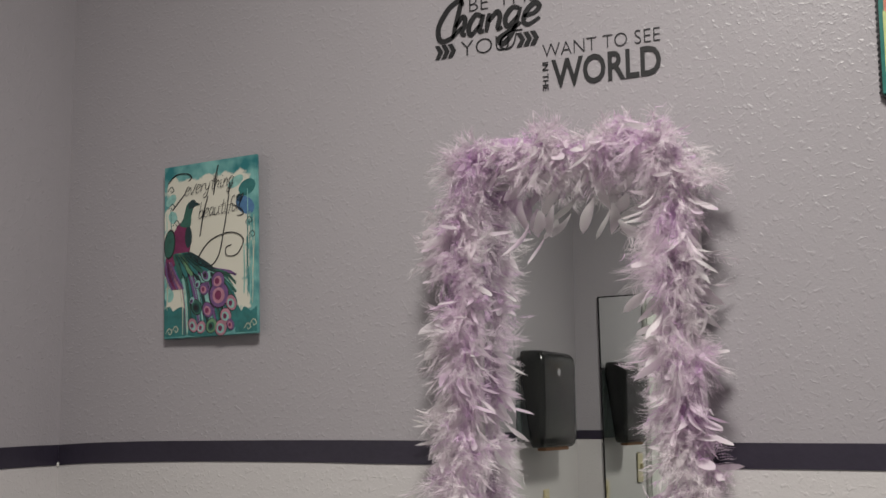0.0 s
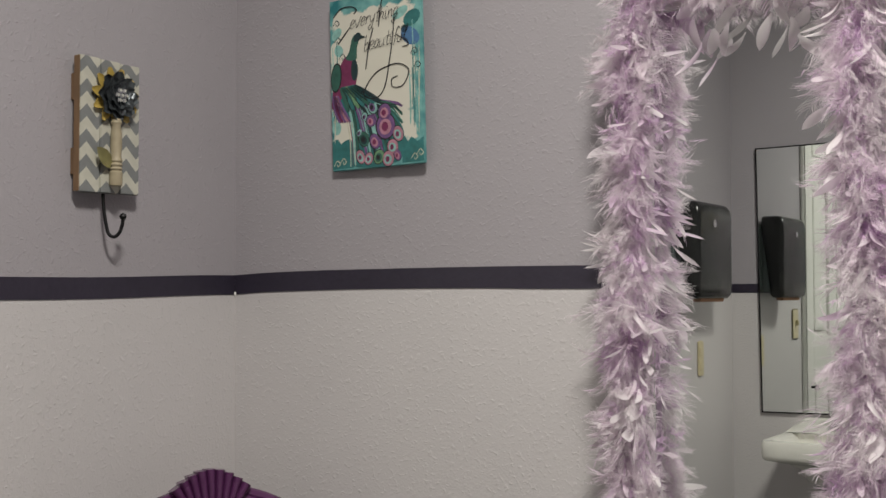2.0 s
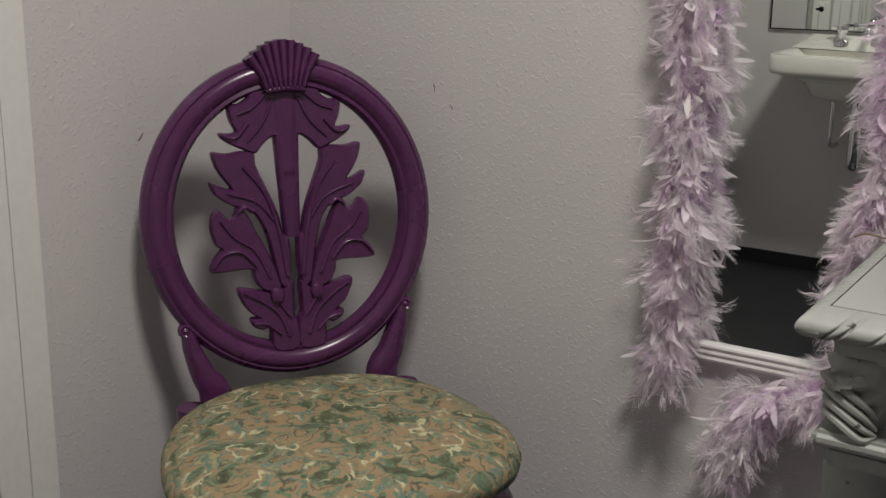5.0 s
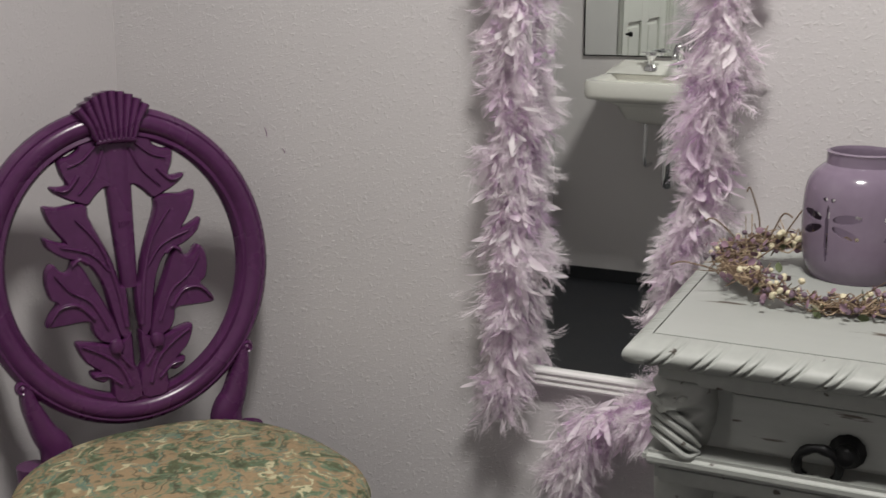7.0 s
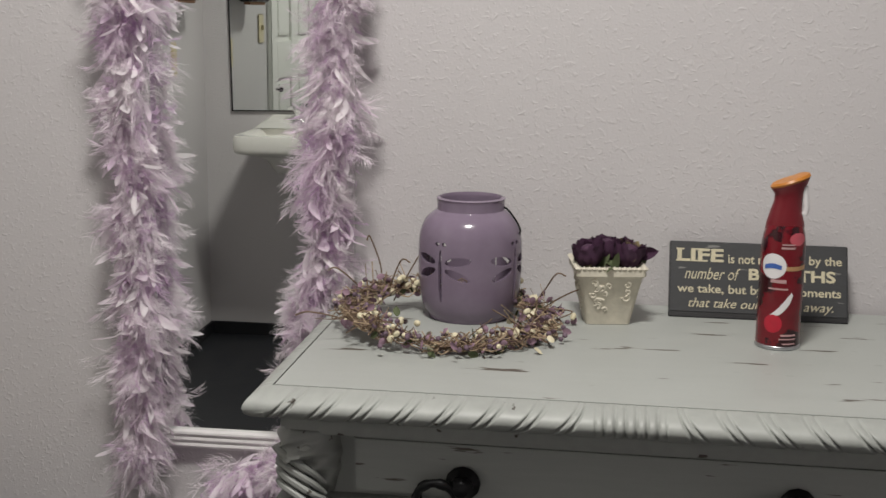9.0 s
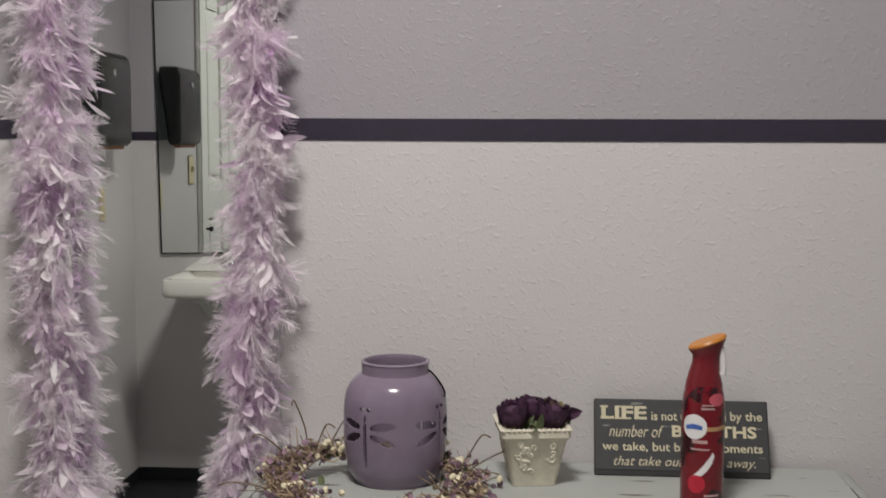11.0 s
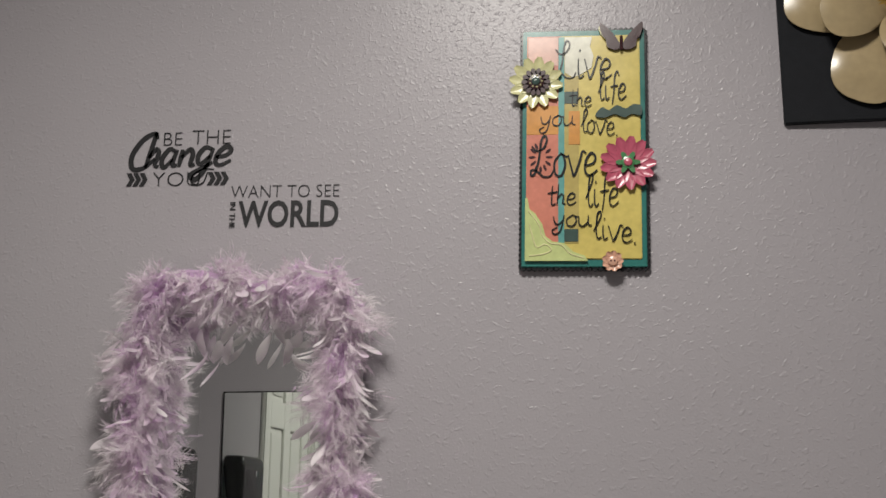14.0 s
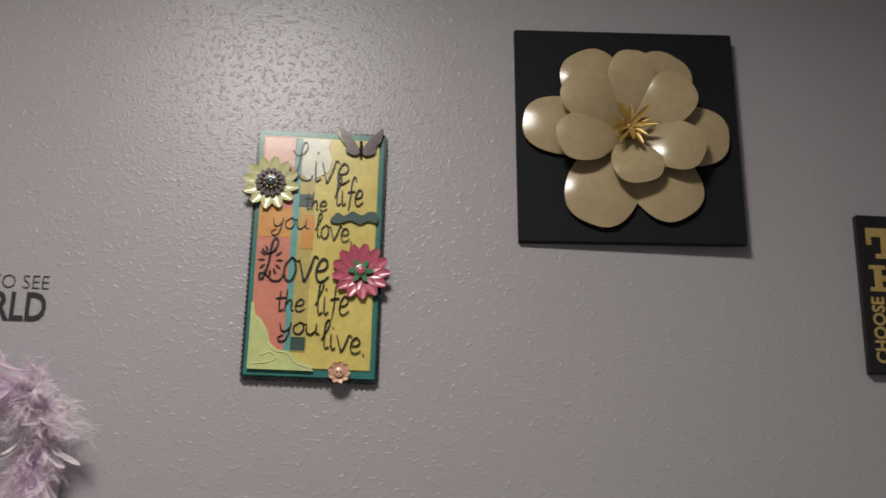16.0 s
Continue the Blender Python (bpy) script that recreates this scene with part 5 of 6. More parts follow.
rose((-0.026, -0.018, 0.088), 0.019, (6, -8), 1)
rose((0.000, 0.004, 0.090), 0.020, (-4, 2), 2)
rose((0.024, -0.016, 0.088), 0.019, (8, 8), 3)
rose((0.010, 0.022, 0.088), 0.016, (-10, 6), 4)
rose((-0.018, 0.020, 0.087), 0.016, (-10, -6), 5)
for k in range(16):
    v, f = vane_points(0.028, 0.006, 0.009, 0.5, 5)
    part("leaf", Geo().add(v, f, pose(wr.uniform(-0.032, 0.032), wr.uniform(-0.034, 0.02), 0.068, wr.uniform(-60, 60), wr.uniform(-60, 60), wr.uniform(0, 360))), MOSS, pot, "", True, 80)
v, f = vane_points(0.034, 0.009, 0.006, 0.6, 6)
part("leaf", Geo().add(v, f, pose(0.030, -0.01, 0.088, 10, 78, 0)), ROSE, pot, "", True, 80)

# leaning sign with the printed saying
SLATE = mat("charcoal_sign_paint", (0.030, 0.031, 0.033), 0.6, var=0.2, scale=20, wear=(0.16, 0.16, 0.15), wear_at=0.68, wear_scale=26, stretch=(1, 1, 5))
BLACK = mat("black_edge_paint", (0.008, 0.008, 0.009), 0.5, bump=0.1)
IVORYINK = mat("cream_sign_ink", (0.54, 0.49, 0.34), 0.6, var=0.15, scale=50, bump=0)
SGW, SGH = 0.232, 0.104
sign = thing("box_sign", pose(1.4525, -0.0715, TZ + 0.001, -24, 0, -0.8) @ Matrix.Diagonal((0.98, 1, 0.98, 1)), "small black leaning sign with a cream printed saying", "sign")
part("board", Geo().box(0, SGW, 0.0006, 0.013, 0, SGH, 0.001), BLACK, sign)
part("face", Geo().box(0.002, SGW - 0.002, -0.0002, 0.0007, 0.008, SGH - 0.001), SLATE, sign, "worn charcoal face")
for body, x0, x1, z0, z1, sh, we in (("LIFE", 0.010, 0.071, 0.076, 0.094, 0, 0.03), ("is not measured", 0.077, 0.176, 0.075, 0.0875, 0, 0.012), ("by the", 0.182, 0.224, 0.073, 0.0885, 0, 0.012),
                                     ("number of", 0.020, 0.093, 0.052, 0.068, 0.35, -0.002), ("BREATHS", 0.104, 0.216, 0.053, 0.069, 0, 0.03),
                                     ("we take, but by the moments", 0.011, 0.223, 0.030, 0.045, 0, 0.012), ("that take our breath away.", 0.026, 0.213, 0.010, 0.026, 0.35, 0.0)):
    words("lettering", body, IVORYINK, sign, x0, x1, z0, z1, -0.0004, 0.0004, sh, we)

# slab serifs on the four bold capitals
for x0, x1, z in ((0.0085, 0.0190, 0.076), (0.0085, 0.0190, 0.0918), (0.0285, 0.0400, 0.076), (0.0285, 0.0400, 0.0918), (0.0400, 0.0500, 0.076), (0.0545, 0.0600, 0.076), (0.0545, 0.0600, 0.0918)):
    part("serif", Geo().box(x0, x1, -0.0009, -0.0004, z, z + 0.0022), IVORYINK, sign)

# air freshener can
RED = mat("glossy_red_can", (0.15, 0.004, 0.010), 0.2, var=0.25, scale=22, fine=40, bump=0, wear=(0.03, 0.002, 0.005), wear_at=0.52, wear_scale=24)
CAP = mat("red_plastic_cap", (0.15, 0.008, 0.014), 0.35, var=0.06, bump=0)
ORANGE = mat("orange_plastic", (0.50, 0.19, 0.03), 0.35, var=0.06, bump=0)
WHITE = mat("white_print", (0.72, 0.70, 0.70), 0.4, var=0.04, bump=0)
BLUE = mat("blue_print", (0.05, 0.12, 0.40), 0.4, bump=0)
PALE = mat("pale_pink_print", (0.48, 0.30, 0.30), 0.4, var=0.1, bump=0)
GOLD = mat("gold_print", (0.45, 0.26, 0.12), 0.4, bump=0)
STEEL = mat("brushed_tin", (0.5, 0.5, 0.52), 0.3, 1.0, bump=0.1)
can = thing("air_freshener", pose(1.574, -0.187, TZ) @ Matrix.Diagonal((0.97, 0.97, 0.955, 1)), "glossy red air freshener can with orange-topped trigger", "spray can")
CR = 0.0265
part("can_body", Geo().lathe([(0.024, 0.001), (0.0262, 0.003), (CR, 0.006), (CR, 0.118), (0.0262, 0.130), (0.0245, 0.143), (0.0215, 0.155)], 48), RED, can, "", True, 60)
part("rim", Geo().lathe([(0.0255, 0.0), (0.0272, 0.001), (0.0272, 0.004), (0.0262, 0.0055)], 48), STEEL, can, "silver rim", True, 60)


def cap_geo():
    g, v, f, n = Geo(), [], [], 32
    for r, z, sx, dz in ((0.0235, 0.146, 0, 0), (0.0225, 0.156, 0, 0), (0.0190, 0.170, 0.0, 0), (0.0165, 0.184, 0.0015, 0.001), (0.0175, 0.195, 0.003, 0.003), (0.0225, 0.206, 0.003, 0.0075)):
        for k in range(n):
            a = 2 * math.pi * k / n
            v.append((sx + r * math.cos(a), 0.82 * r * math.sin(a), z + dz * math.cos(a)))
    for i in range(5):
        f += [(i * n + k, i * n + (k + 1) % n, (i + 1) * n + (k + 1) % n, (i + 1) * n + k) for k in range(n)]
    f += [tuple(range(n))[::-1], tuple(5 * n + k for k in range(n))]
    return g.add(v, f)


part("cap", cap_geo(), CAP, can, "", True, 50)
g, v, n = Geo(), [], 32
for rr, z in ((0.0222, 0.2062), (0.0235, 0.2085), (0.0215, 0.2115), (0.016, 0.2118)):
    v += [(0.003 + rr * math.cos(2 * math.pi * k / n), 0.82 * rr * math.sin(2 * math.pi * k / n), z + 0.0078 * math.cos(2 * math.pi * k / n)) for k in range(n)]
f = [(i * n + k, i * n + (k + 1) % n, (i + 1) * n + (k + 1) % n, (i + 1) * n + k) for i in range(3) for k in range(n)]
f += [tuple(range(n))[::-1], tuple(3 * n + k for k in range(n))]
part("cap_top", g.add(v, f), ORANGE, can, "orange cap top", True, 50)
part("trigger", Geo().tube(curve([(0.019, -0.004, 0.203), (0.021, -0.004, 0.190), (0.0225, -0.004, 0.176), (0.0215, -0.004, 0.168)], 5), 0.0042, 10), WHITE, can, "pale spray trigger", True)


def on_can(low, high, out=0.0005):
    """A printed patch bent round the can, between two lines of (degrees, height) with as many points."""
    low, high, n = curve(low, 5), curve(high, 5), 0
    n = len(low)
    v = [((CR + o) * math.sin(radians(a)), -(CR + o) * math.cos(radians(a)), z) for o in (out, -0.0005) for a, z in (*low, *high)]
    f = []
    for i in range(n - 1):
        f += [(i, i + 1, n + i + 1, n + i), (2 * n + i + 1, 2 * n + i, 3 * n + i, 3 * n + i + 1), (i + 1, i, 2 * n + i, 2 * n + i + 1), (n + i, n + i + 1, 3 * n + i + 1, 3 * n + i)]
    return Geo().add(v, f + [(0, n, 3 * n, 2 * n), (n - 1, 3 * n - 1, 4 * n - 1, 2 * n - 1)])


def oval_on_can(a0, z0, ra, rz, out=0.0005):
    s = [-1, -0.92, -0.7, -0.35, 0, 0.35, 0.7, 0.92, 1]
    return on_can([(a0 + ra * u, z0 - rz * math.sqrt(max(0, 1 - u * u))) for u in s], [(a0 + ra * u, z0 + rz * math.sqrt(max(0, 1 - u * u))) for u in s], out)


part("logo_disc", oval_on_can(-32, 0.106, 34, 0.0155), WHITE, can, "plain round white logo patch", True)
part("logo_bar", on_can([(-56, 0.1015), (-33, 0.1035), (-10, 0.1025)], [(-56, 0.1065), (-33, 0.1095), (-10, 0.1075)], 0.0009), BLUE, can, "", True)
part("label_band", on_can([(0, 0.101), (30, 0.101), (64, 0.102)], [(0, 0.106), (30, 0.106), (64, 0.107)]), GOLD, can, "", True)
for a0, a1, z, h in ((-36, 4, 0.0855, 0.004), (-40, 10, 0.077, 0.0018), (-14, 22, 0.128, 0.0022), (-12, 20, 0.1325, 0.0015), (-2, 40, 0.0185, 0.0022), (-6, 40, 0.014, 0.0014), (4, 40, 0.008, 0.0014)):
    part("print_bar", on_can([(a0, z), ((a0 + a1) / 2, z), (a1, z)], [(a0, z + h), ((a0 + a1) / 2, z + h), (a1, z + h)]), PALE, can, "", True)
part("label_leaf", on_can([(-34, 0.043), (-8, 0.046), (14, 0.058), (24, 0.070)], [(-34, 0.044), (-14, 0.053), (4, 0.064), (20, 0.074)]), WHITE, can, "", True)
part("label_fruit", oval_on_can(-24, 0.034, 24, 0.0115), mat("red_print", (0.42, 0.012, 0.03), 0.25, var=0.15, bump=0), can, "", True)
part("label_fruit", oval_on_can(30, 0.140, 24, 0.008, 0.0), mat("pink_print", (0.55, 0.10, 0.13), 0.25, var=0.15, bump=0), can, "", True)

# ---- things on the walls ----
# canvas with a bird on a teal ground
def canvas_material():
    m = bpy.data.materials.new("teal_and_cream_canvas")
    t, b = nodes_of(m)
    N, L = t.nodes.new, t.links.new
    co, noi, sep = N("ShaderNodeTexCoord"), N("ShaderNodeTexNoise"), N("ShaderNodeSeparateXYZ")
    noi.inputs["Scale"].default_value, noi.inputs["Detail"].default_value = 42, 5
    L(co.outputs["Object"], noi.inputs["Vector"])
    L(co.outputs["Object"], sep.inputs[0])

    def math_node(op, a, b_, c=None):
        n = N("ShaderNodeMath")
        n.operation = op
        for i, x in enumerate((a, b_, c)):
            if x is not None:
                if isinstance(x, (int, float)):
                    n.inputs[i].default_value = x
                else:
                    L(x, n.inputs[i])
        return n.outputs[0]

    ex = math_node("SUBTRACT", math_node("ABSOLUTE", math_node("SUBTRACT", sep.outputs["X"], 0.0775), 0), 0.0715)
    ez = math_node("SUBTRACT", math_node("ABSOLUTE", math_node("SUBTRACT", sep.outputs["Z"], 0.138), 0), 0.100)
    edge = math_node("MAXIMUM", ex, ez)
    edge = math_node("ADD", edge, math_node("MULTIPLY", math_node("SUBTRACT", noi.outputs["Fac"], 0.5), 0.050))
    st = N("ShaderNodeMapRange")
    st.inputs["From Min"].default_value, st.inputs["From Max"].default_value = 0.0, 0.004
    L(edge, st.inputs["Value"])
    tone, ramp = N("ShaderNodeTexNoise"), N("ShaderNodeValToRGB")
    tone.inputs["Scale"].default_value, tone.inputs["Detail"].default_value = 26, 3
    L(co.outputs["Object"], tone.inputs["Vector"])
    L(tone.outputs["Fac"], ramp.inputs[0])
    for e, (p, c) in zip(ramp.color_ramp.elements, ((0.36, (0.02, 0.17, 0.19)), (0.62, (0.20, 0.45, 0.43)))):
        e.position, e.color = p, (*c, 1)
    mx = N("ShaderNodeMix")
    mx.data_type = "RGBA"
    L(st.outputs[0], mx.inputs["Factor"])
    mx.inputs[6].default_value = (0.66, 0.64, 0.55, 1)
    L(ramp.outputs[0], mx.inputs[7])
    L(mx.outputs[2], b.inputs["Base Color"])
    b.inputs["Roughness"].default_value = 0.6
    return m


PKW, PKH = 0.168, 0.262
canvas = thing("canvas_print", pose(0.2095, -0.0105, 1.3815, 1, -0.9, -2) @ Matrix.Diagonal((1.035, 1, 1, 1)), "small canvas print in teal, cream and purple", "canvas print")
part("panel", Geo().box(0, PKW, 0.0, 0.0065, 0, PKH, 0.0012), canvas_material(), canvas)
paint = {k: mat("paint_" + k, c, 0.55, var=0.3, scale=50, fine=140, bump=0) for k, c in {
    "green": (0.03, 0.11, 0.085), "teal": (0.03, 0.16, 0.16), "deep": (0.012, 0.035, 0.04), "plum": (0.17, 0.025, 0.085), "violet": (0.16, 0.08, 0.21), "pink": (0.42, 0.20, 0.26),
    "blue": (0.07, 0.17, 0.33), "cream": (0.55, 0.54, 0.42), "lime": (0.13, 0.26, 0.14), "ink": (0.015, 0.015, 0.018), "mint": (0.25, 0.48, 0.44)}.items()}


def art(name, geo_pts, color, layer):
    part(name, Geo().slab([(u * PKW, w * PKH) for u, w in geo_pts], -0.00012 * layer, 0.0002), paint[color], canvas)


def stroke(name, pts, w, color, layer, taper=True):
    pts = curve([(u * PKW, z * PKH) for u, z in pts], 8)
    part(name, Geo().ribbon(pts, (lambda u: w * (0.25 + 0.75 * math.sin(math.pi * min(1, 0.1 + u * 0.85)))) if taper else w, -0.00012 * layer, 0.0002), paint[color], canvas)


for u, w, a, b, c, turn in ((0.88, 0.72, 0.10, 0.050, "blue", -15), (0.78, 0.86, 0.085, 0.030, "mint", 15), (0.90, 0.82, 0.09, 0.045, "teal", 10), (0.82, 0.765, 0.035, 0.022, "deep", 0), (0.08, 0.80, 0.06, 0.03, "mint", 20),
                            (0.10, 0.70, 0.05, 0.035, "mint", -10), (0.06, 0.25, 0.05, 0.04, "mint", 0)):
    art("painted_patch", ellipse(u, w, a, b, 14, turn), c, 1)
pr = random.Random(21)
for u0, u1, top in ((0.005, 0.24, 0.17), (0.77, 0.995, 0.15)):   # ragged corners
    art("painted_patch", [(u0, 0.012), (u1, 0.012)] + [(u1 + (u0 - u1) * k / 7, top + pr.uniform(-0.025, 0.025)) for k in range(8)], "teal", 1)
for k in range(22):   # dry vertical brush strokes at the edges
    u = pr.uniform(0.86, 0.97) if k % 3 else pr.uniform(0.02, 0.10)
    w = pr.uniform(0.25, 0.62)
    stroke("brush_stroke", [(u, w + pr.uniform(0.08, 0.2)), (u + 0.004, w), (u - 0.003, w - 0.1)], pr.uniform(0.0008, 0.0020), pr.choice(("mint", "teal", "mint", "cream")), 2)
for u, w in ((0.92, 0.63), (0.95, 0.55), (0.90, 0.04), (0.96, 0.06), (0.06, 0.04), (0.13, 0.05), (0.08, 0.86), (0.09, 0.76), (0.14, 0.66), (0.06, 0.33)):
    stroke("pale_curl", [(u - 0.04, w - 0.01), (u, w + 0.02), (u + 0.03, w), (u + 0.005, w - 0.014), (u - 0.008, w + 0.002)], 0.0013, "cream" if w < 0.4 else "deep", 3)
tail = curve([(0.10, 0.46), (0.30, 0.45), (0.45, 0.415), (0.56, 0.375), (0.66, 0.335), (0.73, 0.265), (0.79, 0.19), (0.78, 0.10), (0.71, 0.02), (0.24, 0.02), (0.26, 0.18), (0.20, 0.30), (0.08, 0.38)], 5, True)
art("painted_tail", tail, "teal", 2)
for k in range(15):   # long trailing plumes
    e = k / 14
    ex, ez = 0.26 + 0.52 * min(1, e * 1.25), 0.03 + 0.30 * max(0, e - 0.55) / 0.45
    stroke("plume", [(0.14 + 0.012 * k, 0.45), (0.20 + 0.024 * k, 0.38), (0.24 + 0.034 * k, 0.24 + 0.008 * k), (ex, ez)], pr.uniform(0.005, 0.010), pr.choice(("green", "deep", "violet", "teal", "mint", "violet", "green")), 3 + k % 2)
    stroke("plume_line", [(0.15 + 0.012 * k, 0.44), (0.21 + 0.024 * k, 0.37), (0.25 + 0.034 * k, 0.23 + 0.008 * k), (ex + 0.01, ez + 0.01)], 0.0009, "ink" if k % 3 else "mint", 5)
for u, w, r, c in ((0.46, 0.35, 0.052, "mint"), (0.59, 0.31, 0.066, "violet"), (0.44, 0.27, 0.046, "violet"), (0.60, 0.23, 0.098, "violet"), (0.36, 0.17, 0.056, "green"), (0.48, 0.15, 0.056, "violet"), (0.73, 0.18, 0.056, "pink"),
                   (0.67, 0.11, 0.056, "pink"), (0.52, 0.06, 0.054, "lime"), (0.62, 0.045, 0.060, "pink"), (0.32, 0.07, 0.050, "pink"), (0.41, 0.055, 0.046, "pink"), (0.28, 0.40, 0.044, "green"), (0.37, 0.30, 0.030, "mint"), (0.31, 0.21, 0.026, "mint"), (0.72, 0.06, 0.04, "violet")):
    lean = pr.uniform(-30, 30)
    art("feather_eye", ellipse(u, w, r * 1.10, r * 0.80, 18, lean), "ink", 6)
    art("feather_eye", ellipse(u + 0.004, w, r, r * 0.72, 18, lean), c, 7)
    art("feather_eye", ellipse(u, w - 0.004, r * 0.66, r * 0.46, 16, lean), {"mint": "violet", "violet": "pink", "green": "deep", "pink": "mint", "lime": "green"}[c], 8)
    art("feather_eye", ellipse(u - 0.004, w - 0.003, r * 0.36, r * 0.28, 12), "plum" if c in ("violet", "pink") else "ink", 9)
art("painted_body", curve([(0.17, 0.655), (0.27, 0.645), (0.30, 0.57), (0.27, 0.47), (0.16, 0.445), (0.03, 0.36), (0.02, 0.44), (0.08, 0.56)], 5, True), "plum", 9)
art("painted_wing", ellipse(0.070, 0.545, 0.062, 0.088, 18, -14), "ink", 10)
art("painted_wing", ellipse(0.068, 0.545, 0.052, 0.078, 18, -14), "green", 11)
art("painted_wing", ellipse(0.275, 0.575, 0.036, 0.062, 14), "deep", 11)
for k in range(5):
    stroke("plume", [(0.03 + 0.012 * k, 0.44), (0.05 + 0.02 * k, 0.36), (0.10 + 0.03 * k, 0.28)], 0.006, ("violet", "plum", "violet", "pink", "violet")[k], 10)
for k in range(7):
    stroke("plume", [(0.12 + 0.025 * k, 0.485), (0.16 + 0.04 * k, 0.43), (0.20 + 0.058 * k, 0.34 + 0.006 * k)], 0.010, ("green", "teal", "lime", "teal", "green", "teal", "deep")[k], 10)
    stroke("plume_line", [(0.13 + 0.025 * k, 0.48), (0.18 + 0.04 * k, 0.42), (0.23 + 0.058 * k, 0.34 + 0.006 * k)], 0.0010, "ink", 11)
art("painted_neck", curve([(0.185, 0.645), (0.29, 0.635), (0.305, 0.70), (0.325, 0.745), (0.30, 0.780), (0.255, 0.755), (0.225, 0.69)], 5, True), "green", 11)
art("painted_head", ellipse(0.315, 0.762, 0.040, 0.024, 14, 20), "deep", 12)
art("painted_head", [(0.345, 0.775), (0.405, 0.757), (0.345, 0.750)], "deep", 12)
handwriting("everything", paint["ink"], canvas, 0.23 * PKW, 0.76 * PKW, 0.815 * PKH, 0.905 * PKH, -0.0014, 0.0009, 0.0003, 0.35, 0.008)
handwriting("beautiful", paint["ink"], canvas, 0.38 * PKW, 0.84 * PKW, 0.675 * PKH, 0.765 * PKH, -0.0014, 0.0009, 0.0003, 0.35, 0.006)
for line in ([(0.60, 0.97), (0.57, 0.90), (0.55, 0.80)], [(0.49, 0.80), (0.44, 0.70), (0.40, 0.57)], [(0.10, 0.74), (0.16, 0.78), (0.24, 0.83)],
             [(0.72, 0.86), (0.70, 0.74), (0.66, 0.60), (0.60, 0.45), (0.50, 0.395), (0.38, 0.42), (0.42, 0.485), (0.54, 0.55), (0.74, 0.575), (0.86, 0.53), (0.80, 0.45), (0.69, 0.447), (0.68, 0.49), (0.74, 0.505)],
             [(0.05, 0.90), (0.14, 0.945), (0.26, 0.945), (0.31, 0.92), (0.28, 0.90)], [(0.76, 0.73), (0.84, 0.70), (0.86, 0.67), (0.80, 0.665)]):
    stroke("flourish", line, 0.0013, "ink", 13)
for u in (0.22, 0.245, 0.27):
    stroke("pale_line", [(u - 0.04, 0.28), (u - 0.01, 0.16), (u - 0.01, 0.02)], 0.0014, "cream" if u != 0.245 else "plum", 4)

# hook board on the left wall, with planks, flower, turned handle and coat hook
def chevron_material():
    m = bpy.data.materials.new("chevron_painted_wood")
    t, b = nodes_of(m)
    N, L = t.nodes.new, t.links.new
    co, sep, noi = N("ShaderNodeTexCoord"), N("ShaderNodeSeparateXYZ"), N("ShaderNodeTexNoise")
    L(co.outputs["Object"], sep.inputs[0])
    noi.inputs["Scale"].default_value, noi.inputs["Detail"].default_value = 60, 5
    L(co.outputs["Object"], noi.inputs["Vector"])

    def m_(op, a, b_):
        n = N("ShaderNodeMath")
        n.operation = op
        for i, x in enumerate((a, b_)):
            if isinstance(x, (int, float)):
                n.inputs[i].default_value = x
            else:
                L(x, n.inputs[i])
        return n.outputs[0]

    zig = m_("PINGPONG", m_("ADD", sep.outputs["X"], 0.006), 0.0188)
    band = m_("FRACT", m_("MULTIPLY", m_("SUBTRACT", sep.outputs["Z"], zig), 27.0), 0)
    on = m_("GREATER_THAN", band, 0.5)
    mx = N("ShaderNodeMix")
    mx.data_type = "RGBA"
    L(on, mx.inputs["Factor"])
    mx.inputs[6].default_value, mx.inputs[7].default_value = (0.55, 0.54, 0.46, 1), (0.21, 0.22, 0.22, 1)
    hsv, rg = N("ShaderNodeHueSaturation"), N("ShaderNodeMapRange")
    rg.inputs["To Min"].default_value, rg.inputs["To Max"].default_value = 0.82, 1.15
    L(noi.outputs["Fac"], rg.inputs["Value"])
    L(rg.outputs[0], hsv.inputs["Value"])
    L(mx.outputs[2], hsv.inputs["Color"])
    L(hsv.outputs[0], b.inputs["Base Color"])
    b.inputs["Roughness"].default_value = 0.6
    return m


CHEV = chevron_material()
BARE = mat("bare_brown_wood", (0.20, 0.12, 0.065), 0.7, var=0.25, scale=20, stretch=(1, 1, 0.2), bump=0.3)
OLDWOOD = mat("pale_turned_wood", (0.38, 0.325, 0.22), 0.5, var=0.15, scale=30)
PEWTER = mat("dark_pewter_petal", (0.085, 0.097, 0.105), 0.35, 0.5, var=0.2, scale=40, bump=0.1)
YELLOW = mat("yellow_enamel", (0.50, 0.36, 0.09), 0.35, var=0.12, scale=40)
GLASSY = mat("rhinestone", (0.75, 0.77, 0.80), 0.06, 0.9, bump=0)
OLIVE = mat("olive_metal_leaf", (0.24, 0.22, 0.09), 0.45, 0.1, var=0.25, scale=40)
hook = thing("hook_board", pose(0.0, -0.337, 1.3375, 0, 0, 90) @ Matrix.Diagonal((0.96, 1, 0.955, 1)), "chevron-painted plank board with flower and coat hook", "coat hook")
for k, (w0, w1) in enumerate(((0.0, 0.0375), (0.0388, 0.0752), (0.0765, 0.1135))):
    part("plank", Geo().box(w0, w1, -0.022, -0.010, 0.0 + 0.0008 * k, 0.2005 - 0.001 * k, 0.0012), CHEV, hook)
part("plank_edge", Geo().box(-0.0008, 0.0002, -0.0215, -0.0105, 0.001, 0.1995), BARE, hook, "bare wood edge")
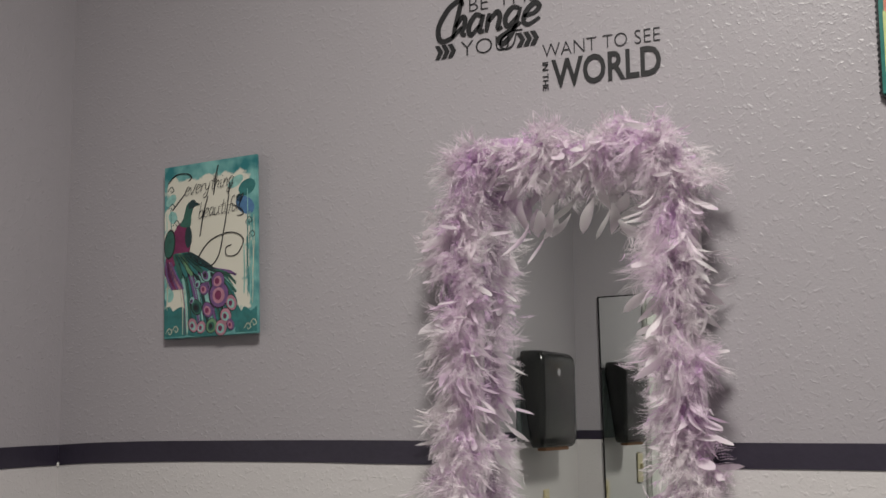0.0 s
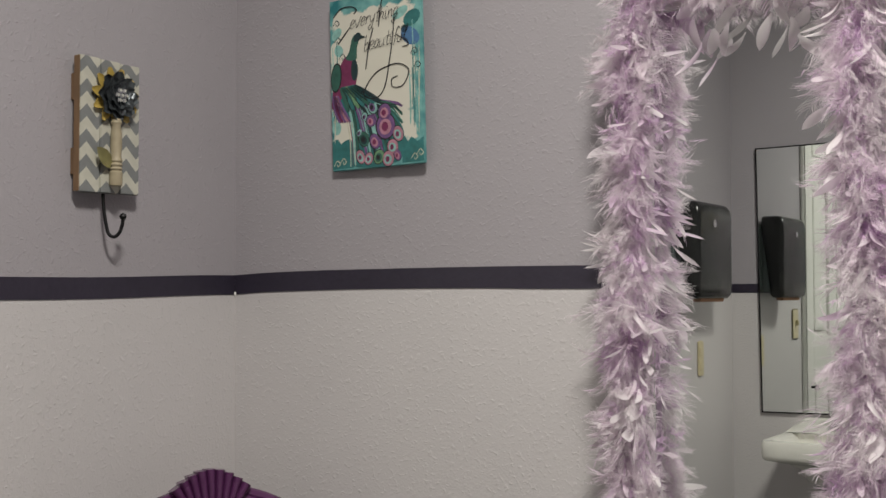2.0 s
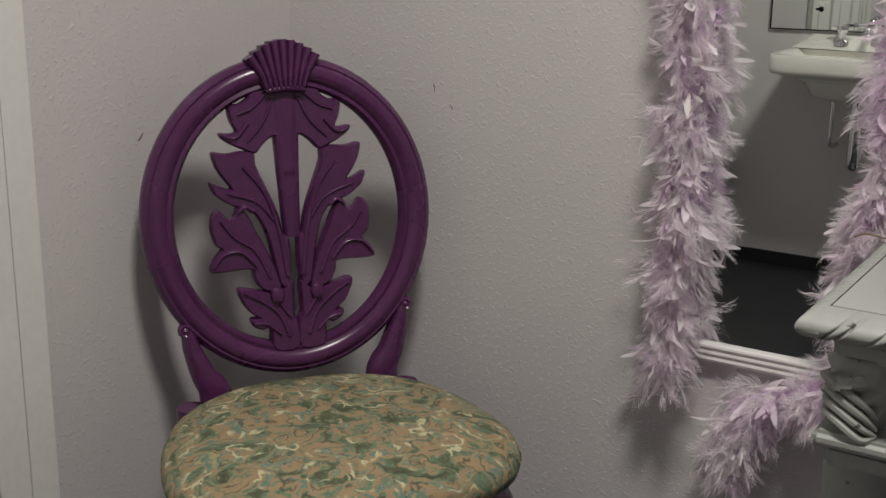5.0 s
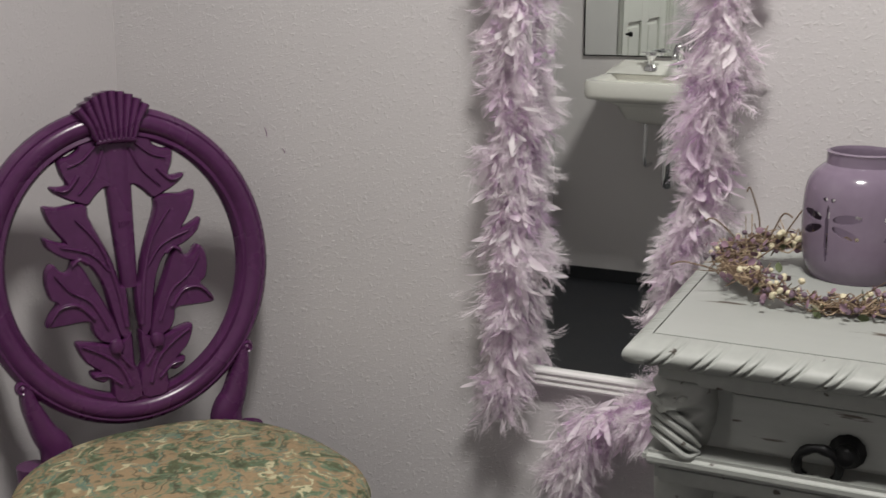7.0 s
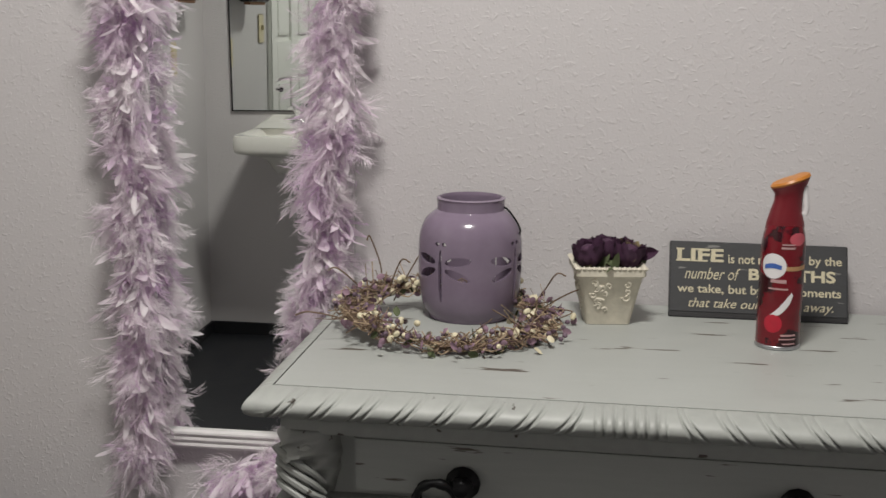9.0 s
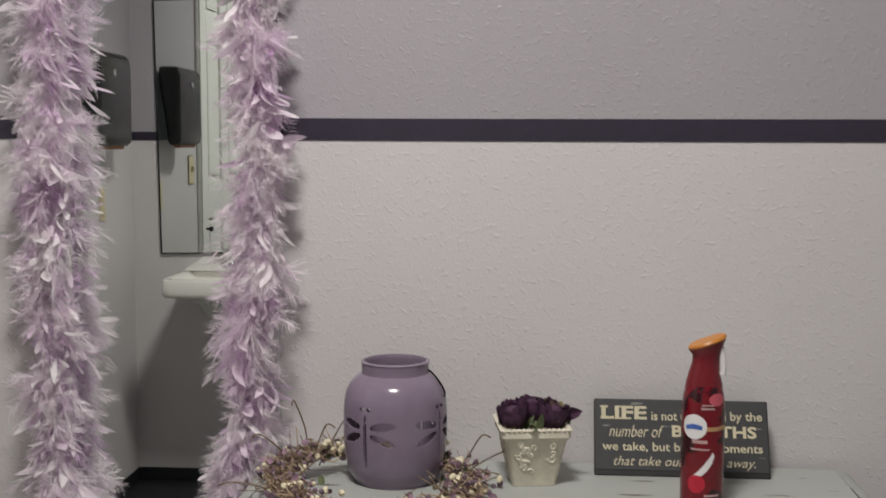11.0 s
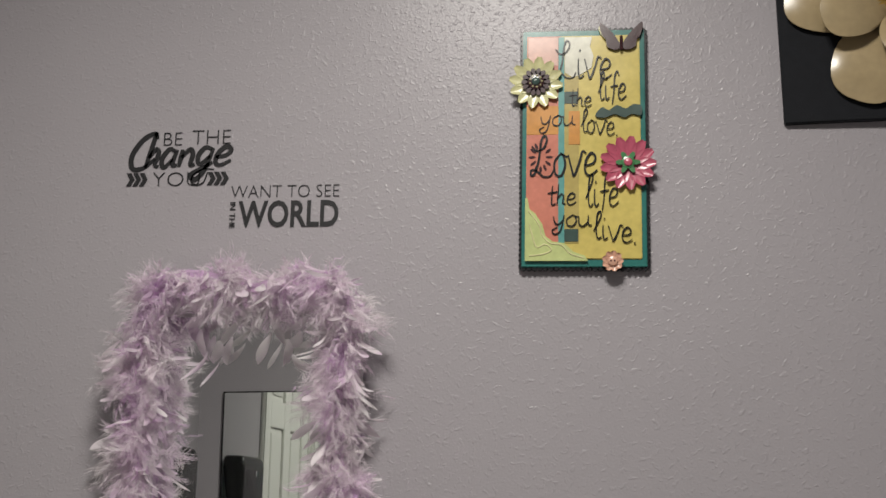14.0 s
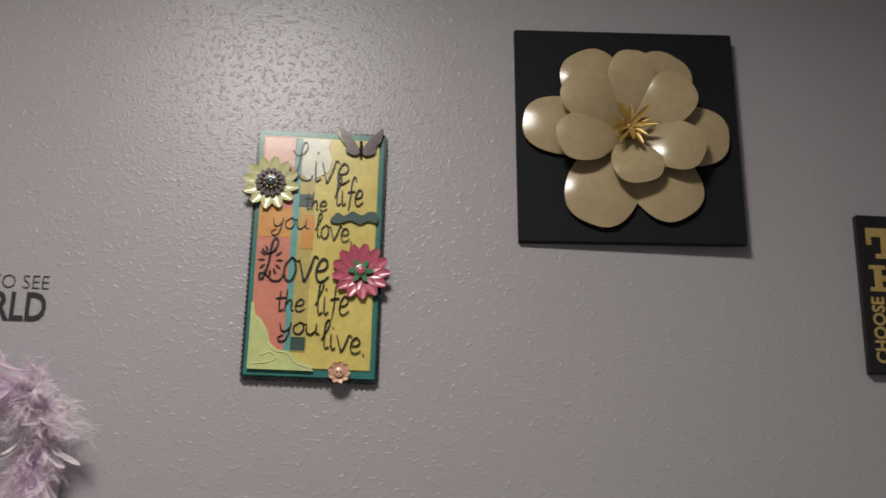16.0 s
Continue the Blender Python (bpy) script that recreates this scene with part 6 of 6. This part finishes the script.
for z in (0.025, 0.135):
    part("batten", Geo().box(0.002, 0.111, -0.0105, -0.0005, z, z + 0.04, 0.001), BARE, hook)
part("turned_handle", Geo().lathe([(0.0085, 0.0), (0.0095, 0.004), (0.0095, 0.020), (0.0078, 0.022), (0.0095, 0.025), (0.0078, 0.028), (0.0095, 0.031), (0.0078, 0.034), (0.0095, 0.037), (0.0072, 0.044),
     (0.0085, 0.060), (0.0082, 0.078), (0.0065, 0.090), (0.0085, 0.094), (0.006, 0.10)], 20, pose(0.061, -0.030, 0.012)), OLDWOOD, hook, "pale turned wooden handle", True, 40)
v, f = vane_points(0.040, 0.011, 0.006, 0.4, 8)
part("metal_leaf", Geo().add(v, f, pose(0.052, -0.028, 0.040, 0, -50, 0)), OLIVE, hook, "olive metal leaf", True, 80)


def disc_petal(length, width, cup, m=6, n=7):
    """A rounded petal along +z from the origin, cupped towards -y."""
    v, f = [], []
    for i in range(m + 1):
        u = i / m
        h = width * math.sin(math.pi * min(1, 0.10 + 0.86 * u ** 1.2)) ** 0.55
        for j in range(n):
            s = 2 * j / (n - 1) - 1
            v.append((h * s, -cup * (u * u * 0.8 + 0.6 * s * s * u), length * u))
    for i in range(m):
        f += [(i * n + j, i * n + j + 1, (i + 1) * n + j + 1, (i + 1) * n + j) for j in range(n - 1)]
    k = len(v)
    v += [(x, y + 0.0008, z) for x, y, z in v]
    f += [tuple(q + k for q in reversed(face)) for face in f]
    rim = [i * n for i in range(m)] + [m * n + j for j in range(n - 1)] + [i * n + n - 1 for i in range(m, 0, -1)] + [j for j in range(n - 1, 0, -1)]
    f += [(a, rim[(i + 1) % len(rim)], rim[(i + 1) % len(rim)] + k, a + k) for i, a in enumerate(rim)]
    return v, f


FX, FZ = 0.061, 0.146
for k in range(11):
    v, f = disc_petal(0.044, 0.0088, 0.003)
    part("yellow_petal", Geo().add(v, f, pose(FX, -0.025, FZ) @ pose(0, 0, 0, 0, 16 + 360 * k / 11, 0)), YELLOW, hook, "yellow petal", True, 60)
for ring_n, ln, wd, y, off in ((8, 0.037, 0.0130, -0.028, 0), (7, 0.029, 0.0110, -0.031, 20), (6, 0.020, 0.009, -0.034, 8)):
    for k in range(ring_n):
        v, f = disc_petal(ln, wd, 0.007)
        part("dark_petal", Geo().add(v, f, pose(FX, y, FZ) @ pose(0, 0, 0, 0, off + 360 * k / ring_n, 0)), PEWTER, hook, "dark pewter petal", True, 60)
for k in range(7):
    a = 2 * math.pi * k / 6
    r = 0 if k == 6 else 0.0085
    part("rhinestone", Geo().lathe([(0.0038, 0), (0.0042, 0.0015), (0.0024, 0.0038), (0, 0.0038)], 8, pose(FX + r * math.cos(a), -0.040, FZ + r * math.sin(a), 90, 0, 0)), GLASSY, hook, "sparkling rhinestone")
part("hook", Geo().tube(curve([(0.053, -0.012, 0.004), (0.053, -0.014, -0.020), (0.054, -0.018, -0.045), (0.0560, -0.022, -0.060), (0.060, -0.029, -0.064), (0.0640, -0.035, -0.058), (0.0665, -0.038, -0.046), (0.067, -0.039, -0.036)], 8), 0.0026, 10),
     IRON, hook, "dark iron hook", True)
part("hook_ball", Geo().lathe([(0, -0.0055), (0.0042, -0.0035), (0.0055, 0), (0.0042, 0.0035), (0, 0.0055)], 16, pose(0.067, -0.039, -0.034)), IRON, hook, "", True)

# embossed metal plaque
PW, PH = 0.1735, 0.347
plaque = thing("metal_plaque", pose(1.2385, -0.0035, 1.6240, 0, 0.4, 0), "embossed metal plaque in yellow, teal and coral", "wall plaque")
tin = {k: mat("tin_" + k, c, 0.24, var=0.14, scale=26, fine=120, bump=0.08, bump_scale=90) for k, c in {
    "black": (0.014, 0.016, 0.018), "teal": (0.03, 0.17, 0.15), "yellow": (0.60, 0.49, 0.14), "coral": (0.58, 0.21, 0.15), "cream": (0.62, 0.60, 0.33), "pink": (0.46, 0.095, 0.15), "maroon": (0.045, 0.016, 0.02),
    "green": (0.06, 0.20, 0.08), "peach": (0.62, 0.36, 0.26), "aqua": (0.12, 0.34, 0.32), "orange": (0.60, 0.28, 0.07), "slate": (0.05, 0.085, 0.075), "lime": (0.50, 0.56, 0.24), "tan": (0.45, 0.36, 0.12), "paper": (0.68, 0.67, 0.56), "blush": (0.66, 0.40, 0.33)}.items()}
edge = []
for a, b in (((0, 0), (PW, 0)), ((PW, 0), (PW, PH)), ((PW, PH), (0, PH)), ((0, PH), (0, 0))):
    n = int(round(math.dist(a, b) / 0.0074)) * 6
    nx, nz = (b[1] - a[1]) / math.dist(a, b), -(b[0] - a[0]) / math.dist(a, b)
    edge += [(a[0] + (b[0] - a[0]) * i / n + nx * 0.0032 * abs(math.sin(math.pi * i / 6)), a[1] + (b[1] - a[1]) * i / n + nz * 0.0032 * abs(math.sin(math.pi * i / 6))) for i in range(n)]
part("scalloped_back", Geo().slab(edge, -0.0060, 0.0035), tin["black"], plaque, "black scalloped edge")
part("teal_border", Geo().box(0.0012, PW - 0.0012, -0.0085, -0.0050, 0.0012, PH - 0.0015, 0.001), tin["teal"], plaque)
part("yellow_panel", Geo().box(0.007, PW - 0.008, -0.0105, -0.0080, 0.012, PH - 0.010, 0.001), tin["yellow"], plaque)
part("coral_panel", Geo().box(0.0072, 0.055, -0.0112, -0.0100, 0.034, PH - 0.0105, 0.0004), tin["coral"], plaque)
part("blush_patch", Geo().box(0.0085, 0.0512, -0.0115, -0.0105, 0.292, PH - 0.0120, 0.0003), tin["blush"], plaque)
part("paper_patch", Geo().slab([(0.0606, 0.282), (0.072, 0.274), (0.084, 0.279), (0.098, 0.288), (0.101, 0.306), (0.096, 0.320), (0.099, 0.3345), (0.0606, 0.3345)], -0.0117, -0.0104), tin["paper"], plaque, "cream paper scrap")
part("orange_patch", Geo().box(0.0072, 0.052, -0.0116, -0.0105, 0.190, 0.232, 0.0003), tin["orange"], plaque)
part("aqua_strip", Geo().box(0.0515, 0.0600, -0.0116, -0.0105, 0.030, PH - 0.012, 0.0003), tin["aqua"], plaque)
part("tan_strip", Geo().box(0.0604, 0.0800, -0.0114, -0.0103, 0.034, PH - 0.012, 0.0003), tin["tan"], plaque)
part("orange_patch", Geo().box(0.066, 0.0815, -0.0119, -0.0110, 0.175, 0.224, 0.0003), tin["orange"], plaque)
for z in (0.235, 0.036):
    part("stamp", Geo().box(0.060, 0.079, -0.0121, -0.0112, z, z + 0.018, 0.0003), tin["slate"], plaque, "dark square stamp")
part("medallion", Geo().slab(ellipse(0.027, 0.157, 0.020, 0.029, 28), -0.0116, -0.0105), tin["coral"], plaque)
for k in range(12):
    a = 2 * math.pi * k / 12
    part("medallion_petal", Geo().slab(ellipse(0.027 + 0.012 * math.cos(a), 0.157 + 0.018 * math.sin(a), 0.0050, 0.0019, 10, math.degrees(math.atan2(0.018 * math.sin(a), 0.012 * math.cos(a)))), -0.0122, -0.0114), tin["maroon"], plaque)
corner_pts = [(0.006, 0.009), (0.092, 0.009), (0.088, 0.016), (0.072, 0.022), (0.060, 0.034), (0.044, 0.036), (0.034, 0.044), (0.030, 0.060), (0.020, 0.076), (0.012, 0.082), (0.009, 0.098), (0.006, 0.098)]
part("corner_scroll", Geo().slab(corner_pts, -0.0132, -0.0102), tin["lime"], plaque, "pale green embossed corner scroll")
part("corner_line", Geo().tube(curve([(0.086, -0.0132, 0.013), (0.068, -0.0132, 0.019), (0.056, -0.0132, 0.031), (0.040, -0.0132, 0.034), (0.029, -0.0132, 0.046), (0.025, -0.0132, 0.060), (0.010, -0.0132, 0.080)], 6), 0.0011, 6), tin["cream"], plaque, "", True)
part("corner_line", Geo().tube(curve([(0.012, -0.0132, 0.016), (0.03, -0.0132, 0.018), (0.042, -0.0132, 0.024), (0.034, -0.0132, 0.032), (0.022, -0.0132, 0.028), (0.016, -0.0132, 0.045), (0.012, -0.0132, 0.06)], 6), 0.0011, 6), tin["cream"], plaque, "", True)
for body, x0, x1, z0, z1, pen, rise in (("Live", 0.046, 0.126, 0.276, 0.330, 0.0034, -0.006), ("the", 0.066, 0.098, 0.232, 0.258, 0.0024, -0.002), ("life", 0.106, 0.146, 0.240, 0.282, 0.0030, 0.0),
                                         ("you", 0.026, 0.074, 0.203, 0.230, 0.0024, 0.0), ("love.", 0.082, 0.136, 0.194, 0.228, 0.0024, -0.008), ("Love", 0.013, 0.105, 0.130, 0.188, 0.0044, 0.0),
                                         ("the", 0.036, 0.076, 0.088, 0.118, 0.0030, 0.0), ("life", 0.088, 0.134, 0.086, 0.132, 0.0030, 0.0), ("you", 0.044, 0.096, 0.058, 0.086, 0.0030, 0.0), ("live.", 0.098, 0.160, 0.042, 0.080, 0.0030, -0.010)):
    handwriting(body, tin["black"], plaque, x0, x1, z0, z1, -0.0121, pen * 0.70, 0.0010, 0.08, rise)


def tin_flower(cx, cz, petals, ln, wd, color, mids, y=-0.0140):
    fl = part("tin_flower", Geo().lathe([(0.006, 0), (0.007, 0.001), (0, 0.002)], 16, pose(cx, y, cz, 90, 0, 0)), tin[color], plaque, color + " embossed metal flower", True)
    for k in range(petals):
        v, f = disc_petal(ln, wd, 0.003)
        part("petal", Geo().add(v, f, pose(cx, y, cz) @ pose(0, 0, 0, 0, 360 * k / petals + 8, 0)), tin[color], fl, "", True, 60)
    for r, n, c, d in mids:
        if n:
            for k in range(n):
                a = 2 * math.pi * k / n
                part("petal", Geo().slab(ellipse(cx + r * 0.62 * math.cos(a), cz + r * 0.62 * math.sin(a), r * 0.42, r * 0.22, 10, 360 * k / n), y - d - 0.0012, y - d + 0.001), tin[c], fl)
        else:
            part("flower_centre", Geo().lathe([(r, 0), (r * 0.9, 0.0018), (r * 0.5, 0.0028), (0, 0.003)], 16, pose(cx, y - d, cz, 90, 0, 0)), tin[c], fl, "", True)
    return fl


daisy = tin_flower(0.0200, 0.266, 12, 0.038, 0.0085, "cream", ((0.020, 14, "maroon", 0.004), (0.0125, 0, "maroon", 0.004), (0.006, 0, "slate", 0.0066)))
for k in range(9):
    a = 2 * math.pi * k / 9
    part("bead", Geo().lathe([(0.0015, 0), (0.001, 0.0013), (0, 0.0016)], 8, pose(0.0200 + 0.0085 * math.cos(a), -0.0208, 0.266 + 0.0085 * math.sin(a), 90, 0, 0)), tin["cream"], daisy)
tin_flower(0.1475, 0.1465, 13, 0.0385, 0.0085, "pink", ((0.0165, 6, "green", 0.004), (0.0095, 0, "green", 0.004), (0.006, 0, "pink", 0.0066)))
tin_flower(0.1255, 0.008, 9, 0.0145, 0.0052, "peach", ((0.007, 0, "peach", 0.0025),))
for dx in (-0.0025, 0.0025):
    part("button_hole", Geo().lathe([(0.0013, 0), (0.0012, 0.0006), (0, 0.0007)], 8, pose(0.1255 + dx, -0.0192, 0.008, 90, 0, 0)), tin["maroon"], plaque)
part("leaf_bar", Geo().slab(curve([(0.103, 0.216), (0.112, 0.228), (0.122, 0.224), (0.133, 0.231), (0.145, 0.226), (0.156, 0.232), (0.167, 0.229), (0.166, 0.216), (0.154, 0.218), (0.143, 0.213), (0.130, 0.218), (0.116, 0.213)], 4, True), -0.0145, -0.0100), tin["slate"], plaque, "dark green leaf bar")
for sx in (-1, 1):
    part("butterfly_wing", Geo().slab([(0.140 + sx * u, w) for u, w in curve([(0.002, 0.322), (0.012, 0.338), (0.027, 0.353), (0.0305, 0.350), (0.027, 0.335), (0.0215, 0.328), (0.020, 0.318), (0.010, 0.313), (0.003, 0.315)], 4, True)], -0.0155, -0.0105), tin["maroon"], plaque, "dark butterfly-shaped cut-out")
part("butterfly_body", Geo().tube([(0.140, -0.0155, 0.312), (0.140, -0.0165, 0.325), (0.140, -0.0155, 0.333)], 0.0022, 8), tin["maroon"], plaque, "", True)
part("edge_highlight", Geo().slab(curve([(0.108, 0.346), (0.112, 0.336), (0.120, 0.326), (0.128, 0.318), (0.131, 0.320), (0.124, 0.330), (0.117, 0.342), (0.112, 0.350)], 4, True), -0.0145, -0.0100), tin["cream"], plaque)

# black canvas with a large metal flower
CANVAS = mat("black_canvas", (0.008, 0.009, 0.012), 0.7, spec=0.2, var=0.2, bump=0.4, bump_scale=400)
BEIGE = mat("satin_champagne_metal", (0.40, 0.312, 0.180), 0.22, 0.0, var=0.12, scale=18, bump=0.06, bump_scale=40)
STAMEN = mat("gold_stamen", (0.40, 0.25, 0.06), 0.35, 0.3, var=0.25, scale=60)
art3 = thing("flower_wall_art", pose(1.7590, 0.0155, 1.9885, 0, -1.0, -2.0) @ Matrix.Diagonal((1.025, 1, 1.015, 1)), "black canvas with a large champagne metal flower", "wall art")
part("panel", Geo().box(-0.155, 0.157, -0.030, -0.020, -0.159, 0.161, 0.0015), CANVAS, art3, "black canvas panel")
part("hanging_cleat", Geo().box(-0.1, 0.1, -0.0205, -0.0165, 0.06, 0.10), CANVAS, art3)


def big_petal(angle, reach, width, y, lift, dome, start=0.006):
    """A broad rounded petal of domed sheet metal, narrower at its root, its rim turned back."""
    m, n = 9, 44
    v, f = [], []
    for i in range(m + 1):
        r = i / m
        for k in range(n):
            a = 2 * math.pi * k / n
            c, s = math.cos(a), math.sin(a)
            q = r * (abs(c) ** 2.7 + abs(s) ** 2.7) ** (-1 / 2.7)
            p, w = q * c, q * s
            u = 0.5 + 0.5 * w
            x = width * p * (0.40 + 0.60 * math.sin(math.pi / 2 * min(1, max(0, u) / 0.62)))
            v.append((x, -lift * math.sin(math.pi / 2 * min(1, max(0, u) * 1.15)) + dome * r ** 2.4, start + (reach - start) * u))
    for i in range(m):
        f += [(i * n + k, i * n + (k + 1) % n, (i + 1) * n + (k + 1) % n, (i + 1) * n + k) for k in range(n)]
    k0 = len(v)
    v += [(a, b + 0.0014, c) for a, b, c in v]
    f += [tuple(q + k0 for q in reversed(face)) for face in f]
    f += [(m * n + k, m * n + (k + 1) % n, m * n + (k + 1) % n + k0, m * n + k + k0) for k in range(n)]
    return Geo().add(v, f, pose(-0.003, y, 0.003) @ pose(0, 0, 0, 0, angle, 0))


for ang, reach, width in ((-29, 0.136, 0.046), (33, 0.138, 0.047), (-85, 0.144, 0.044), (93, 0.144, 0.046), (-157, 0.148, 0.051), (147, 0.147, 0.049)):
    part("petal", big_petal(ang, reach, width, -0.031, 0.014, 0.007), BEIGE, art3, "", True, 70)
for ang, reach, width in ((-50, 0.108, 0.040), (5, 0.114, 0.034), (53, 0.110, 0.038), (-105, 0.103, 0.037), (170, 0.086, 0.036), (113, 0.109, 0.037)):
    part("petal", big_petal(ang, reach, width, -0.038, 0.028, 0.0035), BEIGE, art3, "", True, 70)
sr = random.Random(4)
for k in range(13):
    a = -100 + 360 * k / 13 + sr.uniform(-10, 10)
    v, f = vane_points(sr.uniform(0.030, 0.046), 0.0040, -0.004, 0.6, 5)
    part("stamen", Geo().add(v, f, pose(-0.003, -0.058, 0.002) @ pose(0, 0, 0, 0, a, 0) @ pose(0, 0, 0, sr.uniform(18, 38), 0, 0)), STAMEN, art3, "gold stamen", True, 80)
part("flower_centre", Geo().lathe([(0.012, 0), (0.012, 0.012), (0.008, 0.030), (0, 0.034)], 16, pose(-0.003, -0.028, 0.002, 90, 0, 0)), STAMEN, art3, "", True)

# black sign with gold lettering, only its edge in view
GOLDINK = mat("gold_sign_ink", (0.42, 0.30, 0.10), 0.45, var=0.15, scale=60, bump=0)
sign2 = thing("wall_sign", pose(2.084, -0.001, 1.657), "black wall sign with gold lettering", "sign")
part("board", Geo().box(0, 0.155, -0.012, 0.0, 0, 0.228, 0.001), BLACK, sign2)
part("letter", Geo().box(0.012, 0.066, -0.0128, -0.0119, 0.196, 0.209).box(0.012, 0.019, -0.0127, -0.0119, 0.184, 0.1965).box(0.059, 0.066, -0.0127, -0.0119, 0.184, 0.1965).box(0.033, 0.046, -0.0127, -0.0119, 0.170, 0.1965)
     .box(0.024, 0.055, -0.0128, -0.0119, 0.164, 0.171), GOLDINK, sign2, "gold serif letter T")
part("letter_stroke", Geo().box(0.012, 0.036, -0.0128, -0.0119, 0.148, 0.154).box(0.012, 0.036, -0.0128, -0.0119, 0.116, 0.122).box(0.019, 0.030, -0.0127, -0.0119, 0.1215, 0.1485).box(0.0295, 0.060, -0.0127, -0.0119, 0.131, 0.139), GOLDINK, sign2)
words("lettering", "CHOOSE", GOLDINK, sign2, 0.011, 0.030, 0.014, 0.108, -0.0122, 0.0006, 0, 0.03, 90)
